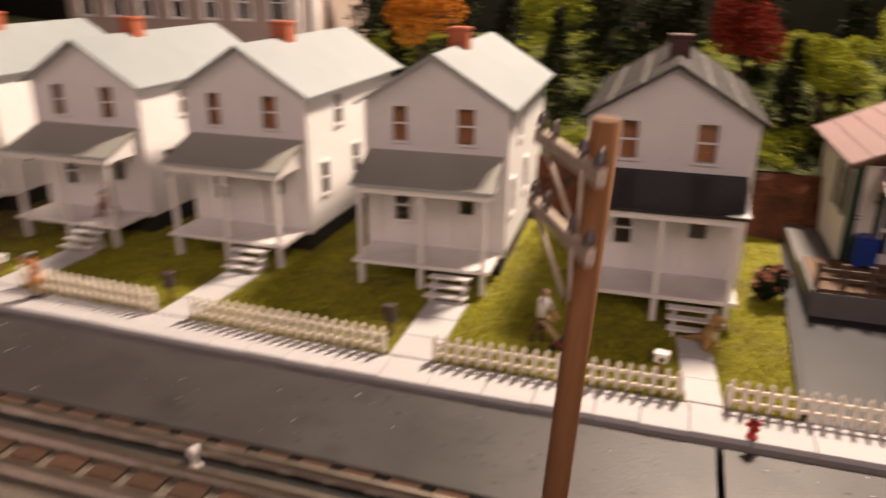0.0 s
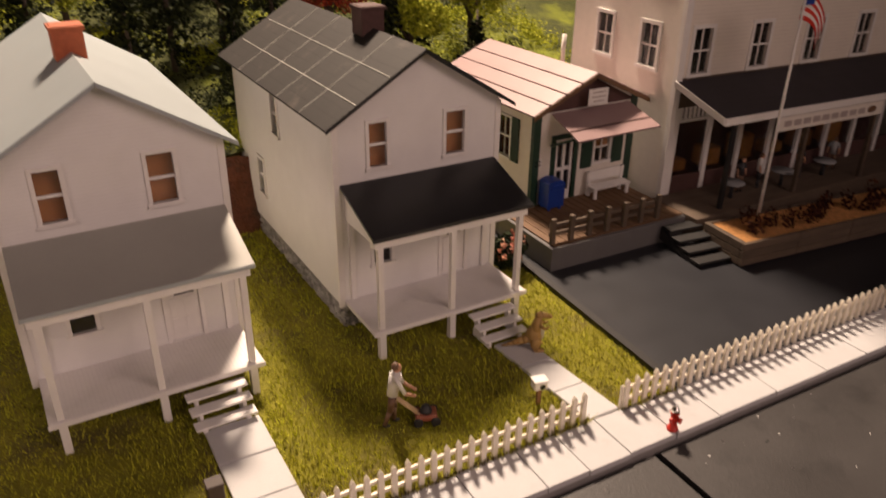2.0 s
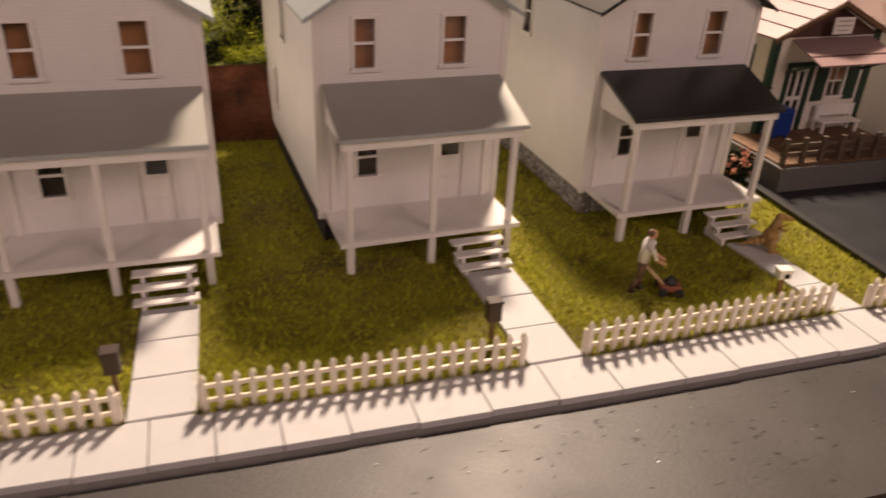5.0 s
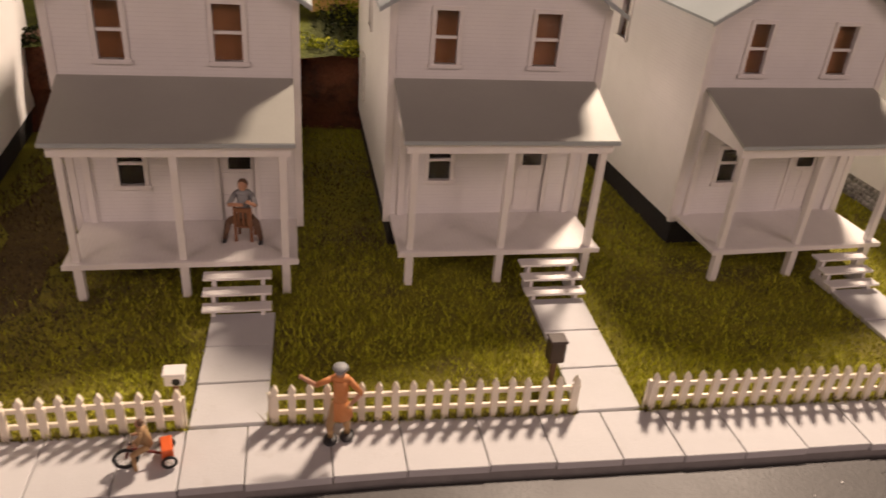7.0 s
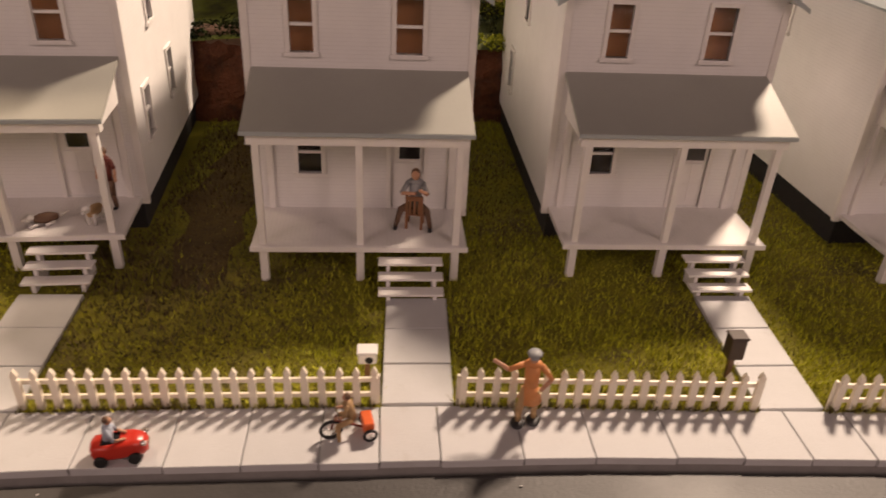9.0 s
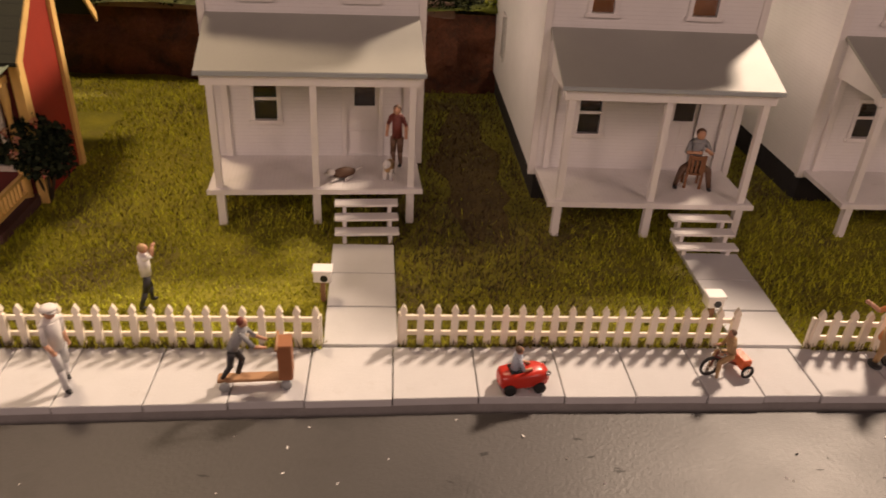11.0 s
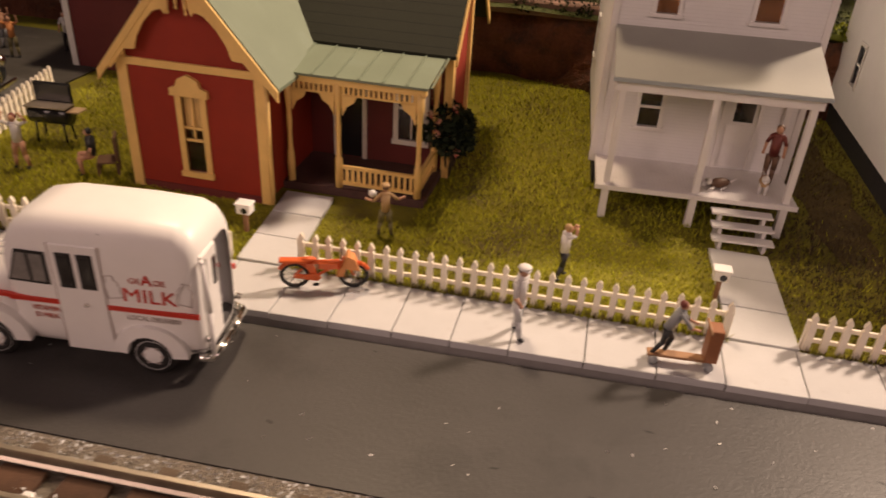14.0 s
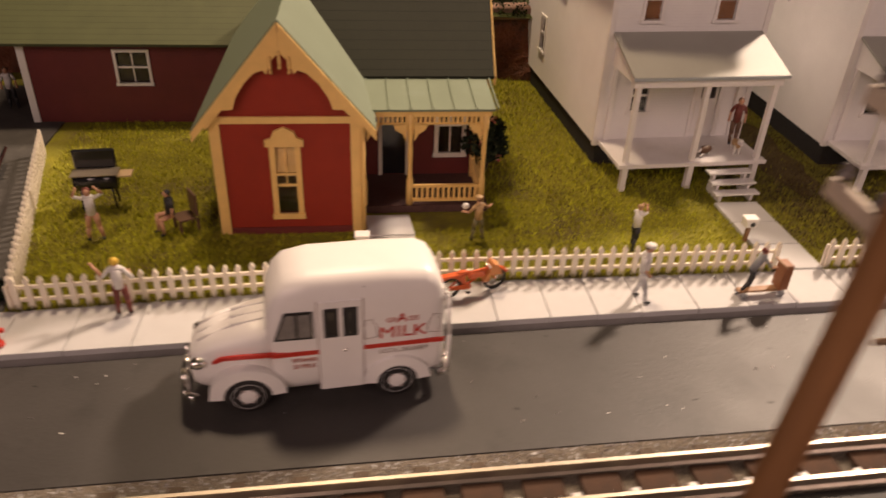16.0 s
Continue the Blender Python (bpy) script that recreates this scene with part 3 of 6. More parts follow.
M["shingle_black"] = lapped("awning_shingle", (0.035, 0.03, 0.035), 0.0045, 0.7, 0.15, axis="Z", depth=0.0005, seam=0.7)
M["steel"] = mat("rail_steel", (0.50, 0.44, 0.36), 0.42, metal=0.9, var=0.1, rel=0.1)
M["tie"] = mat("sleeper_wood", (0.07, 0.034, 0.018), 0.85, var=0.35, scale=90, rel=0.6, jitter=0.4)
M["ballast"] = mat("ballast_grit", (0.24, 0.205, 0.165), 0.9, var=0.5, scale=450, grain=900, rel=1.0, dist=0.003)
M["van"] = mat("white_enamel", (0.88, 0.86, 0.85), 0.38, var=0.02, rel=0.03)
M["red_paint"] = mat("red_enamel", (0.55, 0.035, 0.02), 0.3, var=0.06, rel=0.05)
M["tyre"] = mat("black_rubber", (0.018, 0.017, 0.017), 0.75, var=0.2)
M["chrome"] = mat("chrome", (0.8, 0.78, 0.74), 0.15, metal=1.0, var=0.05, rel=0.02)
M["smoke"] = mat("dark_tinted_window", (0.02, 0.02, 0.022), 0.12, var=0.1, rel=0.02)
M["cab_glass"] = mat("grey_cab_window", (0.22, 0.21, 0.20), 0.2, var=0.35, scale=60, rel=0.02)
M["print_grey"] = mat("faint_grey_print", (0.42, 0.36, 0.34), 0.4, var=0.05)
M["print_red"] = mat("faded_red_print", (0.50, 0.13, 0.10), 0.4, var=0.05)
M["navy_car"] = mat("black_car_enamel", (0.010, 0.012, 0.018), 0.12, var=0.1, rel=0.02)
M["orange"] = mat("orange_enamel", (0.72, 0.13, 0.03), 0.35, var=0.08)
# ledge stone toned down to brown; the shade on it is in the colour
M["ledge"] = mat("shaded_ledge_stone", (0.22, 0.13, 0.09), 0.85, var=0.3, scale=40, rel=0.6)
M["lane"] = mat("lane_asphalt", (0.075, 0.07, 0.066), 0.8, var=0.25, scale=60, grain=500, rel=0.5, stain=((0.2, 0.19, 0.17), 25, 0.6, 0.5))
M["rock"] = mat("bark_brown_bank", (0.16, 0.055, 0.028), 0.9, var=0.6, scale=28, grain=260, rel=0.9, dist=0.004, stain=((0.05, 0.03, 0.02), 30, 0.5, 0.8))
M["bank_top"] = mat("dark_scenic_turf", (0.05, 0.058, 0.010), 0.95, var=0.5, scale=40, grain=300, rel=0.9, dist=0.003, stain=((0.20, 0.23, 0.015), 7, 0.5, 0.9))
# near-black colour for boards that stand in for unlit rooms and background
M["dark_board"] = mat("dark_board_paint", (0.02, 0.022, 0.014), 0.9, var=0.4, scale=6)
M["trunk"] = mat("tree_bark", (0.07, 0.05, 0.035), 0.9, var=0.3, scale=80, rel=0.6)


def foliage_mat(name, a, b, c):
    m, nt, bs = nodes_of(name)
    geo = nt.nodes.new("ShaderNodeNewGeometry")
    nt.links.new(ramp(nt, geo.outputs["Random Per Island"], ((0.0, a), (0.55, b), (1.0, c))), bs.inputs["Base Color"])
    bs.inputs["Roughness"].default_value = 0.8
    bs.inputs["Specular IOR Level"].default_value = 0.12
    return m


M["leaf_dark"] = foliage_mat("dark_green_foliage", (0.006, 0.009, 0.004), (0.016, 0.022, 0.007), (0.035, 0.042, 0.010))
M["leaf_lime"] = foliage_mat("lime_foliage", (0.14, 0.16, 0.012), (0.30, 0.33, 0.02), (0.46, 0.48, 0.05))
M["leaf_orange"] = foliage_mat("orange_foliage", (0.28, 0.08, 0.008), (0.55, 0.20, 0.015), (0.75, 0.36, 0.04))
M["leaf_red"] = foliage_mat("red_foliage", (0.10, 0.012, 0.008), (0.20, 0.025, 0.012), (0.32, 0.05, 0.02))
M["leaf_bush"] = foliage_mat("shrub_foliage", (0.008, 0.013, 0.009), (0.02, 0.03, 0.016), (0.05, 0.06, 0.03))
M["leaf_withered"] = foliage_mat("withered_foliage", (0.02, 0.008, 0.006), (0.05, 0.016, 0.01), (0.11, 0.04, 0.018))
M["leaf_bloom"] = foliage_mat("pink_blossom", (0.45, 0.12, 0.10), (0.6, 0.3, 0.2), (0.7, 0.5, 0.35))


# ---- track in front of the road ----
structure("ballast", strip(-30, 20, lambda x: 0.5, lambda x: near(x) - 0.004, -0.42, -0.135, NBENDS), M["ballast"], "grey ballast grit under the model railway track")
track = thing("railway_track", 0, 0, label="bright-railed model railway track on dark wooden sleepers", category="track")
RAIL = [(-0.024, -0.10), (0.024, -0.10), (0.008, -0.085), (0.007, -0.045), (0.015, -0.03), (0.013, -0.018), (-0.013, -0.018), (-0.015, -0.03), (-0.007, -0.045), (-0.008, -0.085)]
for back in (0.19, 0.465, 0.845):
    bm = B()
    rings = [[bm.verts.new((x, y - back + a, b)) for a, b in RAIL] for x, y in NEAR_LINE]
    for p, q in zip(rings, rings[1:]):
        for i in range(len(RAIL)):
            bm.faces.new((p[i], q[i], q[i - 1], p[i - 1]))
    bm.faces.new(rings[0])
    bm.faces.new(rings[-1][::-1])
    part("rail", bm, M["steel"], track)
for a, b, y0, y1 in ((-30, -6, 0.745, 0.51), (-6, 1, 0.44, 0.215), (1, 20, 0.745, 0.51)):
    part("track_bed", strip(a, b, lambda x: near(x) - y0, lambda x: near(x) - y1, -0.135, -0.112, NBENDS), M["black"], track)
for a, b in ((-18, -6.05), (1.0, 9)):
    part("shoulder", strip(a, b, lambda x: near(x) - 0.153, lambda x: near(x) - 0.008, -0.136, -0.085, NBENDS), M["ballast"], track, "pale grey ballast shoulder beside the road")
tie_me = mesh_of(box(B(), -0.13, 0.13, -0.10, 0.10, -0.137, -0.098, 0.006), "sleeper", M["tie"])
end_me = mesh_of(box(B(), -0.05, 0.05, -0.035, 0.035, -0.09, -0.074, 0.005), "sleeper_end", M["grey_wood"])
places, ends = [], []
for k in range(66):
    x = -17.6 + k * 0.37 + rnd.uniform(-0.01, 0.01)
    if -6 < x < 1:
        places += [Matrix.Translation((x, near(x) - 0.09, -0.002)), Matrix.Translation((x, near(x) - 0.625, -0.004))]
    else:
        places.append(Matrix.Translation((x, near(x) - 0.325, rnd.uniform(-0.004, 0.004))))
        ends.append(Matrix.Translation((x, near(x) - 0.11, -0.002)))
pieces("sleeper", tie_me, track, places)
pieces("sleeper_end", end_me, track, ends)
clip_me = mesh_of(box(B(), -0.03, 0.03, -0.02, 0.02, -0.10, -0.04, 0.008), "rail_clip", M["trim"])
pieces("rail_clip", clip_me, track, [Matrix.Translation((-17.42 + k * 0.37, near(-17.42 + k * 0.37) - 0.42, 0)) for k in range(0, 32)])
bm = B()
lathe(bm, [(0.05, 0.0), (0.05, 0.03), (0.02, 0.05), (0.02, 0.13), (0.045, 0.16), (0.04, 0.2), (0.0, 0.22)], 10)
solid("track_signal", bm, M["trim"], "small white plastic dwarf signal beside the rails", "signal", at=(-1.80, 4.36, -0.12))


# ---- telegraph poles ----
def telegraph_pole(x, y, h, lean, levels, yaw, half, off=0.068, shift=0.0):
    """x, y, h: the top; lean: degrees towards +x; the crossarms turn by yaw from the y axis."""
    k = math.tan(radians(lean))
    p = thing("telegraph_pole", x - (h + 0.13) * k, y, -0.13, label="brown wooden telegraph pole with pale crossarms and dark insulators", category="utility pole", group="telegraph poles by the track", ry=lean)
    bm = B()
    top = h + 0.13
    rod(bm, (0, 0, 0), (0, 0, top), 0.050, 0.043, 16)
    part("shaft", bm, M["pole_wood"], p)
    turn = Matrix.Rotation(radians(yaw), 4, "Z")
    for z in levels:
        z = z + 0.13
        arm = part("crossarm", turned(box(B(), off - 0.016, off + 0.016, shift - half, shift + half, z - 0.026, z + 0.026, 0.005), turn), M["arm_wood"], p)
        for t in (-0.9, -0.45, 0.45, 0.9):
            bm = lathe(B(), [(0.008, 0.02), (0.008, 0.036), (0.019, 0.038), (0.021, 0.05), (0.014, 0.056), (0.017, 0.066), (0.01, 0.078), (0.0, 0.08)], 10, (off, shift + t * half, z))
            part("insulator", turned(bm, turn), M["pewter"], arm)
        for t in (-1, 1):
            part("brace", turned(rod(B(), (off * 0.9, t * 0.02, z - 0.2), (off * 1.28, shift + t * half * 0.62, z - 0.01), 0.009, seg=6), turn), M["arm_wood"], arm)
    return p


telegraph_pole(1.25, 2.56, 3.12, 3.1, (2.98, 2.74), 30, 0.27, -0.062, 0.12)
telegraph_pole(-11.27, 2.50, 3.15, 5.0, (3.0, 2.76), -4, 0.36)


# ---- lettering ----
def letters(text, size, parent, material, m, width=None, bold=0.0):
    """Words as a thin mesh in the built-in font, on the plane of m."""
    cu = bpy.data.curves.new("lettering", "FONT")
    cu.body, cu.size, cu.extrude, cu.align_x, cu.align_y = text, size, 0.002, "CENTER", "CENTER"
    cu.offset = bold
    tmp = bpy.data.objects.new("lettering", cu)
    me = bpy.data.meshes.new_from_object(tmp)
    bpy.data.objects.remove(tmp)
    bm = bmesh.new()
    bm.from_mesh(me)
    if width:
        xs = [v.co.x for v in bm.verts]
        k = width / max(1e-6, max(xs) - min(xs))
        bmesh.ops.scale(bm, vec=(k, 1, 1), verts=bm.verts)
    bmesh.ops.transform(bm, matrix=m, verts=bm.verts)
    return part("lettering", bm, material, parent)


def loft(bm, sections, n=24):
    """A body through sections (x, half width, z0, z1, boxiness)."""
    rings = []
    for x, w, z0, z1, e in sections:
        ring = []
        for i in range(n):
            a = 2 * PI * (i + 0.5) / n
            c, s = math.cos(a), math.sin(a)
            ring.append(bm.verts.new((x, w * math.copysign(abs(c) ** (2 / e), c), 0.5 * (z0 + z1) + 0.5 * (z1 - z0) * math.copysign(abs(s) ** (2 / e), s))))
        rings.append(ring)
    for a, b in zip(rings, rings[1:]):
        for i in range(n):
            bm.faces.new((a[i], a[(i + 1) % n], b[(i + 1) % n], b[i])).smooth = True
    bm.faces.new(rings[0][::-1])
    bm.faces.new(rings[-1])
    return bm


def wheel(parent, x, y, r, w, side, hub=M["van"]):
    t = part("wheel", lathe(B(), [(r * 0.55, -w), (r * 0.93, -w), (r, -w * 0.6), (r, w * 0.6), (r * 0.93, w), (r * 0.55, w)], 24, (x, y, r), "Y"), M["tyre"], parent)
    s = side
    part("hubcap", lathe(B(), [(r * 0.76, s * w * 0.6), (r * 0.76, s * w * 1.04), (r * 0.62, s * w * 0.8), (r * 0.3, s * w * 1.12), (0.0, s * w * 1.15)][::s], 20, (x, y, r), "Y"), hub, t)
    for k in range(6):
        a = k * PI / 3
        part("hub_slot", lathe(B(), [(r * 0.085, s * w * 0.9), (r * 0.085, s * w * 1.06)][::s], 8, (x + 0.42 * r * math.cos(a), y, r + 0.42 * r * math.sin(a)), "Y"), M["print_grey"], t)
    return t


# ---- the milk van ----
van = thing("milk_van", -12.685, 5.435, -0.08, 6.0, "white vintage milk delivery van with red stripes and lettering", "van")
van.matrix_basis = van.matrix_basis @ Matrix.Diagonal((0.955, 0.97, 0.925, 1.0))
bm = loft(B(), [(-0.36, 0.235, 0.17, 0.76, 5), (-0.345, 0.262, 0.12, 0.86, 5), (-0.30, 0.282, 0.10, 0.97, 5), (-0.22, 0.292, 0.10, 1.05, 5), (-0.05, 0.296, 0.10, 1.085, 5), (0.45, 0.296, 0.10, 1.085, 5), (0.72, 0.292, 0.10, 1.07, 5), (0.80, 0.282, 0.12, 1.03, 5), (0.845, 0.262, 0.14, 0.96, 5), (0.86, 0.22, 0.2, 0.88, 5)], 36)
bm.faces.ensure_lookup_table()
bm.faces.remove(bm.faces[-1])
part("body", bm, M["van"], van)
part("load_floor", box(B(), 0.30, 0.85, -0.27, 0.27, 0.19, 0.205), M["grey_paint"], van)
part("bulkhead", box(B(), 0.29, 0.30, -0.27, 0.27, 0.19, 1.0), M["grey_paint"], van)
for x in (0.42, 0.60):
    part("inner_window", box(box(B(), x, x + 0.12, 0.272, 0.28, 0.60, 0.62, 0.003), x, x + 0.012, 0.272, 0.28, 0.62, 0.86), M["trim"], van)
bm = loft(B(), [(-0.90, 0.10, 0.22, 0.40, 3), (-0.88, 0.17, 0.18, 0.47, 3), (-0.82, 0.215, 0.15, 0.54, 3), (-0.70, 0.235, 0.13, 0.61, 3), (-0.5, 0.255, 0.12, 0.66, 3.4), (-0.30, 0.27, 0.12, 0.69, 4)], 28)
hood = part("hood", bm, M["van"], van)
for y in (-0.09, 0.0, 0.09):
    part("hood_rib", rod(rod(B(), (-0.83, y, 0.535), (-0.6, y, 0.638), 0.012, seg=6), (-0.6, y, 0.638), (-0.34, y, 0.685), 0.012, seg=6), M["van"], hood)
for sy in (-1, 1):
    for cx, rr in ((-0.52, 0.235), (0.52, 0.215)):
        arc = [(cx + rr * 1.12 * math.cos(a), 0.17 + rr * math.sin(a)) for a in [PI * k / 12 for k in range(13)]]
        inn = [(cx + (rr - 0.07) * math.cos(a), 0.17 + (rr - 0.07) * math.sin(a)) for a in [PI * k / 12 for k in range(12, -1, -1)]]
        bm2 = bmesh.new()
        for k in range(12):
            q = [arc[k], arc[k + 1], inn[11 - k], inn[12 - k]]
            a = [bm2.verts.new((x, sy * (0.322 if j < 2 else 0.332), z)) for j, (x, z) in enumerate(q)]
            b = [bm2.verts.new((x, sy * 0.20, z + (0.015 if j < 2 else 0))) for j, (x, z) in enumerate(q)]
            bm2.faces.new(a)
            bm2.faces.new(b[::-1])
            for j in range(4):
                bm2.faces.new((a[j], a[(j + 1) % 4], b[(j + 1) % 4], b[j])).smooth = True
        bmesh.ops.remove_doubles(bm2, verts=bm2.verts, dist=0.0005)
        part("fender", bm2, M["van"], van)
    for x in (-0.52, 0.52):
        wheel(van, x, sy * 0.25, 0.15, 0.05, sy)
    part("headlight", lathe(B(), [(0.0, -0.06), (0.03, -0.05), (0.045, -0.02), (0.045, 0.02), (0.03, 0.06)], 14, (-0.83, sy * 0.2, 0.42), "X"), M["chrome"], van)
    # red stripes
    part("stripe", box(B(), 0.285, 0.855, min(sy * 0.288, sy * 0.3005), max(sy * 0.288, sy * 0.3005), 0.475, 0.51), M["red_paint"], van)
    part("stripe", box(B(), -0.34, 0.0, min(sy * 0.27, sy * 0.3005), max(sy * 0.27, sy * 0.3005), 0.475, 0.51), M["red_paint"], van)
    bm = cell(B(), [(-0.34, sy * 0.27, 0.475), (-0.34, sy * 0.27, 0.51), (-0.55, sy * 0.262, 0.512), (-0.68, sy * 0.238, 0.49), (-0.74, sy * 0.218, 0.44), (-0.73, sy * 0.218, 0.42), (-0.66, sy * 0.238, 0.46), (-0.55, sy * 0.262, 0.477)], (0, sy * 0.016, 0))
    part("stripe", bm, M["red_paint"], van)
    # door with two windows, cab window
    d = part("door", box(B(), -0.02, 0.285, min(sy * 0.29, sy * 0.304), max(sy * 0.29, sy * 0.304), 0.14, 0.92, 0.006), M["van"], van)
    for x0, x1 in ((0.035, 0.105), (0.165, 0.235)):
        bm = B()
        box(bm, x0 - 0.014, x1 + 0.014, min(sy * 0.303, sy * 0.309), max(sy * 0.303, sy * 0.309), 0.615, 0.865, 0.003)
        f = part("window_frame", bm, M["black"], d, "black rubber window seal")
        part("pane", box(B(), x0 + 0.008, x1 - 0.008, min(sy * 0.3085, sy * 0.311), max(sy * 0.3085, sy * 0.311), 0.64, 0.84), M["smoke"], f)
    bm = cell(B(), [(-0.315, sy * 0.288, 0.62), (-0.05, sy * 0.296, 0.62), (-0.05, sy * 0.296, 0.85), (-0.235, sy * 0.29, 0.85)], (0, sy * 0.008, 0))
    f = part("window_frame", bm, M["black"], van, "black rubber window seal")
    bm = cell(B(), [(-0.295, sy * 0.297, 0.638), (-0.065, sy * 0.303, 0.638), (-0.065, sy * 0.303, 0.832), (-0.225, sy * 0.297, 0.832)], (0, sy * 0.004, 0))
    part("pane", bm, M["cab_glass"], f)
    part("divider", box(B(), -0.165, -0.15, min(sy * 0.30, sy * 0.308), max(sy * 0.30, sy * 0.308), 0.635, 0.835), M["black"], f)
    part("door_handle", ball(bm := B(), (0.16, sy * 0.31, 0.50), 0.014) and bm, M["chrome"], d)
    for x in (-0.02, 0.285):
        part("door_gap", box(B(), x - 0.005, x + 0.005, min(sy * 0.29, sy * 0.3), max(sy * 0.29, sy * 0.3), 0.15, 0.92), M["print_grey"], d)
    # print
    face = Matrix.Translation((0, sy * 0.2975, 0)) @ (Matrix.Rotation(PI / 2, 4, "X") if sy < 0 else Matrix.Rotation(PI, 4, "Z") @ Matrix.Rotation(PI / 2, 4, "X"))
    at = lambda x, z: face @ Matrix.Translation((x if sy < 0 else -x, z, 0))
    letters("MILK", 0.14, van, M["red_paint"], at(0.56, 0.60), 0.33)
    letters("GR", 0.055, van, M["print_red"], at(0.48, 0.71))
    letters("A", 0.105, van, M["red_paint"], at(0.555, 0.72), None, 0.0012)
    letters("DE", 0.055, van, M["print_red"], at(0.635, 0.71))
    letters("LOCAL DELIVERY", 0.05, van, M["print_grey"], at(0.57, 0.435), 0.34)
    letters("VITAMIN", 0.05, van, M["print_red"], at(-0.12, 0.43), 0.17)
    letters("D MILK", 0.05, van, M["print_red"], at(-0.12, 0.375), 0.15)
    for x, r in ((0.335, 0.15), (0.785, -0.15)):
        bm = B()
        out = [(-0.045, -0.075), (0.045, -0.075), (0.045, 0.03), (0.025, 0.06), (0.025, 0.085), (-0.025, 0.085), (-0.025, 0.06), (-0.045, 0.03)]
        for (a, b), (c, e) in zip(out, out[1:] + out[:1]):
            rod(bm, (a, b, 0), (c, e, 0), 0.003, seg=4)
        part("bottle_print", turned(bm, at(x, 0.645) @ Matrix.Rotation(r, 4, "Z")), M["print_grey"], van)
# windscreen, back doors, bumpers
bm = B()
for sy in (-1, 1):
    cell(bm, [(-0.368, sy * 0.02, 0.66), (-0.368, sy * 0.20, 0.66), (-0.325, sy * 0.20, 0.86), (-0.325, sy * 0.02, 0.86)], (0.012, 0, 0))
part("windscreen", bm, M["smoke"], van)
d = part("back_door", box(B(), 0.852, 0.872, -0.215, -0.005, 0.2, 0.88, 0.008), M["van"], van, "closed half of the rear doors")
part("pane", box(B(), 0.871, 0.875, -0.085, -0.03, 0.60, 0.80, 0.004), M["smoke"], d)
part("door_gap", box(B(), 0.871, 0.874, -0.175, -0.16, 0.24, 0.84), M["black"], d)
bm = B()
pts = [(0.82, -0.29, 0.17), (0.895, -0.26, 0.16), (0.915, 0, 0.16), (0.895, 0.26, 0.16), (0.82, 0.29, 0.17)]
for a, b in zip(pts, pts[1:]):
    rod(bm, a, b, 0.028, seg=8)
part("rear_bumper", bm, M["chrome"], van, "curved chrome bumper")
bm = B()
pts = [(0.865, -0.225, 0.86), (0.89, -0.235, 0.84), (0.905, -0.245, 0.5), (0.90, -0.25, 0.18)]
for a, b in zip(pts, pts[1:]):
    rod(bm, a, b, 0.014, seg=6)
part("grab_rail", bm, M["van"], van)
for y in (-0.235, 0.235):
    part("tail_lamp", lathe(B(), [(0.0, 0.90), (0.02, 0.895), (0.024, 0.86)], 10, (0, y, 0.29), "X"), M["chrome"], van)
bm = B()
pts = [(-0.86, -0.31, 0.2), (-0.93, -0.25, 0.19), (-0.96, 0, 0.19), (-0.93, 0.25, 0.19), (-0.86, 0.31, 0.2)]
for a, b in zip(pts, pts[1:]):
    rod(bm, a, b, 0.03, seg=8)
for sy in (-1, 1):
    rod(bm, (-0.945, sy * 0.16, 0.12), (-0.945, sy * 0.16, 0.3), 0.016, seg=6)
part("front_bumper", bm, M["chrome"], van)


# ---- the red cottage ----
cot = thing("cottage", -13.0, 7.37, label="red gingerbread cottage with cream trim, green roofs and porch", category="house")
HW, AP, EV = 0.595, 1.91, 1.20
sl = (AP - EV) / HW
win = (-0.105, 0.065, 0.185, 0.85)
part("wall", wall_cells(B(), -HW, HW, 0.0, lambda x: AP - abs(x) * sl - 0.03, 0.0, 0.03, [win]), M["red_wall"], cot)
for sx in (-1, 1):
    # left wall takes the darker copy, its shade held in the colour
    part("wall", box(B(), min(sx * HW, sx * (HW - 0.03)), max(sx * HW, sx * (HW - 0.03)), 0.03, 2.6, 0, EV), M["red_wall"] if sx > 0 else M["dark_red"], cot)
    part("corner_board", box(B(), sx * HW - 0.045, sx * HW + 0.045, -0.018, 0.05, -0.02, EV - 0.02), M["cream"], cot)
    e = sx * (HW + 0.18)
    ez = AP - (HW + 0.18) * sl + 0.01
    bm = cell(B(), [(0, -0.06, AP + 0.01), (e, -0.06, ez), (e, -0.06, ez + 0.028), (0, -0.06, AP + 0.038)], (0, 2.9, 0))
    r = part("roof", bm, M["sage"], cot)
    bm = cell(B(), [(sx * 0.004, -0.085, AP - 0.07), (e, -0.085, ez - 0.075), (e, -0.085, ez + 0.012), (sx * 0.004, -0.085, AP + 0.016)], (0, 0.024, 0))
    part("barge_board", bm, M["cream"], r)
    # scalloped gingerbread
    ss = lambda x, dz: (sx * x, -0.078, AP - x * sl - dz)
    bm = cell(B(), [ss(0.001, 0.06), ss(0.66, 0.06), ss(0.66, 0.10), ss(0.50, 0.11), ss(0.45, 0.17), ss(0.41, 0.21), ss(0.38, 0.15), ss(0.30, 0.12), ss(0.21, 0.14), ss(0.14, 0.20), ss(0.11, 0.27), ss(0.07, 0.21), ss(0.001, 0.22)], (0, 0.018, 0))
    part("gingerbread", bm, M["cream"], r)
part("belt_board", box(B(), -HW - 0.04, HW + 0.04, -0.024, 0.0, 1.06, 1.12), M["cream"], cot)
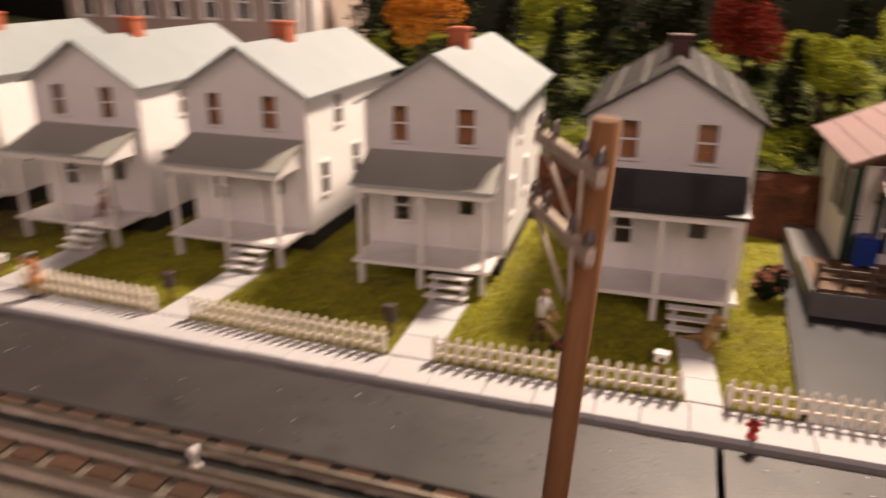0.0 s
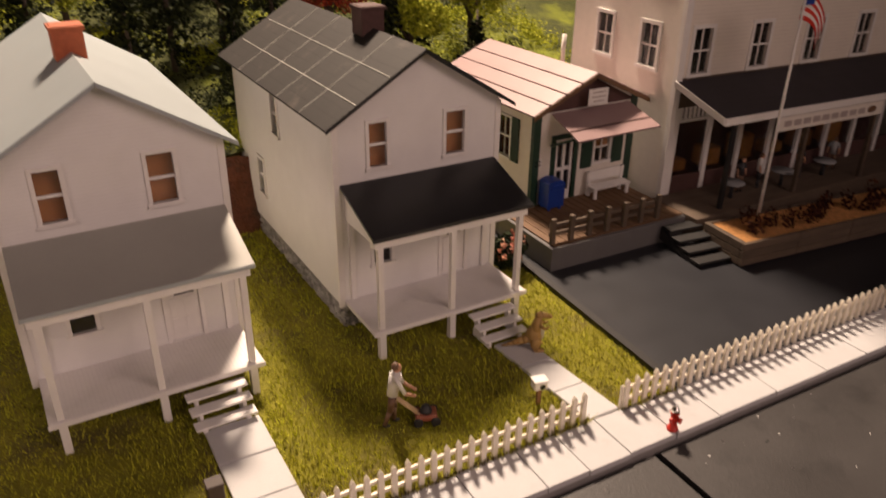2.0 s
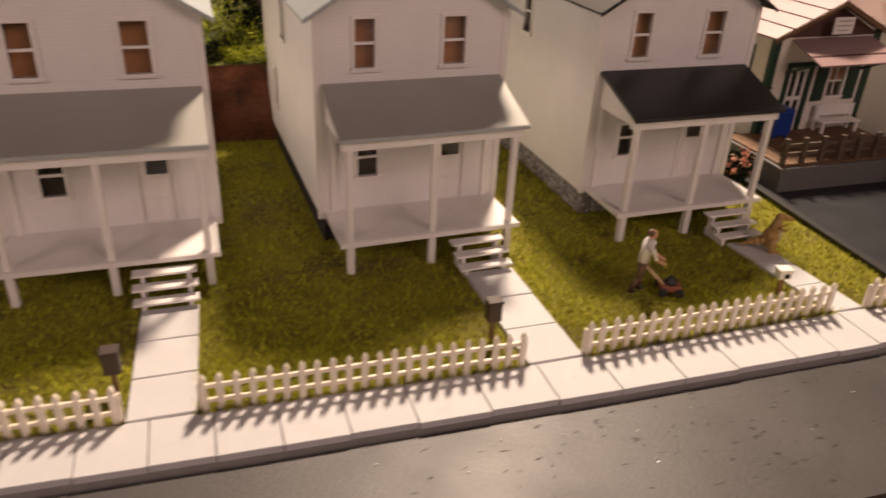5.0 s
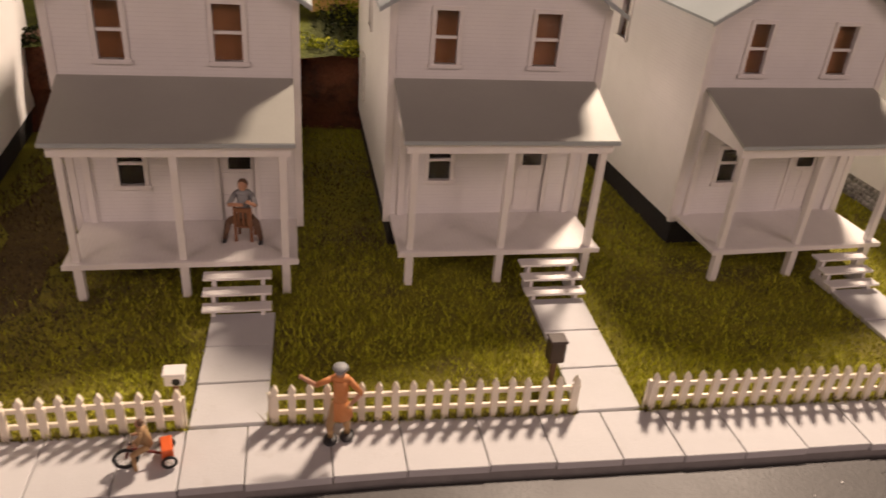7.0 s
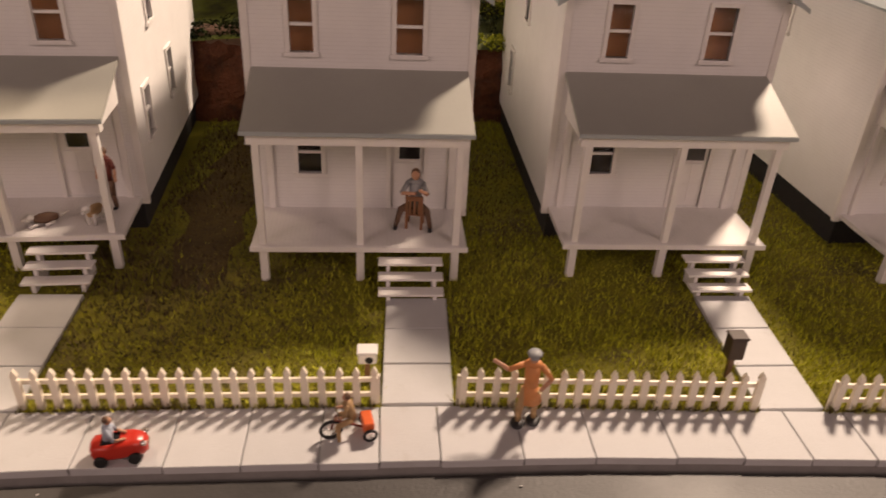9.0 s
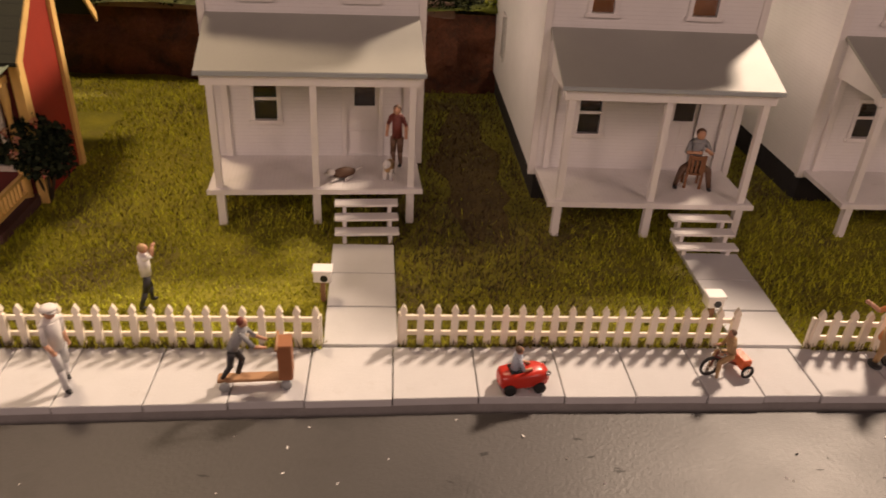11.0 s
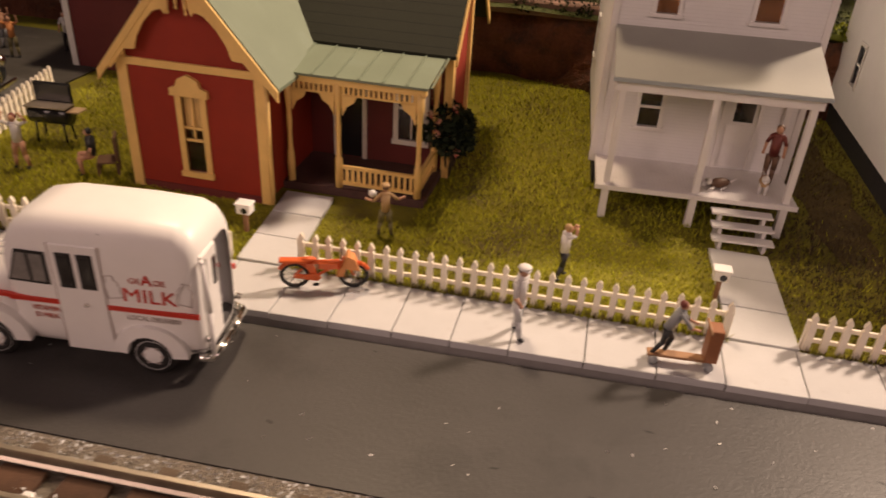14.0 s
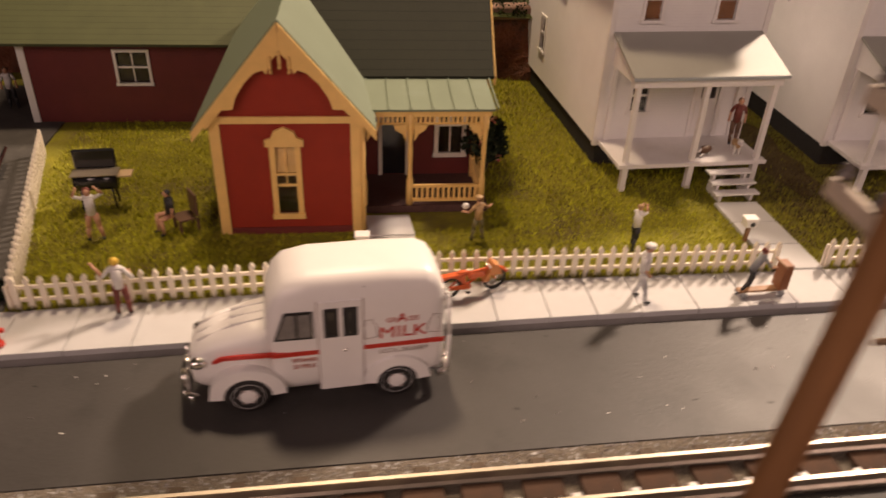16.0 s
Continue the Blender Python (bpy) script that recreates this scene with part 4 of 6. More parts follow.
part("plinth", box(B(), -HW - 0.01, HW + 0.01, -0.012, 0.0, -0.03, 0.04), M["dark_red"], cot)
for x in (-0.075, 0.0, 0.075):
    part("gable_pendant", lathe(B(), [(0.0, -0.06), (0.014, -0.045), (0.008, -0.02), (0.014, 0.0), (0.012, 0.09)], 8, (x, -0.087, AP - (0.30 if x == 0.0 else 0.34))), M["cream"], cot)
w = window(cot, *win, 0.0, bars=(0.42, 0.58), trim=M["cream"], sash=M["cream"], frame_w=0.05, uprights=())
part("hood_mould", cell(B(), [(x - 0.02, -0.035, z) for x, z in ((-0.165, 0.85), (0.165, 0.85), (0.165, 0.91), (0.11, 0.93), (0.085, 0.99), (0, 1.03), (-0.085, 0.99), (-0.11, 0.93), (-0.165, 0.91))], (0, 0.035, 0)), M["cream"], w)
part("sash_bar", box(B(), -0.028, -0.012, 0.0, 0.02, 0.45, 0.85), M["cream"], w)
part("blind", box(B(), -0.105, 0.065, 0.03, 0.036, 0.58, 0.85), M["cream"], w)
part("interior", box(B(), -HW + 0.04, HW - 0.04, 0.6, 0.63, 0, 1.1), M["inside"], cot)
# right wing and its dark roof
# wall under the porch roof, darkened by colour for the shade there
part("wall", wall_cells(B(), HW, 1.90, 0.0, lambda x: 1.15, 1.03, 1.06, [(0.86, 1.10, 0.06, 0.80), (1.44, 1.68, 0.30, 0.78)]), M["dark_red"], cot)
part("wall", cell(B(), [(1.87, 1.03, 0), (1.87, 1.80, 0), (1.87, 1.80, 1.88), (1.87, 1.74, 1.96), (1.87, 1.03, 1.1)], (0.03, 0, 0)), M["red_wall"], cot)
part("corner_board", box(B(), 1.86, 1.93, 1.0, 1.1, -0.02, 1.12), M["cream"], cot)
part("corner_board", box(B(), 1.86, 1.93, 1.76, 1.84, -0.02, 1.82), M["cream"], cot)
bm = cell(B(), [(HW - 0.5, 0.93, 1.12), (HW - 0.5, 1.75, 2.03), (HW - 0.5, 1.75, 2.06), (HW - 0.5, 0.93, 1.15)], (1.87, 0, 0))
part("roof", bm, M["dark_shingle"], cot)
bm = cell(B(), [(HW - 0.5, 2.57, 1.12), (HW - 0.5, 1.75, 2.03), (HW - 0.5, 1.75, 2.06), (HW - 0.5, 2.57, 1.15)], (1.87, 0, 0))
part("roof", bm, M["dark_shingle"], cot)
for y0, y1 in ((0.93, 1.75), (2.57, 1.75)):
    part("barge_board", cell(B(), [(1.955, y0, 1.06), (1.955, y0, 1.15), (1.955, y1, 2.06), (1.955, y1, 1.97)], (0.02, 0, 0)), M["cream"], cot)
d = part("door_frame", box(box(B(), 0.82, 0.86, 1.01, 1.03, 0.05, 0.84), 1.10, 1.14, 1.01, 1.03, 0.05, 0.84), M["ivory"], cot)
part("door", box(B(), 0.86, 1.10, 1.035, 1.05, 0.06, 0.80), M["smoke"], d)
part("lintel", box(B(), 0.86, 1.10, 1.01, 1.03, 0.80, 0.84), M["ivory"], d)
window(cot, 1.44, 1.68, 0.30, 0.78, 1.03, bars=(0.62,), trim=M["ivory"], sash=M["ivory"], frame_w=0.045, uprights=(0.5,))
# black board in place of the unlit room behind door and window
part("interior", box(B(), HW + 0.03, 1.86, 1.4, 1.43, 0, 1.1), M["dark_board"], cot)
# porch
P0, P1, PF = HW + 0.0, 1.85, 0.33
part("porch_floor", box(B(), P0, P1 + 0.02, PF, 1.03, -0.02, 0.055), M["brick_dark"], cot)
for x, y in ((0.66, PF + 0.04), (1.10, PF + 0.04), (1.80, PF + 0.04), (1.80, 0.97)):
    bm = lathe(B(), [(0.034, 0.05), (0.034, 0.32), (0.024, 0.34), (0.02, 0.5), (0.026, 0.6), (0.02, 0.7), (0.03, 0.82), (0.034, 0.84), (0.034, 0.99)], 10, (x, y, 0))
    part("post", bm, M["cream"], cot)
part("porch_beam", box(B(), P0, P1, PF + 0.01, PF + 0.07, 0.97, 1.03), M["cream"], cot)
part("porch_beam", box(B(), P1 - 0.09, P1 - 0.03, PF + 0.07, 1.03, 0.97, 1.03), M["cream"], cot)
part("frieze_rail", box(B(), P0 + 0.06, P1 - 0.06, PF + 0.03, PF + 0.05, 0.885, 0.90), M["cream"], cot)
sp = mesh_of(box(B(), -0.011, 0.011, PF + 0.03, PF + 0.05, 0.90, 0.97), "spindle", M["cream"])
pieces("spindle", sp, cot, [Matrix.Translation((0.72 + 0.043 * k, 0, 0)) for k in range(25)])
for x, s in ((0.695, 1), (1.065, -1), (1.135, 1), (1.765, -1)):
    bm = cell(B(), [(x, PF + 0.03, 0.89), (x + s * 0.13, PF + 0.03, 0.89), (x + s * 0.10, PF + 0.03, 0.83), (x + s * 0.04, PF + 0.03, 0.79), (x, PF + 0.03, 0.71)], (0, 0.02, 0))
    part("bracket", bm, M["cream"], cot)
for z in (0.10, 0.25):
    part("rail", box(B(), 1.10, 1.80, PF + 0.025, PF + 0.055, z - 0.014, z + 0.014), M["cream"], cot)
    part("rail", box(B(), 1.785, 1.815, PF + 0.07, 0.95, z - 0.014, z + 0.014), M["cream"], cot)
bal = mesh_of(box(B(), -0.012, 0.012, PF + 0.03, PF + 0.05, 0.11, 0.24), "baluster", M["cream"])
pieces("baluster", bal, cot, [Matrix.Translation((1.17 + 0.052 * k, 0, 0)) for k in range(12)])
bal = mesh_of(box(B(), 1.79, 1.81, -0.012, 0.012, 0.11, 0.24), "baluster", M["cream"])
pieces("baluster", bal, cot, [Matrix.Translation((0, PF + 0.12 + 0.058 * k, 0)) for k in range(8)])
bm = cell(B(), [(P0 - 0.05, PF - 0.03, 1.035), (P0 - 0.05, 1.03, 1.115), (P0 - 0.05, 1.03, 1.135), (P0 - 0.05, PF - 0.03, 1.055)], (1.33, 0, 0))
pr = part("porch_roof", bm, M["sage"], cot)
for k in range(7):
    x = P0 + 0.1 + 0.2 * k
    part("standing_seam", cell(B(), [(x, PF - 0.03, 1.055), (x, 1.02, 1.134), (x, 1.02, 1.146), (x, PF - 0.03, 1.067)], (0.012, 0, 0)), M["sage"], pr)
part("downpipe", rod(B(), (HW + 0.06, -0.03, 0.0), (HW + 0.06, -0.03, 1.06), 0.018, seg=8), M["cream"], cot)

# the long red wing behind, set to the west
barn = thing("cottage_wing", -14.97, 10.05, label="dark red side wing with mossy green roof and small window", category="house")
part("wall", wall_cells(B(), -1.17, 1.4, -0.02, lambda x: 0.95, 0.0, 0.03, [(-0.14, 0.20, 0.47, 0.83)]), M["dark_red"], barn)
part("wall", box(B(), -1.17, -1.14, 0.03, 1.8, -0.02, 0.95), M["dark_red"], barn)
part("corner_board", box(B(), -1.20, -1.12, -0.02, 0.03, -0.02, 0.93), M["trim"], barn)
window(barn, -0.14, 0.20, 0.47, 0.83, 0.0, bars=(0.5,), uprights=(0.5,))
part("roof", cell(B(), [(-1.42, -0.14, 0.93), (-1.42, 1.0, 1.62), (-1.42, 1.0, 1.65), (-1.42, -0.14, 0.96)], (3.0, 0, 0)), M["moss"], barn)
part("roof", cell(B(), [(-1.42, 2.0, 0.93), (-1.42, 1.0, 1.62), (-1.42, 1.0, 1.65), (-1.42, 2.0, 0.96)], (3.0, 0, 0)), M["moss"], barn)
# darkness behind the wing window, painted as a board
part("interior", box(B(), -0.94, 1.1, 0.4, 0.43, 0, 0.92), M["dark_board"], barn)


# ---- post office ----
po = thing("post_office", 4.26, 9.70, 0.017, 2.0, "small ivory post office with pink tin roof and green trim", "building")
po.matrix_basis = po.matrix_basis @ Matrix.Diagonal((1, 1, 0.893, 1))
HW, EV, AP, PD = 0.76, 1.70, 2.08, 2.05
sl = (AP - EV) / HW
Z0 = 0.30
part("wall", wall_cells(B(), -HW, HW, Z0, lambda x: AP - abs(x) * sl - 0.03, 0, 0.03, [(-0.46, -0.16, Z0 + 0.01, 1.22), (0.18, 0.42, 0.78, 1.24)]), M["ivory"], po)
part("gable_panel", cell(B(), [(-HW, -0.012, EV - 0.08), (HW, -0.012, EV - 0.08), (0, -0.012, AP - 0.04)], (0, 0.01, 0)), M["brick_dark"], po)
for sx in (-1, 1):
    m = Matrix(((0, -sx, 0, sx * HW), (1, 0, 0, 0), (0, 0, 1, 0), (0, 0, 0, 1)))
    holes = [(0.52, 0.78, 0.85, 1.42)] if sx < 0 else []
    part("wall", turned(wall_cells(B(), 0.03, PD, 0.0, lambda y: EV, 0, 0.03, holes), m), M["ivory"], po)
    for h in holes:
        window(po, *h, 0.0, m, bars=(0.5,), uprights=(0.5,))
        for a, b in ((h[0] - 0.19, h[0] - 0.04), (h[1] + 0.04, h[1] + 0.19)):
            part("shutter", turned(box(B(), a, b, -0.025, -0.002, h[2] - 0.03, h[3] + 0.03, 0.003), m), M["dark_green"], po)
    part("corner_board", box(B(), sx * HW - 0.05, sx * HW + 0.05, -0.02, 0.04, Z0, EV - 0.02), M["dark_green"], po)
    e, ez = sx * (HW + 0.15), AP - (HW + 0.15) * sl
    r = part("roof", cell(B(), [(0, -0.12, AP), (e, -0.12, ez), (e, -0.12, ez + 0.024), (0, -0.12, AP + 0.024)], (0, PD + 0.25, 0)), M["pink_tin"], po)
    for k in range(1, 4):
        x = sx * (HW + 0.15) * k / 4
        part("roof_lap", box(B(), x - 0.012, x + 0.012, -0.118, PD + 0.12, AP - abs(x) * sl + 0.018, AP - abs(x) * sl + 0.034), M["pink_tin"], r)
    part("barge_board", cell(B(), [(sx * 0.003, -0.135, AP - 0.05), (e, -0.135, ez - 0.05), (e, -0.135, ez + 0.01), (sx * 0.003, -0.135, AP + 0.01)], (0, 0.014, 0)), M["tan_floor"], r)
hood = part("porch_hood", cell(B(), [(-0.56, -0.015, 1.58), (0.66, -0.015, 1.58), (0.69, -0.57, 1.38), (-0.60, -0.57, 1.38)], (0, 0.0, 0.022)), M["pink_tin"], po)
part("hood_seam", cell(B(), [(-0.585, -0.40, 1.463), (0.675, -0.40, 1.463), (0.675, -0.38, 1.471), (-0.585, -0.38, 1.471)], (0, 0, 0.008)), M["brick_dark"], hood)
for x in (-0.54, 0.63):
    part("hood_brace", rod(B(), (x, -0.02, 1.15), (x, -0.48, 1.40), 0.018, seg=6), M["dark_green"], po)
d = part("door", wall_cells(B(), -0.44, -0.18, Z0 + 0.01, lambda x: 1.2, 0.0, 0.02, [(-0.41, -0.33, 0.45, 0.75), (-0.29, -0.21, 0.45, 0.75), (-0.41, -0.33, 0.8, 1.15), (-0.29, -0.21, 0.8, 1.15)]), M["trim"], po)
part("pane", box(B(), -0.44, -0.18, 0.02, 0.026, Z0 + 0.01, 1.2), M["smoke"], d)
bm = box(B(), -0.52, -0.46, -0.015, 0.03, Z0, 1.28)
box(bm, -0.16, -0.10, -0.015, 0.03, Z0, 1.28)
box(bm, -0.46, -0.16, -0.017, 0.03, 1.22, 1.28)
part("door_frame", bm, M["dark_green"], po)
window(po, 0.18, 0.42, 0.78, 1.24, 0.0, bars=(0.45,), uprights=(0.5,))
part("blind", box(B(), 0.18, 0.42, 0.032, 0.036, 0.98, 1.24), M["straw"], po)
for a, b in ((-0.04, 0.13), (0.47, 0.64)):
    part("shutter", box(B(), a, b, -0.025, -0.002, 0.72, 1.30, 0.003), M["dark_green"], po)
sg = part("sign_board", box(B(), -0.14, 0.16, -0.165, -0.145, 1.68, 1.90, 0.004), M["trim"], po, "white sign board with small dark print")
for k, w in enumerate((0.2, 0.22, 0.16)):
    part("print_bar", box(B(), 0.01 - w / 2, 0.01 + w / 2, -0.168, -0.164, 1.845 - 0.06 * k, 1.86 - 0.06 * k), M["print_grey"], sg)
sg = part("notice", box(B(), -0.79, -0.66, -0.018, -0.004, 0.86, 0.99, 0.003), M["trim"], po)
for k in range(2):
    part("print_bar", box(B(), -0.77, -0.68, -0.021, -0.017, 0.945 - 0.05 * k, 0.962 - 0.05 * k), M["smoke"], sg)
part("vent_pipe", rod(B(), (0.55, 1.2, 1.8), (0.55, 1.2, 2.3), 0.03, seg=8), M["ivory"], po)

plat = thing("platform", 0, 0, label="grey raised platform with tan plank floor before the shops", category="platform", kind="structure")
part("platform_body", box(B(), 3.03, 5.04, 8.60, 9.69, -0.01, 0.275, 0.006), M["grey_paint"], plat)
part("platform_body", box(B(), 3.03, 3.47, 9.695, 11.6, -0.01, 0.20, 0.006), M["grey_paint"], plat)
plk = mesh_of(box(B(), 0.003, 0.100, 8.64, 9.69, 0.276, 0.296, 0.003), "plank", M["tan_floor"])
pieces("plank", plk, plat, [Matrix.Translation((3.07 + 0.103 * k, 0, 0)) for k in range(19)])
part("store_deck", box(B(), 5.045, 9.9, 8.42, 9.2, -0.01, 0.29, 0.006), M["grey_wood"], plat)
rail = thing("platform_railing", 0, 0, label="weathered brown timber railing along the platform edge", category="railing")
for k in range(7):
    x = 3.08 + 0.258 * k
    part("post", box(B(), x - 0.028, x + 0.028, 8.655, 8.705, 0.296, 0.60, 0.004), M["grey_wood"], rail)
for z in (0.40, 0.50):
    part("rail", box(B(), 3.06, 4.65, 8.705, 8.73, z - 0.02, z + 0.02), M["grey_wood"], rail)
box_ = thing("letterbox", 3.68, 9.53, 0.296, label="blue box-shaped street letterbox on the platform", category="letterbox")
bm = B()
prof = [(-0.12, 0.04), (0.12, 0.04), (0.12, 0.34)] + [(0.12 * math.cos(PI * k / 8), 0.34 + 0.045 * math.sin(PI * k / 8)) for k in range(1, 8)] + [(-0.12, 0.34)]
cell(bm, [(x, -0.10, z) for x, z in prof], (0, 0.20, 0))
part("body", bm, M["blue"], box_)
part("flap", box(B(), -0.085, 0.085, -0.112, -0.098, 0.27, 0.33, 0.004), M["blue"], box_)
for x in (-0.08, 0.08):
    for y in (-0.07, 0.07):
        part("leg", box(B(), x - 0.015, x + 0.015, y - 0.015, y + 0.015, 0, 0.045), M["blue"], box_)
bench = thing("bench", 4.60, 9.56, 0.296, label="white wooden bench against the post office wall", category="bench")
part("seat", box(B(), -0.30, 0.30, -0.10, 0.06, 0.13, 0.155, 0.003), M["trim"], bench)
part("backrest", box(B(), -0.30, 0.30, 0.06, 0.085, 0.19, 0.33, 0.003), M["trim"], bench)
for x in (-0.26, 0.26):
    part("leg", box(B(), x - 0.02, x + 0.02, -0.09, -0.06, 0, 0.13), M["trim"], bench)
    part("leg", box(B(), x - 0.02, x + 0.02, 0.05, 0.085, 0, 0.33), M["trim"], bench)
st = thing("wooden_steps", 4.88, 8.585, 0.0, -6, "dark timber steps from platform down to the lot", "steps")
for k in range(4):
    part("tread", box(B(), -0.24, 0.24, -0.20 - 0.18 * k, -0.03 - 0.18 * k, 0.205 - 0.058 * k, 0.235 - 0.058 * k, 0.004), M["black"], st, "black timber tread")
for x in (-0.23, 0.19):
    part("stringer", cell(B(), [(x, 0, 0.2), (x, -0.74, -0.005), (x, -0.62, -0.005), (x, 0, 0.05)], (0.04, 0, 0)), M["black"], st)
pl = thing("planter", 5.03, 7.67, 0.0, -5.0, "long timber planter with straw mulch and withered plants", "planter")
part("mulch", box(B(), 0.05, 4.2, 0.05, 0.62, 0.0, 0.27), M["straw"], pl)
for k in range(3):
    z = 0.01 + 0.095 * k
    for a in range(5):
        part("timber", box(B(), -0.02 + 0.86 * a, 0.83 + 0.86 * a, 0, 0.05, z, z + 0.09, 0.006), M["grey_wood"], pl)
    part("timber", box(B(), -0.02, 0.05, 0.052, 0.66, z, z + 0.09, 0.006), M["grey_wood"], pl)
    part("timber", box(B(), 0.05, 4.2, 0.62, 0.66, z, z + 0.09, 0.006), M["grey_wood"], pl)

# flagpole
fp = thing("flagpole", 5.82, 8.18, 0.27, label="thin white flagpole with a small striped flag", category="flagpole")
part("pole", rod(B(), (0, 0, 0), (0, 0, 2.75), 0.022, 0.014, 10), M["trim"], fp)
part("finial", lathe(B(), [(0.0, 0), (0.026, 0.02), (0.026, 0.04), (0, 0.06)], 10, (0, 0, 2.745)), M["cream"], fp)
stripes = 7
for k in range(stripes):
    bm = B()
    z1 = 2.66 - 0.047 * k
    cols = 9
    vs = []
    for i in range(cols):
        u = i / (cols - 1)
        x, y, dz = 0.02 + 0.34 * u, 0.035 * math.sin(5 * u + 0.3 * k), -0.34 * u * u
        vs.append([bm.verts.new((x, y + t, z + dz)) for z in (z1, z1 - 0.047) for t in (0, 0.006)])
    for a, b in zip(vs, vs[1:]):
        for p, q in ((0, 1), (1, 3), (3, 2), (2, 0)):
            bm.faces.new((a[p], b[p], b[q], a[q]))
    part("flag_stripe", bm, M["red_paint"] if k % 2 == 0 else M["trim"], fp)
part("flag_canton", box(B(), 0.02, 0.15, -0.012, 0.022, 2.49, 2.66), M["blue"], fp)

# ---- general store ----
store = thing("store", 5.2, 9.22, 0.0, -2.0, "three-storey cream clapboard store with dark shingled awning", "building")
store.matrix_basis = store.matrix_basis @ Matrix.Diagonal((1, 1, 0.92, 1))
M["store_siding"] = lapped("cream_clapboard", (0.80, 0.74, 0.66), 0.0052, 0.55, 0.05, depth=0.0012, seam=0.7)
fw = [(0.17 + 0.98 * k, 0.45 + 0.98 * k, z, z + 0.58) for k in range(5) for z in (2.0, 3.2)]
part("wall", wall_cells(B(), 0, 4.8, 1.56, lambda x: 4.6, 0, 0.04, fw), M["store_siding"], store)
for a, b, c, d in fw:
    window(store, a, b, c, d, 0.0, bars=(0.5,), uprights=(0.5,), sash=M["trim"], frame_w=0.045)
mW = Matrix(((0, 1, 0, 0), (1, 0, 0, 0), (0, 0, 1, 0), (0, 0, 0, 1)))
sw = [(0.42, 0.72, 2.0, 2.56), (1.30, 1.60, 2.0, 2.56), (0.42, 0.72, 3.2, 3.76), (1.30, 1.60, 3.2, 3.76)]
part("wall", turned(wall_cells(B(), 0.04, 2.15, 0.0, lambda y: 4.6, 0, 0.04, sw), mW), M["ivory"], store)
for a, b, c, d in sw:
    window(store, a, b, c, d, 0.0, mW, bars=(0.5,), uprights=(0.5,), frame_w=0.045)
part("wall", box(B(), 4.76, 4.8, 0.04, 2.15, 0, 4.6), M["ivory"], store)
part("wall", box(B(), 0.04, 4.76, 2.11, 2.15, 0, 4.6), M["ivory"], store)
part("roof", box(B(), -0.1, 4.9, -0.15, 2.25, 4.605, 4.7), M["shingle_black"], store)
part("corner_board", box(B(), -0.03, 0.06, -0.025, 0.05, 0.29, 4.6), M["trim"], store)
# the store's unlit upper rooms are one near-black sheet
part("interior", box(B(), 0.1, 4.7, 0.9, 0.93, 0.3, 4.5), M["dark_board"], store)
# shop front: posts, stall risers, glass, transom
for k in range(9):
    x = 0.1 + 0.58 * k
    part("mullion", box(B(), x - 0.035, x + 0.035, -0.012, 0.03, 0.29, 1.55), M["trim"], store)
# riser darkened by its colour to hold the shade under the awning
part("stall_riser", box(B(), 0.06, 4.7, 0.0, 0.03, 0.29, 0.55), M["brick_dark"], store)
part("transom_bar", box(B(), 0.06, 4.7, -0.016, 0.03, 1.34, 1.38), M["trim"], store)
part("shop_glass", box(B(), 0.06, 4.7, 0.032, 0.036, 0.55, 1.55), M["pane"], store)
part("shop_back", box(B(), 0.06, 4.7, 0.45, 0.48, 0.29, 1.6), M["brick_dark"], store)
for k in range(6):
    part("shop_goods", box(B(), 0.2 + 0.6 * k, 0.5 + 0.6 * k, 0.12, 0.35, 0.56, 0.72 + 0.1 * (k % 3), 0.02), M["straw"], store)
tb = mesh_of(box(B(), -0.012, 0.012, 0.0, 0.03, 1.38, 1.55), "transom_bar", M["trim"])
pieces("transom_bar", tb, store, [Matrix.Translation((0.1 + 0.0725 * k, 0, 0)) for k in range(60)])
part("lintel", box(B(), 0.0, 4.8, -0.01, 0.04, 1.55, 1.95), M["grey_wood"], store)
aw = part("awning", cell(B(), [(-0.03, -0.003, 1.90), (4.9, -0.003, 1.90), (4.9, -0.72, 1.58), (0.13, -0.72, 1.58)], (0, 0, 0.03)), M["shingle_black"], store)
part("awning_fascia", box(B(), 0.12, 4.9, -0.745, -0.722, 1.52, 1.615), M["trim"], aw)
part("awning_fascia", cell(B(), [(-0.05, -0.01, 1.86), (0.10, -0.735, 1.53), (0.10, -0.735, 1.62), (-0.05, -0.01, 1.94)], (0.022, 0.004, 0)), M["trim"], aw)
for k in range(4):
    part("awning_post", box(B(), 0.35 + 1.3 * k, 0.40 + 1.3 * k, -0.68, -0.63, 0.27, 1.56), M["black"] if k == 0 else M["grey_wood"], store)
sg = part("shop_sign", box(B(), 1.05, 3.0, -0.72, -0.69, 1.30, 1.50, 0.004), M["ivory"], store, "pale long shop sign with unreadable print")
for k in range(9):
    part("print_bar", box(B(), 1.15 + 0.17 * k, 1.28 + 0.17 * k, -0.724, -0.719, 1.36, 1.44), M["print_grey"], sg)
part("print_bar", cell(B(), [(2.78 + 0.09 * math.cos(a), -0.724, 1.40 + 0.05 * math.sin(a)) for a in [2 * PI * i / 12 for i in range(12)]], (0, 0.004, 0)), M["tan_floor"], sg)


# ---- figurines: each one plain painted shape ----
SKIN = mat("painted_flesh", (0.55, 0.30, 0.19), 0.5, var=0.08)
PAINT = {}


def paint(name, col):
    if name not in PAINT:
        PAINT[name] = mat("figurine_" + name, col, 0.55, var=0.12, rel=0.1)
    return PAINT[name]


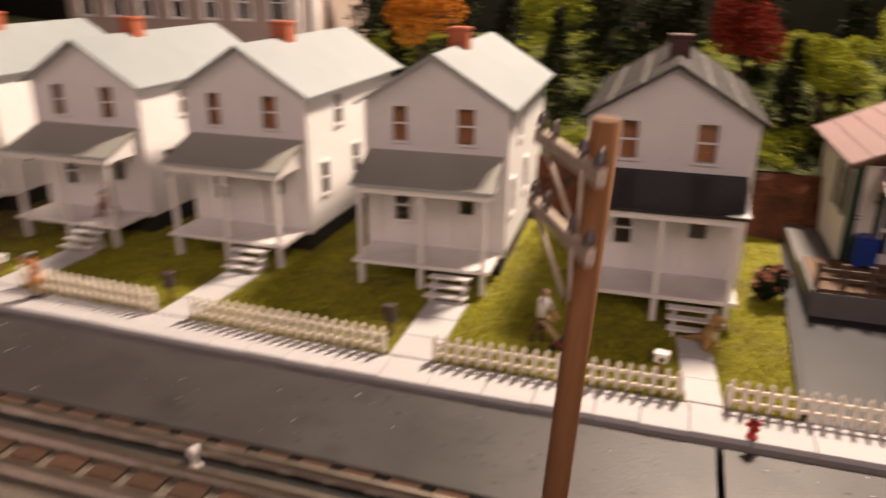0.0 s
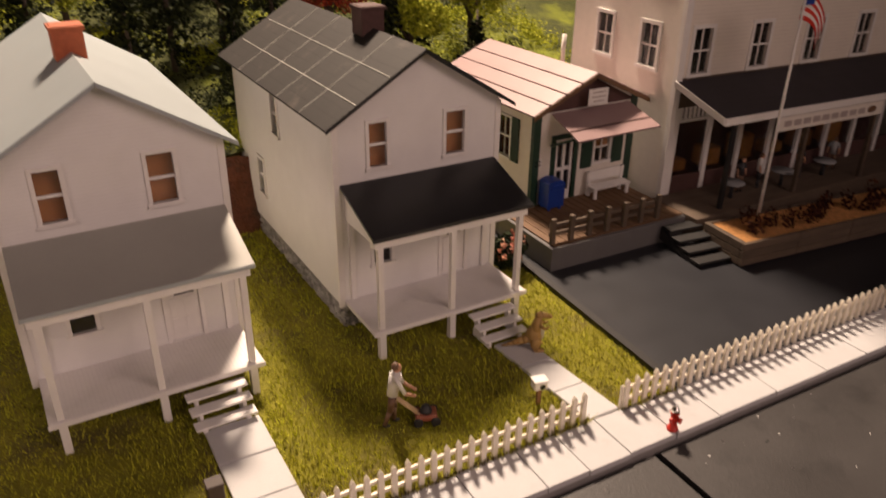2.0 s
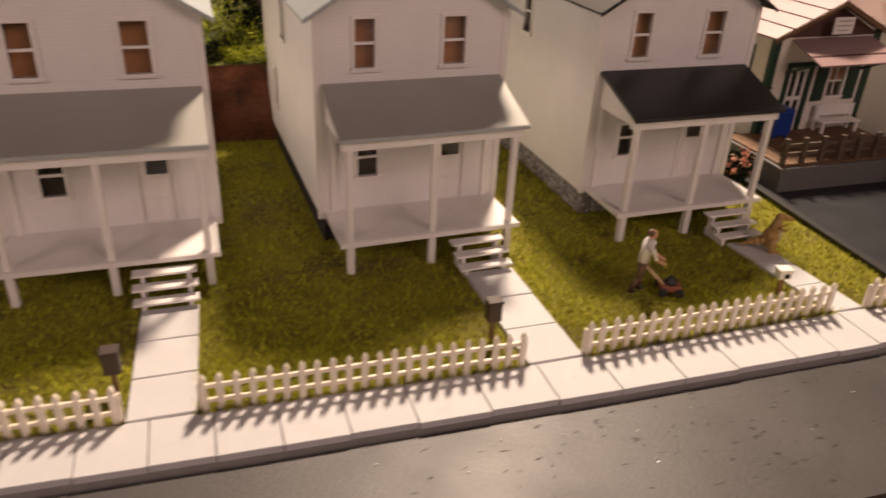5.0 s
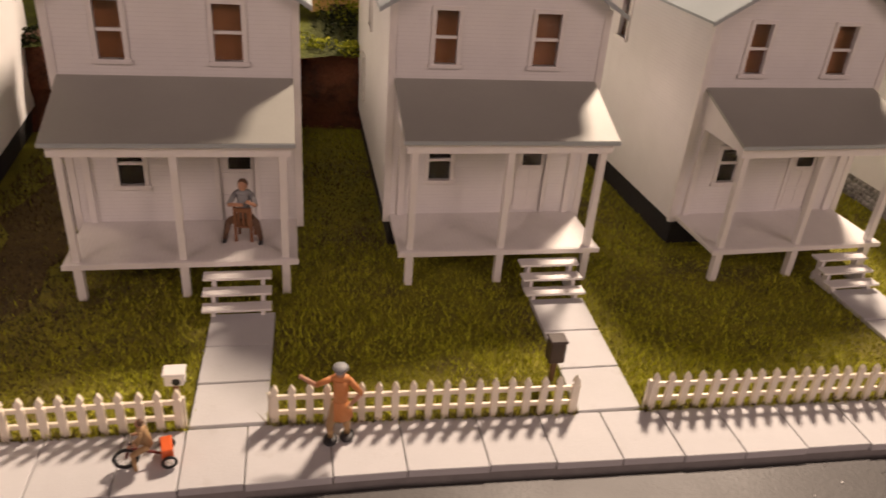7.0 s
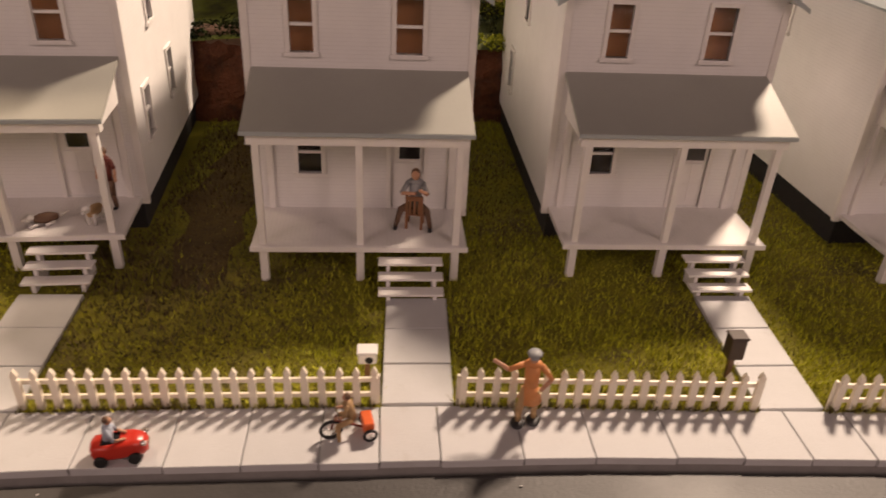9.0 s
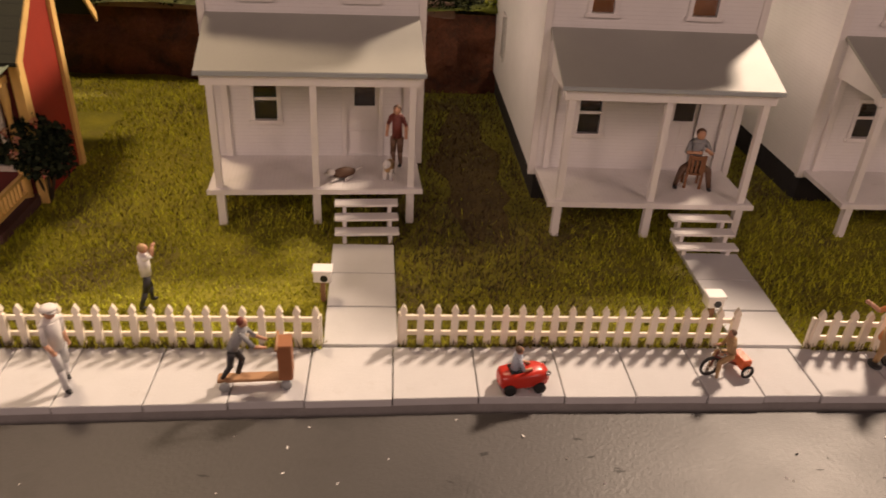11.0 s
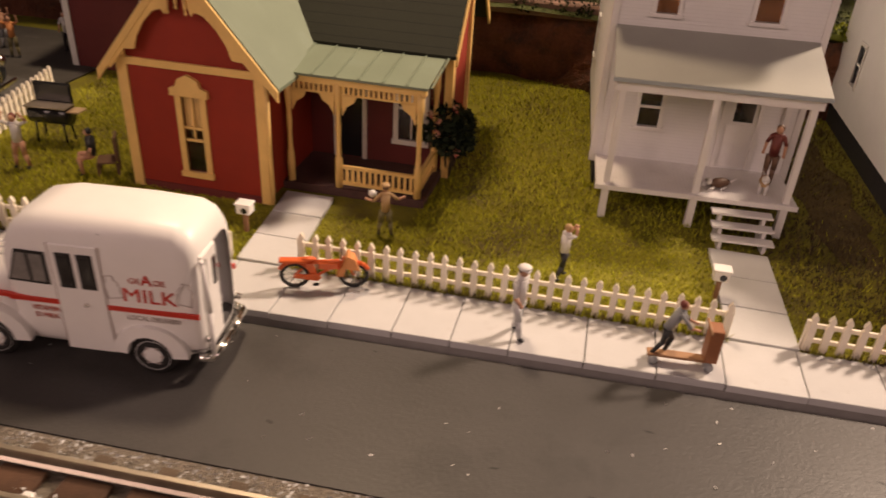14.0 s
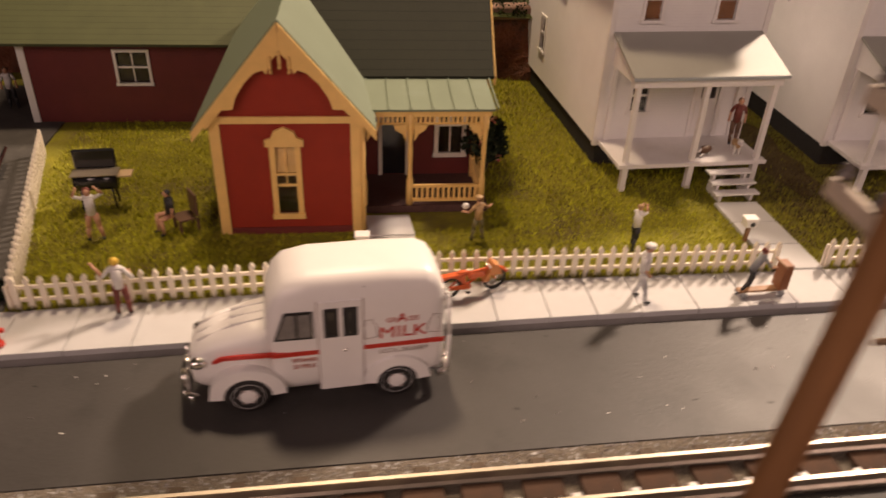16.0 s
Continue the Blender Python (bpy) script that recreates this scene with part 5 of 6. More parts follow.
WHITE = paint("white", (0.72, 0.70, 0.68))
GREY = paint("grey", (0.30, 0.31, 0.32))
BROWN = paint("brown", (0.13, 0.07, 0.04))
DARK = paint("dark", (0.025, 0.025, 0.028))
OLIVE = paint("olive", (0.17, 0.15, 0.07))
TAN = paint("tan", (0.42, 0.27, 0.13))
AMBER = paint("amber", (0.66, 0.27, 0.09))
YELLOW = paint("yellow", (0.75, 0.50, 0.06))
MAROON = paint("maroon", (0.16, 0.035, 0.025))


def figure(name, x, y, z, rz, h, top, bottom, hair, label, feet=((-0.09, 0.0), (0.09, 0.0)), hips=0.5, bend=0.0, arms=None, knees=None, cap=None, skirt=False, shoe=None, skates=False, group="painted figurines"):
    """A small cast figure facing -y. feet, knees and hands are shares of the height h."""
    bm = B()

    def add(i, fn, *args, **kw):
        n = len(bm.faces)
        fn(bm, *args, **kw)
        bm.faces.ensure_lookup_table()
        for f in bm.faces[n:]:
            f.material_index = i

    P = lambda a, b, c: Vector((a * h, b * h, c * h))
    hz = hips
    neck = P(0, -bend, hz + 0.34)
    for k, (fx, fy) in enumerate(feet):
        s = -1 if k == 0 else 1
        hip = P(s * 0.055, 0, hz)
        knee = P(*knees[k]) if knees else (hip + P(fx, fy, 0.03)) / 2 + P(0, -0.02, 0)
        foot = P(fx, fy, 0.04)
        add(2, rod, hip, knee, 0.058 * h, 0.046 * h, 8)
        add(2, rod, knee, foot, 0.044 * h, 0.032 * h, 8)
        add(2, ball, knee, 0.046 * h, sub=1)
        add(4, ball, P(fx, fy - 0.03, 0.025), 0.04 * h, 0.85, 1.6, 0.7, 1)
        if skates:
            add(4, ball, P(fx, fy - 0.02, 0.03), 0.075 * h, 1.1, 1.5, 0.45, 2)
    add(2, ball, P(0, 0, hz), 0.085 * h, 1.0, 0.75, 0.8, 1)
    add(1, rod, P(0, 0, hz), neck, 0.078 * h, 0.088 * h, 10)
    add(1, ball, neck, 0.095 * h, 1.15, 0.75, 0.6, 2)
    if skirt:
        add(1, rod, P(0, 0, hz - 0.16), P(0, 0, hz + 0.06), 0.14 * h, 0.075 * h, 10)
    for k, (elbow, hand) in enumerate(arms or (((-0.15, -bend, hz + 0.2), (-0.16, -bend - 0.03, hz + 0.02)), ((0.15, -bend, hz + 0.2), (0.16, -bend - 0.03, hz + 0.02)))):
        s = -1 if k == 0 else 1
        shd = neck + P(s * 0.10, 0, -0.02)
        add(1, rod, shd, P(*elbow), 0.036 * h, 0.03 * h, 8)
        add(1, ball, shd, 0.04 * h, sub=1)
        add(0, rod, P(*elbow), P(*hand), 0.028 * h, 0.022 * h, 8)
        add(0, ball, P(*hand), 0.03 * h, sub=1)
    head = neck + P(0, -0.02, 0.105)
    add(0, rod, neck, head, 0.035 * h, 0.035 * h, 8)
    add(0, ball, head, 0.066 * h, 0.9, 1.0, 1.12, 2)
    add(3, ball, head + P(0, 0.018, 0.02), 0.067 * h, 0.98, 0.95, 1.0, 2)
    if cap:
        add(5, ball, head + P(0, -0.005, 0.055), 0.078 * h, 1.1, 1.15, 0.5, 2)
        add(5, rod, head + P(0, -0.04, 0.035), head + P(0, -0.045, 0.047), 0.055 * h, 0.055 * h, 10)
    bmesh.ops.recalc_face_normals(bm, faces=bm.faces)
    return solid(name, bm, [SKIN, top, bottom, hair, shoe or DARK, cap or DARK], label, "figurine", group, at=(x, y, z), rz=rz)


# in the garden of the dark-roofed house
figure("figurine", 0.36, 7.10, -0.02, 70, 0.58, WHITE, BROWN, BROWN, "painted figurine in pale shirt bent over a mower", feet=((-0.06, 0.12), (0.06, -0.02)), bend=0.05, arms=(((-0.13, -0.16, 0.60), (-0.06, -0.30, 0.50)), ((0.13, -0.16, 0.60), (0.06, -0.32, 0.52))))
mw = thing("lawn_mower", 0.62, 7.02, -0.02, 70, "small rusty red push mower on the lawn", "lawn mower")
part("deck", box(B(), -0.075, 0.075, -0.09, 0.09, 0.035, 0.085, 0.012), paint("rust", (0.25, 0.07, 0.035)), mw)
part("engine", lathe(B(), [(0.05, 0.085), (0.05, 0.11), (0.035, 0.12), (0.035, 0.14), (0.0, 0.145)], 10), DARK, mw)
for sx in (-1, 1):
    for sy in (-1, 1):
        part("wheel", lathe(B(), [(0.02, -0.012), (0.038, -0.012), (0.038, 0.012), (0.02, 0.012)], 12, (sx * 0.085, sy * 0.07, 0.038), "X"), M["tyre"], mw)
    part("handle_bar", rod(B(), (sx * 0.02, 0.03, 0.05), (sx * 0.02, 0.24, 0.25), 0.011, seg=6), paint("bare_wood", (0.55, 0.40, 0.24)), mw)
part("cross_bar", rod(B(), (-0.045, 0.25, 0.24), (0.045, 0.25, 0.24), 0.009, seg=6), paint("bare_wood", (0.55, 0.40, 0.24)), mw)
bm = B()
ball(bm, (0, 0.01, 0.15), 0.085, 0.85, 0.95, 1.2)
rod(bm, (0, 0.0, 0.18), (0, -0.02, 0.34), 0.062, 0.034, 10)
ball(bm, (0, -0.03, 0.355), 0.042, 0.9, 1.1, 0.95)
rod(bm, (0, -0.04, 0.36), (0, -0.125, 0.345), 0.034, 0.022, 9)
ball(bm, (0, -0.125, 0.345), 0.023, 1, 1.1, 0.9)
for sx in (-1, 1):
    ball(bm, (sx * 0.06, 0.0, 0.09), 0.052, 0.75, 1.0, 1.4)
    rod(bm, (sx * 0.062, 0.0, 0.08), (sx * 0.065, -0.01, 0.015), 0.036, 0.028, 8)
    ball(bm, (sx * 0.066, -0.035, 0.016), 0.033, 0.85, 1.7, 0.55)
    rod(bm, (sx * 0.045, -0.03, 0.27), (sx * 0.06, -0.085, 0.24), 0.017, 0.012, 7)
    rod(bm, (sx * 0.06, -0.085, 0.24), (sx * 0.04, -0.115, 0.265), 0.012, 0.009, 7)
for k in range(5):
    rod(bm, (0, 0.06 + 0.05 * k, 0.11 - 0.019 * k), (0, 0.11 + 0.05 * k, 0.091 - 0.017 * k), 0.05 - 0.009 * k, 0.041 - 0.009 * k, 8)
n = len(bm.faces)
ball(bm, (0, -0.035, 0.17), 0.062, 0.75, 0.85, 1.5)
bm.faces.ensure_lookup_table()
for f in bm.faces[n:]:
    f.material_index = 1
solid("animal_figurine", bm, [paint("ochre", (0.36, 0.22, 0.07)), paint("pale_belly", (0.55, 0.50, 0.36))], "upright ochre animal figurine with pale belly and tail on the path", "figurine", "painted figurines", at=(1.99, 7.44, 0.0), rz=62)


# ---- small street furniture ----
def hydrant(x, y):
    h = thing("fire_hydrant", x, y, 0, 20, "red cast fire hydrant with silver cap on the pavement", "fire hydrant", "red fire hydrants")
    part("barrel", lathe(B(), [(0.046, 0.0), (0.046, 0.022), (0.031, 0.027), (0.031, 0.155), (0.039, 0.16), (0.039, 0.172)], 14), M["red_paint"], h)
    part("bonnet", lathe(B(), [(0.037, 0.172), (0.033, 0.2), (0.018, 0.218), (0.008, 0.222), (0.008, 0.24), (0.0, 0.24)], 14), M["chrome"], h, "silver domed cap")
    for sx in (-1, 1):
        part("outlet", lathe(B(), [(0.02, sx * 0.03), (0.02, sx * 0.06), (0.012, sx * 0.068)][::sx], 10, (0, 0, 0.125), "X"), M["red_paint"], h)
    part("outlet", lathe(B(), [(0.024, -0.062), (0.024, -0.03)], 10, (0, 0, 0.11), "Y"), M["red_paint"], h)


hydrant(2.30, 5.965)
hydrant(-15.0, 5.81)


M["post_box"] = mat("dark_brown_mailbox", (0.05, 0.032, 0.024), 0.6, var=0.2)


def mailbox(x, y, dark=False, rz=0.0):
    c = M["smoke"] if dark else M["trim"]
    m = thing("mailbox", x, y, -0.02, rz, ("dark brown" if dark else "white") + " rural mailbox on a wooden post by the path", "mailbox", "garden mailboxes")
    part("post", box(B(), -0.016, 0.016, -0.016, 0.016, 0, 0.17), BROWN if dark else paint("post", (0.25, 0.13, 0.07)), m)
    if dark:
        part("box", box(B(), -0.054, 0.054, -0.05, 0.05, 0.17, 0.335, 0.008), M["post_box"], m)
        part("lid", box(B(), -0.06, 0.06, -0.056, 0.056, 0.33, 0.35, 0.006), M["post_box"], m)
    else:
        part("box", box(B(), -0.058, 0.058, -0.045, 0.05, 0.165, 0.245, 0.008), c, m)
        part("lid", box(B(), -0.066, 0.066, -0.054, 0.056, 0.243, 0.260, 0.006), c, m)
        part("opening", lathe(B(), [(0.026, -0.0462), (0.026, -0.0445)], 12, (0.012, 0, 0.2), "Y"), M["smoke"], m, "dark round opening")


mailbox(1.55, 6.76, rz=-12)
mailbox(-1.12, 6.75, True)
mailbox(-3.78, 6.78, True)
mailbox(-6.19, 6.77)
mailbox(-8.76, 7.02)
mailbox(-12.37, 6.88)

# pavement figures
figure("figurine", -5.22, 6.35, 0.0, -15, 0.53, AMBER, TAN, BROWN, "figurine in orange coat on black roller skates, pointing", feet=((-0.10, -0.06), (0.07, 0.03)), knees=((-0.10, -0.12, 0.26), (0.06, 0.0, 0.27)), arms=(((-0.26, -0.04, 0.74), (-0.42, -0.05, 0.84)), ((0.22, 0.0, 0.66), (0.12, -0.06, 0.55))), skirt=True, cap=GREY, skates=True)


def hoop(name, parent, at, r, t, material, axis="Y"):
    bm = B()
    n, k = 22, 6
    rings = []
    for i in range(n):
        a = 2 * PI * i / n
        rg = []
        for j in range(k):
            b = 2 * PI * j / k
            q, w = r + t * math.cos(b), t * math.sin(b)
            c = (q * math.cos(a), w, q * math.sin(a)) if axis == "Y" else (w, q * math.cos(a), q * math.sin(a))
            rg.append(bm.verts.new(Vector(at) + Vector(c)))
        rings.append(rg)
    for i in range(n):
        a, b = rings[i], rings[(i + 1) % n]
        for j in range(k):
            bm.faces.new((a[j], a[(j + 1) % k], b[(j + 1) % k], b[j])).smooth = True
    w = part(name, bm, material, parent)
    bm = B()
    for i in range(6):
        a = PI * i / 6
        d = Vector((r * math.cos(a), 0, r * math.sin(a))) if axis == "Y" else Vector((0, r * math.cos(a), r * math.sin(a)))
        rod(bm, Vector(at) - d, Vector(at) + d, 0.0025, seg=4)
    part("spokes", bm, M["chrome"], w)
    return w


tri = thing("tricycle", -6.31, 6.25, 0, 12, "child's tricycle with black tyres and red rear box", "tricycle")
tri.matrix_basis = tri.matrix_basis @ Matrix.Scale(0.8, 4)
hoop("wheel", tri, (-0.10, 0, 0.085), 0.076, 0.013, M["tyre"])
for sy in (-1, 1):
    hoop("wheel", tri, (0.17, sy * 0.095, 0.055), 0.045, 0.011, M["tyre"])
part("frame", rod(rod(B(), (-0.10, 0, 0.085), (-0.06, 0, 0.22), 0.008, seg=6), (-0.07, 0, 0.17), (0.14, 0, 0.06), 0.010, seg=6), MAROON, tri)
part("handle_bar", rod(B(), (-0.05, -0.07, 0.23), (-0.05, 0.07, 0.23), 0.007, seg=6), M["chrome"], tri)
part("box", box(B(), 0.125, 0.205, -0.08, 0.08, 0.06, 0.15, 0.008), M["orange"], tri)
figure("figurine", -6.265, 6.25, -0.025, -90, 0.34, TAN, TAN, BROWN, "child figurine sitting on the tricycle", feet=((-0.12, -0.30), (0.12, -0.22)), knees=((-0.12, -0.22, 0.46), (0.12, -0.24, 0.40)), bend=0.08, arms=(((-0.14, -0.14, 0.62), (-0.14, -0.27, 0.60)), ((0.14, -0.14, 0.62), (0.14, -0.27, 0.60))))

car = thing("pedal_car", -7.545, 6.13, 0, 8, "shiny red toy pedal car on the pavement", "pedal car")
car.matrix_basis = car.matrix_basis @ Matrix.Scale(0.84, 4)
bm = loft(B(), [(-0.17, 0.05, 0.05, 0.13, 3), (-0.15, 0.08, 0.03, 0.15, 3), (-0.05, 0.092, 0.03, 0.155, 4), (0.02, 0.092, 0.03, 0.16, 4), (0.10, 0.085, 0.03, 0.17, 3), (0.16, 0.07, 0.03, 0.15, 3), (0.185, 0.04, 0.05, 0.12, 3)], 18)
part("body", bm, M["red_paint"], car)
part("cockpit", box(B(), -0.10, 0.02, -0.055, 0.055, 0.145, 0.162, 0.008), M["smoke"], car)
part("grille", box(B(), 0.178, 0.192, -0.03, 0.03, 0.06, 0.11, 0.004), M["chrome"], car)
for sx in (-0.105, 0.105):
    for sy in (-1, 1):
        part("wheel", lathe(B(), [(0.02, -0.014), (0.042, -0.014), (0.042, 0.014), (0.02, 0.014)], 14, (sx, sy * 0.088, 0.042), "Y"), M["tyre"], car)
for sy in (-1, 1):
    part("headlight", lathe(B(), [(0.018, 0.15), (0.018, 0.18), (0.0, 0.186)], 10, (0, sy * 0.055, 0.135), "X"), M["chrome"], car)
figure("figurine", -7.595, 6.12, -0.06, 98, 0.34, paint("pale_blue", (0.42, 0.47, 0.56)), GREY, BROWN, "child figurine in pale blue shirt driving the pedal car", feet=((-0.08, -0.25), (0.08, -0.25)), knees=((-0.09, -0.2, 0.46), (0.09, -0.2, 0.46)), bend=0.04, arms=(((-0.14, -0.12, 0.62), (-0.08, -0.27, 0.60)), ((0.14, -0.12, 0.62), (0.08, -0.27, 0.60))))

figure("figurine", -10.11, 6.13, 0.0, 55, 0.52, WHITE, paint("pale_grey", (0.55, 0.55, 0.56)), BROWN, "police figurine in pale uniform and white cap", feet=((-0.07, -0.12), (0.07, 0.10)), cap=WHITE, arms=(((-0.13, -0.04, 0.62), (-0.10, -0.12, 0.52)), ((0.13, 0.06, 0.62), (0.14, 0.02, 0.46))))
sc = thing("crate_scooter", -9.03, 6.13, 0, 4, "home-made wooden scooter with a brown upright crate", "scooter")
part("plank", box(B(), -0.24, 0.16, -0.035, 0.035, 0.05, 0.07, 0.004), paint("raw_pine", (0.36, 0.20, 0.10)), sc)
part("crate", box(B(), 0.10, 0.18, -0.06, 0.06, 0.07, 0.31, 0.005), paint("crate_brown", (0.30, 0.12, 0.05)), sc)
part("handle_bar", rod(B(), (0.10, -0.09, 0.305), (0.10, 0.09, 0.305), 0.009, seg=6), paint("raw_pine", (0.36, 0.20, 0.10)), sc)
for x in (-0.2, 0.14):
    for sy in (-1, 1):
        part("wheel", lathe(B(), [(0.006, -0.012), (0.03, -0.012), (0.03, 0.012), (0.006, 0.012)], 12, (x, sy * 0.042, 0.03), "Y"), GREY, sc)
figure("figurine", -9.18, 6.13, 0.05, 95, 0.40, GREY, DARK, MAROON, "child figurine in grey pushing the crate scooter", feet=((-0.05, 0.16), (0.05, -0.05)), knees=((-0.06, 0.03, 0.26), (0.06, -0.12, 0.28)), bend=0.16, arms=(((-0.13, -0.32, 0.62), (-0.10, -0.46, 0.58)), ((0.13, -0.32, 0.62), (0.10, -0.46, 0.58))))

# bicycle against the fence
bk = thing("bicycle", -11.49, 6.28, 0, 17.5, "orange balloon-tyre bicycle standing by the fence", "bicycle", rx=4)
bk.matrix_basis = bk.matrix_basis @ Matrix.Scale(0.85, 4)
for x in (-0.24, 0.24):
    hoop("wheel", bk, (x, 0, 0.125), 0.108, 0.017, M["tyre"])
    bm = B()
    for k in range(6):
        a, b = PI * (0.15 + 0.7 * k / 6), PI * (0.15 + 0.7 * (k + 1) / 6)
        rod(bm, (x + 0.132 * math.cos(a), 0, 0.125 + 0.132 * math.sin(a)), (x + 0.132 * math.cos(b), 0, 0.125 + 0.132 * math.sin(b)), 0.019, seg=6)
    part("mudguard", bm, M["orange"], bk)
for a, b, r in (((-0.24, 0, 0.125), (-0.06, 0, 0.12), 0.008), ((-0.06, 0, 0.12), (-0.11, 0, 0.27), 0.010), ((-0.06, 0, 0.12), (0.15, 0, 0.26), 0.012), ((-0.10, 0, 0.25), (0.16, 0, 0.27), 0.018), ((0.24, 0, 0.125), (0.15, 0, 0.31), 0.010), ((-0.24, 0, 0.125), (-0.11, 0, 0.25), 0.008)):
    part("frame_tube", rod(B(), a, b, r, seg=8), M["orange"], bk)
part("tank", box(B(), -0.05, 0.12, -0.026, 0.026, 0.19, 0.265, 0.012), M["orange"], bk)
part("chain_guard", cell(B(), [(-0.25, -0.03, 0.115), (-0.05, -0.03, 0.085), (-0.02, -0.03, 0.115), (-0.05, -0.03, 0.155), (-0.24, -0.03, 0.14)], (0, 0.012, 0)), M["orange"], bk)
part("pedal", box(B(), -0.09, -0.045, -0.075, -0.045, 0.065, 0.08, 0.003), M["tyre"], bk)
part("rear_shield", cell(B(), [(-0.15, -0.022, 0.25), (-0.09, -0.022, 0.25), (-0.06, -0.022, 0.12), (-0.11, -0.022, 0.13)], (0, 0.044, 0)), M["orange"], bk)
part("saddle", ball(bm := B(), (-0.12, 0, 0.285), 0.05, 1.3, 0.6, 0.35) and bm, M["orange"], bk)
part("luggage_rack", box(B(), -0.36, -0.13, -0.035, 0.035, 0.258, 0.285, 0.008), M["orange"], bk)
part("handle_bar", rod(rod(B(), (0.14, -0.08, 0.33), (0.14, 0.08, 0.33), 0.008, seg=6), (0.14, 0, 0.30), (0.14, 0, 0.33), 0.009, seg=6), M["chrome"], bk)
part("leg_shield", cell(B(), [(0.10, -0.045, 0.14), (0.19, -0.03, 0.34), (0.21, -0.03, 0.34), (0.16, -0.045, 0.14)], (0, 0.09, 0)), AMBER, bk, "tan front shield")
part("front_bag", cell(B(), [(0.15, -0.05, 0.22), (0.29, -0.05, 0.20), (0.25, -0.05, 0.31), (0.19, -0.05, 0.34)], (0, 0.10, 0)), AMBER, bk, "tan bag over the front wheel")

# boys at play on the lawn
figure("figurine", -11.31, 7.16, -0.02, 200, 0.44, TAN, OLIVE, BROWN, "boy figurine in tan shirt with a ball glove", feet=((-0.12, 0.02), (0.12, -0.02)), arms=(((-0.22, -0.02, 0.72), (-0.34, -0.08, 0.74)), ((0.22, 0.0, 0.70), (0.34, -0.06, 0.72))), cap=TAN)
bm = B()
ball(bm, (0, 0, 0), 0.032)
solid("ball_glove", bm, WHITE, "pale ball glove held by the boy figurine", "glove", at=(-11.43, 7.20, 0.315))
figure("figurine", -9.88, 6.96, -0.02, 120, 0.44, WHITE, DARK, TAN, "boy figurine in white shirt reaching for a catch", feet=((-0.10, 0.16), (0.08, -0.05)), arms=(((-0.12, -0.10, 0.86), (-0.06, -0.14, 1.0)), ((0.14, -0.12, 0.78), (0.06, -0.18, 0.95))))
figure("figurine", -14.20, 6.15, 0.0, 185, 0.50, WHITE, MAROON, YELLOW, "blond figurine in white top looking over the fence", arms=(((-0.20, -0.05, 0.62), (-0.14, -0.12, 0.72)), ((0.22, -0.06, 0.66), (0.36, -0.10, 0.88))))
figure("figurine", -14.73, 7.33, -0.02, 10, 0.50, WHITE, SKIN, MAROON, "girl figurine with both arms raised on the lawn", feet=((-0.12, 0), (0.12, 0)), arms=(((-0.24, -0.02, 0.88), (-0.16, -0.04, 1.04)), ((0.24, -0.02, 0.90), (0.14, -0.04, 1.04))))
figure("figurine", -14.09, 7.44, -0.02, -60, 0.48, DARK, SKIN, DARK, "dark-haired child figurine sitting in a lawn chair", feet=((-0.10, -0.24), (0.10, -0.20)), hips=0.36, knees=((-0.10, -0.22, 0.36), (0.10, -0.22, 0.34)))
ch = thing("lawn_chair", -13.97, 7.48, -0.02, -60, "dark wooden lawn chair on the grass", "chair")
part("seat", box(B(), -0.09, 0.09, -0.09, 0.07, 0.12, 0.14, 0.004), BROWN, ch)
part("backrest", box(B(), -0.09, 0.09, 0.07, 0.095, 0.14, 0.36, 0.004), BROWN, ch)
for x in (-0.08, 0.08):
    for y in (-0.08, 0.08):
        part("leg", box(B(), x - 0.012, x + 0.012, y - 0.012, y + 0.012, 0, 0.12), BROWN, ch)
gr = thing("barbecue_grill", -14.85, 7.95, -0.02, 5, "black barrel barbecue grill with open lid on the lawn", "grill")
part("tub", lathe(B(), [(0.0, -0.19), (0.10, -0.19), (0.10, 0.19), (0.0, 0.19)], 14, (0, 0, 0.28), "X"), M["smoke"], gr)
part("lid", turned(box(B(), -0.19, 0.19, 0.06, 0.10, 0.36, 0.56, 0.015), Matrix()), M["smoke"], gr)
part("grate", box(B(), -0.2, 0.22, -0.12, 0.05, 0.365, 0.38, 0.004), M["steel"], gr)
part("side_shelf", box(B(), 0.2, 0.33, -0.08, 0.06, 0.33, 0.345, 0.003), paint("bare_wood", (0.55, 0.40, 0.24)), gr)
for x in (-0.15, 0.15):
    for y in (-0.07, 0.07):
        part("leg", rod(B(), (x, y, 0), (x * 0.9, y * 0.8, 0.25), 0.011, seg=6), M["smoke"], gr)

# porch figures
hx, hy = HOUSES[3]
pc = thing("porch_chair", hx + 0.43, hy - 0.32, 0.292, 170, "small brown slat-back wooden chair on the porch", "chair")
part("seat", box(B(), -0.07, 0.07, -0.07, 0.07, 0.12, 0.135, 0.003), paint("chair_brown", (0.22, 0.10, 0.045)), pc)
for x in (-0.06, 0.06):
    for y in (-0.06, 0.06):
        part("leg", box(B(), x - 0.01, x + 0.01, y - 0.01, y + 0.01, 0, 0.12), paint("chair_brown", (0.22, 0.10, 0.045)), pc)
    part("stile", box(B(), x - 0.01, x + 0.01, 0.05, 0.07, 0.135, 0.29), paint("chair_brown", (0.22, 0.10, 0.045)), pc)
for k in range(3):
    part("slat", box(B(), -0.05 + 0.036 * k, -0.03 + 0.036 * k, 0.053, 0.067, 0.14, 0.25), paint("chair_brown", (0.22, 0.10, 0.045)), pc)
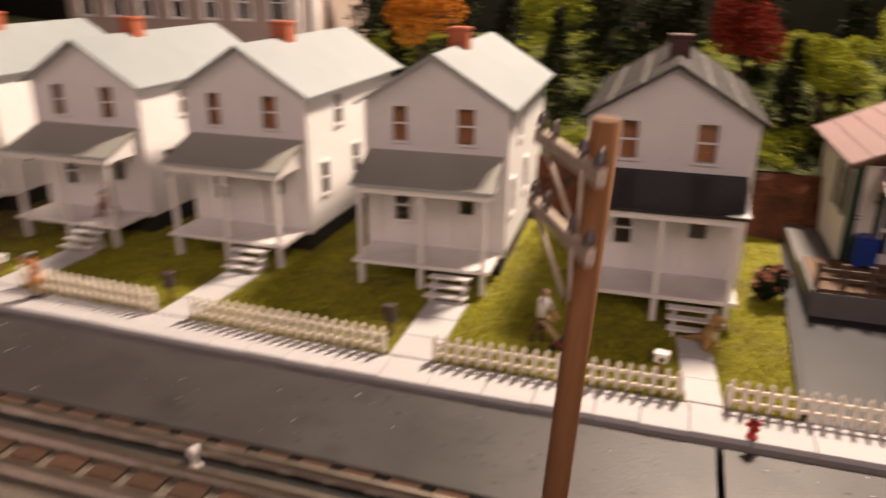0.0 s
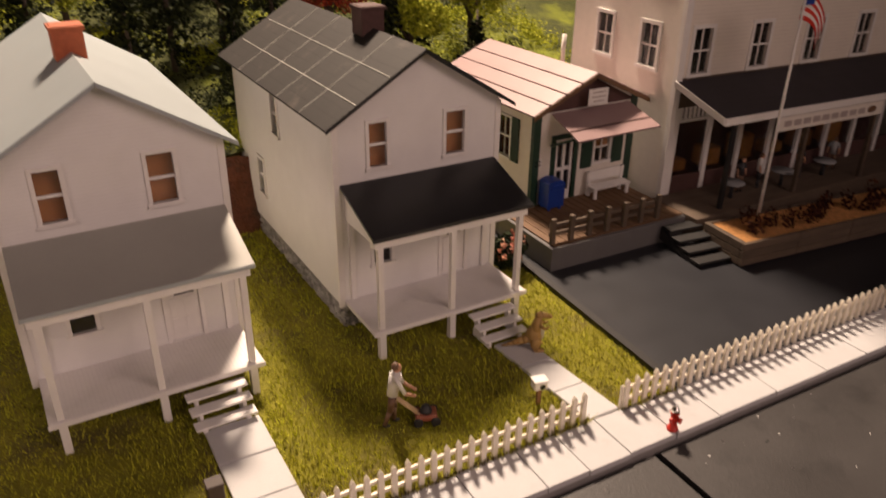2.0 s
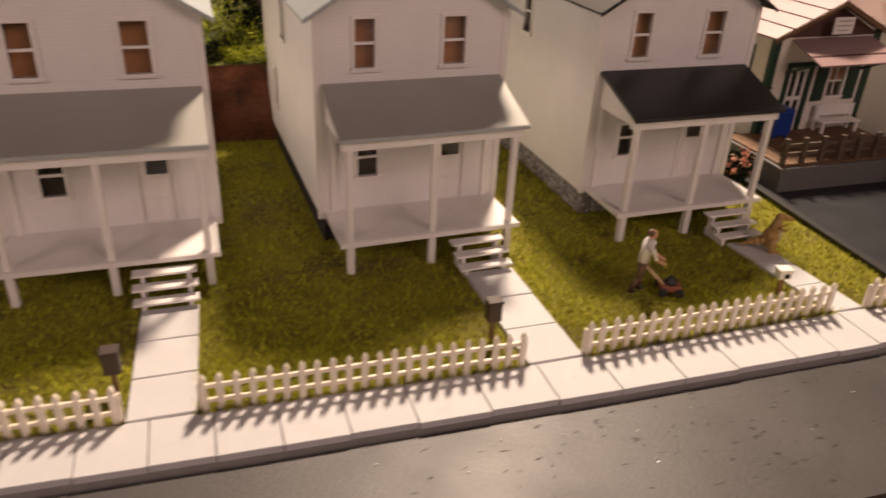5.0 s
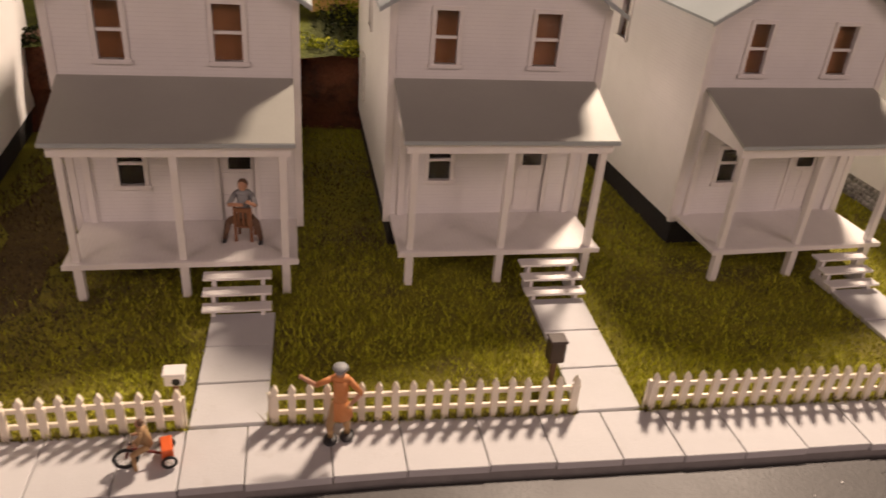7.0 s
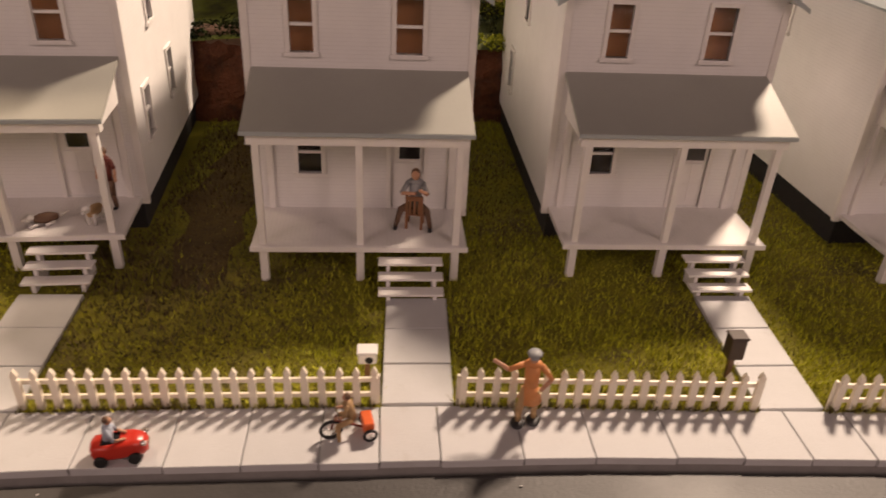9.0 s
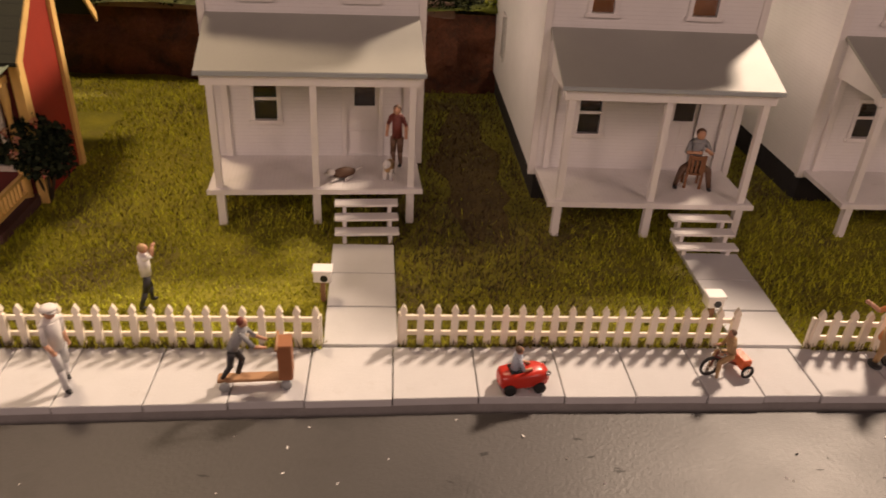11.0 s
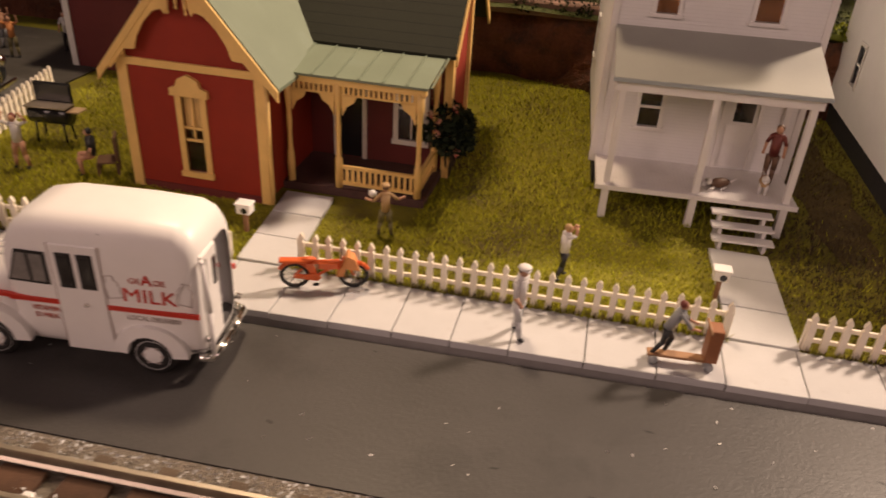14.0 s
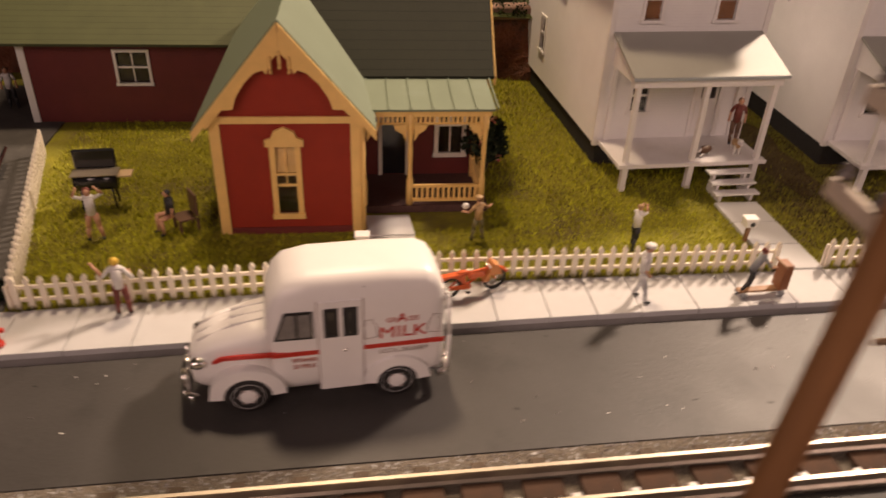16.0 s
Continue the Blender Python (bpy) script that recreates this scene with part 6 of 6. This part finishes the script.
part("top_rail", box(B(), -0.06, 0.06, 0.05, 0.07, 0.25, 0.285, 0.003), paint("chair_brown", (0.22, 0.10, 0.045)), pc)
figure("figurine", hx + 0.43, hy - 0.31, 0.292, -8, 0.60, GREY, BROWN, BROWN, "seated figurine in grey shirt resting arms on a chair back", hips=0.30, feet=((-0.24, -0.14), (0.22, -0.14)), knees=((-0.18, -0.12, 0.28), (0.17, -0.12, 0.28)), arms=(((-0.17, -0.12, 0.52), (0.0, -0.16, 0.54)), ((0.17, -0.12, 0.52), (0.08, -0.15, 0.58))))
hx, hy = HOUSES[4]
figure("figurine", hx + 0.66, hy - 0.20, 0.292, -20, 0.52, MAROON, BROWN, BROWN, "figurine in dark red coat standing on the porch", feet=((-0.05, -0.02), (0.06, 0.02)))


def dog(x, y, z, rz, label, lying=False, a=TAN, b=WHITE):
    bm = B()
    k = 0.05 if lying else 0.10
    ball(bm, (0, 0, k), 0.05, 2.0, 0.9, 0.9)
    n = len(bm.faces)
    ball(bm, (-0.11, 0, k + (0.02 if lying else 0.06)), 0.034)
    ball(bm, (-0.145, 0, k + (0.01 if lying else 0.05)), 0.02, 1.4, 0.9, 0.8)
    for sx in (-1, 1):
        for sy in (-1, 1):
            if lying:
                rod(bm, (sx * 0.06, sy * 0.03, 0.02), (sx * 0.06 - 0.07, sy * 0.06, 0.015), 0.014, 0.011, 6)
            else:
                rod(bm, (sx * 0.06, sy * 0.025, k), (sx * 0.06, sy * 0.025, 0.0), 0.018, 0.013, 6)
    rod(bm, (0.09, 0, k), (0.17, 0.02, k + 0.02), 0.013, 0.006, 6)
    bm.faces.ensure_lookup_table()
    for f in bm.faces[n:]:
        f.material_index = 1
    solid("animal_figurine", bm, [a, b], label, "figurine", "painted figurines", at=(x, y, z), rz=rz)


dog(hx + 0.60, hy - 0.42, 0.292, 80, "small tan animal figurine beside the standing figure", False, TAN, WHITE)
dog(hx + 0.24, hy - 0.46, 0.292, 25, "brown and white animal figurine lying on the porch", True, BROWN, WHITE)

# ---- lane with a parked car ----
bm = cell(B(), [(-30, 5.62, -0.42), (-15.13, 6.235, -0.42), (-15.84, 9.18, -0.42), (-15.84, 11.3, -0.42), (-30, 11.3, -0.42)], (0, 0, 0.41))
structure("lane", bm, M["lane"], "worn dark asphalt lane beside the cottage lawn")
auto = thing("car", -16.87, 8.38, -0.01, 12, "glossy black vintage sedan with chrome grille, parked in the lane", "car")
bm = loft(B(), [(-0.98, 0.2, 0.22, 0.36, 3), (-0.94, 0.33, 0.14, 0.46, 4), (-0.6, 0.38, 0.12, 0.5, 5), (0.2, 0.385, 0.12, 0.5, 5), (0.72, 0.37, 0.12, 0.5, 4), (0.84, 0.34, 0.14, 0.46, 4), (0.88, 0.28, 0.2, 0.38, 4)], 28)
part("body", bm, M["navy_car"], auto)
bm = loft(B(), [(-0.72, 0.2, 0.42, 0.5, 4), (-0.6, 0.29, 0.42, 0.68, 4), (-0.42, 0.31, 0.42, 0.76, 5), (-0.05, 0.31, 0.42, 0.77, 5), (0.08, 0.30, 0.42, 0.72, 5), (0.24, 0.28, 0.42, 0.5, 4)], 24)
part("cabin", bm, M["navy_car"], auto)
part("windscreen", cell(B(), [(0.085, -0.26, 0.71), (0.085, 0.26, 0.71), (0.235, 0.255, 0.53), (0.235, -0.255, 0.53)], (0.008, 0, 0.008)), M["chrome"], auto)
for sy in (-1, 1):
    for a, b in ((-0.55, -0.27), (-0.23, 0.06)):
        part("side_window", box(B(), a, b, min(sy * 0.30, sy * 0.318), max(sy * 0.30, sy * 0.318), 0.54, 0.70, 0.006), M["smoke"], auto)
    for x in (-0.58, 0.55):
        wheel(auto, x, sy * 0.33, 0.15, 0.05, sy, M["chrome"])
    part("headlight", lathe(B(), [(0.07, 0.80), (0.07, 0.885), (0.05, 0.9), (0.0, 0.905)], 14, (0, sy * 0.25, 0.40), "X"), M["chrome"], auto)
for k in range(9):
    part("grille_bar", box(B(), 0.875, 0.9, -0.16 + 0.036 * k, -0.145 + 0.036 * k, 0.2, 0.38), M["chrome"], auto)
part("bumper", box(B(), 0.90, 0.94, -0.37, 0.37, 0.13, 0.19, 0.015), M["chrome"], auto)
part("mirror", ball(bm := B(), (0.15, -0.36, 0.56), 0.035) and bm, M["chrome"], auto)
for x, y, t, b, lab in ((-17.35, 10.35, SKIN, GREY, "figurine with raised arms on the shaded lane"), (-16.98, 10.05, AMBER, OLIVE, "figurine in tan shirt with raised arms on the lane"), (-16.55, 10.5, WHITE, DARK, "figurine in white top standing on the shaded lane"), (-17.75, 9.9, AMBER, BROWN, "figurine in orange shirt bending on the lane")):
    figure("figurine", x, y, -0.01, 20, 0.50, t, b, BROWN, lab, arms=(((-0.2, -0.02, 0.88), (-0.2, -0.04, 1.02)), ((0.2, -0.02, 0.88), (0.2, -0.04, 1.02))) if b != DARK else None)

# shoppers and goods on the store deck, all in shade
for k, (x, t, b) in enumerate(((6.2, DARK, BROWN), (6.55, WHITE, DARK), (7.35, DARK, DARK), (8.05, GREY, BROWN))):
    figure("figurine", x, 8.84, 0.292, 40 * k, 0.46, t, b, BROWN, "dark figurine standing on the shaded store deck")
for x in (5.95, 6.9, 7.75):
    tb = thing("table", x, 8.74, 0.292, 0, "small round dark table with pale cloth on the deck", "table", "deck tables")
    part("tabletop", lathe(B(), [(0.0, 0.2), (0.15, 0.2), (0.15, 0.215), (0.0, 0.215)], 16), GREY, tb)
    part("pedestal", rod(B(), (0, 0, 0), (0, 0, 0.2), 0.03, 0.018, 8), DARK, tb)


# ---- scenery: bank, hillside, trees ----
rng = np.random.default_rng(7)


def stuff_mesh(name, verts, faces, material):
    me = bpy.data.meshes.new(name)
    me.from_pydata((np.asarray(verts) * DM).tolist(), [], faces)
    me.materials.append(material)
    me.update()
    return me


def tri_cloud(name, centres, size, material, flat=0.0):
    """Loose leaves: one small bent quad at each centre."""
    c = np.asarray(centres)
    n = len(c)
    a = rng.normal(size=(n, 3))
    a[:, 2] *= 1 - flat
    a /= np.linalg.norm(a, axis=1)[:, None]
    b = rng.normal(size=(n, 3))
    b -= (b * a).sum(1)[:, None] * a
    b /= np.linalg.norm(b, axis=1)[:, None]
    s = size * rng.uniform(0.6, 1.4, (n, 1))
    v = np.stack([c - a * s, c + b * s * 0.6, c + a * s, c - b * s * 0.6], 1).reshape(-1, 3)
    f = (np.arange(n)[:, None] * 4 + np.arange(4)).tolist()
    return stuff_mesh(name, v, f, material)


def clump(at, r, n, sq=(1, 1, 1)):
    """Points near the skin of a lumpy clump."""
    d = rng.normal(size=(n, 3))
    d /= np.linalg.norm(d, axis=1)[:, None]
    q = r * rng.uniform(0.55, 1.05, (n, 1)) ** 0.6
    return np.asarray(at) + d * q * np.asarray(sq)


def ground_z(x, y):
    t = min(1.0, max(0.0, (y - 11.55) / 4.5))
    return 0.84 + 1.15 * t + 0.16 * noise.noise((x * 0.6, y * 0.6, 3.1))


# brown bank
BANK_LINE = ((-22, 11.85), (-11, 11.82), (-9.6, 11.38), (-7.7, 11.45), (-5.5, 11.62), (-3, 11.45), (0, 11.2), (9, 11.15))
bank_y = lambda x: along(BANK_LINE, x)


xs = np.arange(-22, 9.01, 0.13)
rows = 11
verts, faces = [], []
for i, x in enumerate(xs):
    for j in range(rows):
        t = j / (rows - 1)
        lump = noise.fractal((x * 2.2, t * 1.8, 0.3), 1.0, 2.0, 4) * 0.16
        verts.append((x, bank_y(x) + 0.22 * t + lump * (0.4 + 0.6 * math.sin(PI * t)), -0.06 + 0.93 * t + 0.05 * noise.noise((x * 1.7, t * 3, 9.0))))
for i in range(len(xs) - 1):
    for j in range(rows - 1):
        a = i * rows + j
        faces.append((a, a + rows, a + rows + 1, a + 1))
bank = new("bank", stuff_mesh("bank", verts, faces, M["rock"]))
tagged(bank, "rough reddish-brown earth bank behind the gardens", "", "", "structure")
# hillside behind
gx, gy = np.arange(-24, 14.1, 0.5), np.arange(11.55, 20.1, 0.45)
verts = [(x, y, ground_z(x, y)) for x in gx for y in gy]
k = len(gy)
faces = [(i * k + j, (i + 1) * k + j, (i + 1) * k + j + 1, i * k + j + 1) for i in range(len(gx) - 1) for j in range(k - 1)]
tagged(new("hillside", stuff_mesh("hillside", verts, faces, M["bank_top"])), "dark wooded model hillside behind the houses", "", "", "structure")
# near-black board added to hide the room wall and keep the background dark
structure("backdrop", box(B(), -30, 20, 20.2, 20.4, -0.4, 9), M["dark_board"], "dark board added to close the view behind the hillside")

# hedge tufts along the top of the bank and on the slope
lime, dark = [], []
for i in range(420):
    x, y = rng.uniform(-20, 6.5), 11.62 + abs(rng.normal()) * 0.22
    (lime if x > -7.2 and noise.noise((x * 1.1, 0, 5.0)) > -0.1 else dark).append(clump((x, y, ground_z(x, y) + 0.03), rng.uniform(0.07, 0.16), 110, (1.2, 1, 0.75)))
for i in range(900):
    x, y = rng.uniform(-5, 6.5), rng.uniform(11.9, 17.5)
    (lime if noise.noise((x * 0.55, y * 0.8, 2.0)) > 0.02 else dark).append(clump((x, y, ground_z(x, y) + 0.06), rng.uniform(0.12, 0.32), 130, (1.1, 1, 0.8)))
for name, pts, m, lab in (("lime_undergrowth", lime, "leaf_lime", "bright lime green scenic turf and shrubs on the hillside"), ("dark_undergrowth", dark, "leaf_dark", "dark green scenic undergrowth on the hillside")):
    tagged(new(name, tri_cloud(name, np.concatenate(pts), 0.020, M[m])), lab, "undergrowth", "", "stuff")


def broadleaf(x, y, z, h, r, leaf, label):
    t = thing("tree", x, y, z, rng.uniform(0, 360), label, "tree", "model trees on the hillside")
    bm = B()
    rod(bm, (0, 0, -0.1), (0.02, 0, h * 0.55), 0.06, 0.035, 8)
    tips = []
    for k in range(8):
        a, q = 2 * PI * k / 8 + rng.uniform(-0.3, 0.3), rng.uniform(0.45, 0.85)
        tip = Vector((r * q * math.cos(a), r * q * math.sin(a), h * rng.uniform(0.55, 0.95)))
        rod(bm, (0.01, 0, h * rng.uniform(0.3, 0.5)), tip, 0.025, 0.008, 6)
        tips.append(tip)
    part("trunk", bm, M["trunk"], t)
    pts = [clump(tuple(p), r * rng.uniform(0.35, 0.55), 620) for p in tips]
    pts += [clump((rng.uniform(-0.5, 0.5) * r, rng.uniform(-0.5, 0.5) * r, h * rng.uniform(0.6, 1.0)), r * rng.uniform(0.3, 0.5), 480) for _ in range(7)]
    crown = new("crown", tri_cloud("crown", np.concatenate(pts), 0.026, M[leaf]))
    crown.parent = t


def conifer(x, y, z, h, label="dark green model conifer with drooping boughs"):
    t = thing("tree", x, y, z, rng.uniform(0, 360), label, "tree", "model trees on the hillside")
    part("trunk", rod(B(), (0, 0, -0.1), (0, 0, h), 0.05, 0.012, 7), M["trunk"], t)
    pts = []
    for k in range(int(h * 9)):
        u = k / (h * 9)
        zz, rr = h * (0.12 + 0.88 * u), 0.34 * h * (1 - u) ** 0.8 * rng.uniform(0.75, 1.1) * 0.75
        for _ in range(7):
            a = rng.uniform(0, 2 * PI)
            s = np.linspace(0.15, 1, 16)[:, None]
            line = np.hstack([rr * s * math.cos(a), rr * s * math.sin(a), zz - 0.16 * s * rr])
            pts.append(line + rng.normal(scale=0.025, size=line.shape))
    crown = new("crown", tri_cloud("crown", np.concatenate(pts), 0.04, M["leaf_dark"]))
    crown.parent = t


for x, y, h in ((-3.6, 13.4, 1.9), (-2.2, 12.4, 1.7), (-1.5, 13.6, 2.1), (-0.5, 12.6, 1.9), (0.2, 13.8, 2.2), (0.75, 12.5, 1.6), (1.5, 13.3, 2.0), (3.0, 12.7, 1.5), (3.9, 13.8, 2.0), (-4.6, 14.6, 2.3), (2.7, 15.2, 2.4), (-0.2, 15.4, 2.5), (4.3, 12.4, 1.2), (-3.0, 15.6, 2.5), (1.0, 16.2, 2.6)):
    conifer(x, y, ground_z(x, y), h)
broadleaf(-2.95, 13.0, ground_z(-2.95, 13) + 0.3, 1.75, 0.62, "leaf_orange", "bright orange autumn model tree on the hillside")
broadleaf(2.3, 13.2, ground_z(2.3, 13.2) + 0.2, 1.7, 0.62, "leaf_red", "deep red autumn model tree on the hillside")
for x, y, h, r in ((3.5, 13.0, 1.4, 0.55), (1.05, 14.4, 1.5, 0.6), (-1.0, 14.8, 1.5, 0.6), (4.8, 13.4, 1.6, 0.6), (-4.0, 12.6, 1.1, 0.45)):
    broadleaf(x, y, ground_z(x, y), h, r, "leaf_lime" if x != 1.05 else "leaf_dark", "lime green leafy model tree on the hillside" if x != 1.05 else "dark green leafy model tree on the hillside")

# town hall behind the houses, only its lower walls show
hall = thing("brick_hall", -8.2, 13.8, 0.84, label="large pinkish-grey hall with tall windows behind the houses", category="building")
hw = [(-2.6 + 0.75 * k, -2.28 + 0.75 * k, z, z + 0.62) for k in range(7) for z in (0.5, 1.72)]
M["hall_wall"] = mat("hall_render", (0.40, 0.32, 0.28), 0.75, var=0.12, scale=30, rel=0.3)
part("wall", wall_cells(B(), -2.9, 2.9, -0.1, lambda x: 3.4, 0, 0.05, hw), M["hall_wall"], hall)
for a, b, c, d in hw:
    window(hall, a, b, c, d, 0.0, bars=(0.5,), frame_w=0.05)
part("side_wall", box(B(), 2.85, 2.9, 0.05, 2.5, -0.1, 3.4), M["hall_wall"], hall)
# dark sheet behind the hall windows instead of shaded rooms
part("interior", box(B(), -2.8, 2.8, 0.6, 0.65, -0.1, 3.3), M["dark_board"], hall)
for x in (2.62, 2.98):
    part("column", rod(B(), (x, -0.3, -0.1), (x, -0.3, 3.3), 0.12, 0.1, 14), M["trim"], hall)
part("entablature", box(B(), 2.4, 3.2, -0.45, -0.005, 3.3, 3.6), M["trim"], hall)
shed = thing("garden_shed", -4.9, 12.7, 0.86, 8, "small tan shed with a rusty roof on the bank", "shed")
part("wall", box(B(), -0.32, 0.32, 0, 0.5, -0.1, 0.5), M["cream"], shed)
part("roof", cell(B(), [(-0.4, -0.08, 0.48), (0.4, -0.08, 0.48), (0.0, -0.08, 0.8)], (0, 0.66, 0)), M["brick_red"], shed)
part("doorway", box(B(), -0.08, 0.12, -0.012, -0.001, -0.05, 0.34), M["brick_dark"], shed)
structure("retaining_ledge", box(B(), -12.6, -7.6, 11.66, 11.95, 0.80, 0.98, 0.02), M["ledge"], "pale stone ledge along the top of the bank, coloured brown for its shade")


# ---- shrubs and plants ----
def shrub(x, y, z, r, h, label, bloom=0, leaf="leaf_bush"):
    s = thing("shrub", x, y, z, 0, label, "shrub")
    bm = B()
    for k in range(7):
        a = 2 * PI * k / 7
        rod(bm, (0, 0, -0.02), (0.6 * r * math.cos(a), 0.6 * r * math.sin(a), h * 0.7), 0.014, 0.006, 5)
    part("stems", bm, M["trunk"], s)
    pts = [clump((rng.uniform(-0.45, 0.45) * r, rng.uniform(-0.45, 0.45) * r, h * rng.uniform(0.25, 0.8)), r * rng.uniform(0.4, 0.6), 280, (1, 1, 0.9)) for _ in range(16)]
    crown = new("leaves", tri_cloud("leaves", np.concatenate(pts), 0.024, M[leaf]))
    crown.parent = s
    if bloom:
        pts = [clump((rng.uniform(-0.8, 0.8) * r, rng.uniform(-0.95, 0.2) * r, h * rng.uniform(0.45, 1.05)), 0.035, 14) for _ in range(bloom)]
        fl = new("blossom", tri_cloud("blossom", np.concatenate(pts), 0.018, M["leaf_bloom"]))
        fl.parent = s


shrub(-11.08, 8.42, -0.02, 0.28, 0.74, "dark rose shrub with coral red blooms by the cottage", 7)
shrub(2.64, 8.93, -0.02, 0.24, 0.42, "dark green shrub topped with cream and pink flowers", 26)
shrub(-15.23, 6.42, 0.0, 0.10, 0.16, "small dark weed clump at the fence corner")
for k in range(18):
    x, y = 5.35 + 0.2 * k + rng.uniform(-0.08, 0.08), 7.99 - 0.0175 * k + rng.uniform(-0.16, 0.16)
    p = new("withered_plant", tri_cloud("withered_plant", np.concatenate([clump((x + rng.uniform(-0.05, 0.05), y + rng.uniform(-0.05, 0.05), 0.30 + 0.06 * j), 0.075, 30, (1, 1, 1.3)) for j in range(3)]), 0.026, M["leaf_withered"]))
    tagged(p, "withered dark red plant in the straw planter", "plant", "planter plants")

# ---- static grass ----
n = 230000
gx, depth = rng.uniform(-15.6, 2.9, n), 5.2 * rng.uniform(0, 1, n) ** 1.35
depth[:6000] = -0.035 + 0.04 * rng.uniform(0, 1, 6000) ** 0.5
gy = np.interp(gx, [p[0] for p in INNER_LINE], [p[1] for p in INNER_LINE]) + depth
gap_thinning = 0.5 * np.clip(1.3 - ((gx + 7.58) / 0.36) ** 2 - ((gy - 9.35) / 1.6) ** 2, 0, 1)
keep = (rng.uniform(0, 1, n) > gap_thinning) & (gx > -15.10 - 0.245 * (gy - 6.26)) & (gx < 2.72 + 0.048 * (gy - 6.42)) & ((depth > 0.002) | (np.arange(n) < 6000))
for cx, cy in HOUSES:
    keep &= ~((abs(gx - cx) < 0.84) & (gy > cy + 0.02) & (gy < cy + 3.1))
for x0, x1, y1, lean in PATHS:
    off = gx - lean * (gy - 6.45) / (y1 - 6.45)
    keep &= ~((off > x0 - 0.005) & (off < x1 + 0.005) & (gy < y1))
keep &= ~((gx > -13.59) & (gx < -11.14) & (gy > 7.38) & (gy < 10.5)) & ~((gx > -16.2) & (gx < -13.6) & (gy > 10.05))
gx, gy, edge = gx[keep], gy[keep], (depth < 0.002)[keep]
n = len(gx)
patch = np.array([noise.noise((a * 1.3, b * 1.3, 0.7)) for a, b in zip(gx, gy)])
hgt = 0.031 * rng.uniform(0.4, 1.5, n) * (1 + 0.8 * patch)
ang, lean = rng.uniform(0, 2 * PI, n), rng.uniform(0.2, 1.3, n)
dx, dy = np.cos(ang), np.sin(ang)
hgt = np.where(edge, hgt * 1.5, hgt)
base = np.stack([gx, gy, np.where(edge, -0.003, -0.032)], 1)
side = np.stack([-dy, dx, 0 * dx], 1) * 0.0052
tip = base + np.stack([dx * hgt * lean, dy * hgt * lean, hgt + 0.006], 1)
tri = np.stack([base - side, base + side, tip], 1)
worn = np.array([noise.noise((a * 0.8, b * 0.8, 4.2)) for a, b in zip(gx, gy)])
# brown bare grass in two house gaps, with the gaps' shade mixed into it
gap_shade = 2.4 * np.exp(-((gx + 7.6) / 0.75) ** 2 - ((gy - 9.3) / 1.9) ** 2) + 0.8 * np.exp(-((gx + 5.0) / 0.4) ** 2 - ((gy - 9.6) / 1.2) ** 2)
dry = rng.uniform(0, 1, n) < np.where(edge, 0.6, 0) + np.clip(0.03 + 1.1 * gap_shade + 0.3 * worn, 0, 0.95)
for name, pick, m, lab in (("lawn_grass", ~dry, "grass", "short olive and yellow-green static grass fibres on the lawns"), ("dry_grass", dry, "dry_grass", "brown static grass fibres, worn and also darkening the shaded house gaps")):
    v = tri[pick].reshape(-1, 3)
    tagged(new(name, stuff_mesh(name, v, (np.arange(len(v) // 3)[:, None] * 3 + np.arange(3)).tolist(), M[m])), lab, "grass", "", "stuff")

# crumbs on the road
pts = np.stack([np.concatenate([rng.normal(-0.6, 0.9, 90), rng.uniform(-15, 4, 60)]), rng.uniform(4.85, 5.9, 150), np.full(150, -0.0775)], 1)
flat = tri_cloud("road_scuffs", pts * [0.4, 1, 1], 0.013, M["black"], 0.97)
for v in flat.vertices:
    v.co.x *= 2.5
    v.co.z = -0.0785 * DM + (v.co.z + 0.0775 * DM) * 0.05
tagged(new("road_scuffs", flat), "dark scuffs and flakes on the road boards", "litter", "", "stuff")
pts = np.stack([rng.uniform(-15.5, 4, 130), rng.uniform(4.85, 5.93, 130), np.full(130, -0.074)], 1)
tagged(new("road_crumbs", tri_cloud("road_crumbs", pts, 0.010, M["trim"], 0.9)), "pale specks of scenic litter lying on the road", "litter", "", "stuff")
grit = np.concatenate([np.stack([rng.uniform(-15.5, -6.1, 900), -rng.uniform(0.36, 0.46, 900), rng.uniform(-0.13, -0.09, 900)], 1), np.stack([np.concatenate([rng.uniform(-15.5, -6.1, 1500), rng.uniform(1, 4.5, 600)]), -rng.uniform(0.012, 0.15, 2100), np.full(2100, -0.083)], 1)])
grit[:, 1] += [near(x) for x in grit[:, 0]]
tagged(new("ballast_grit", tri_cloud("ballast_grit", grit, 0.013, M["slab"])), "pale loose ballast grit between sleepers and on the shoulder", "gravel", "", "stuff")
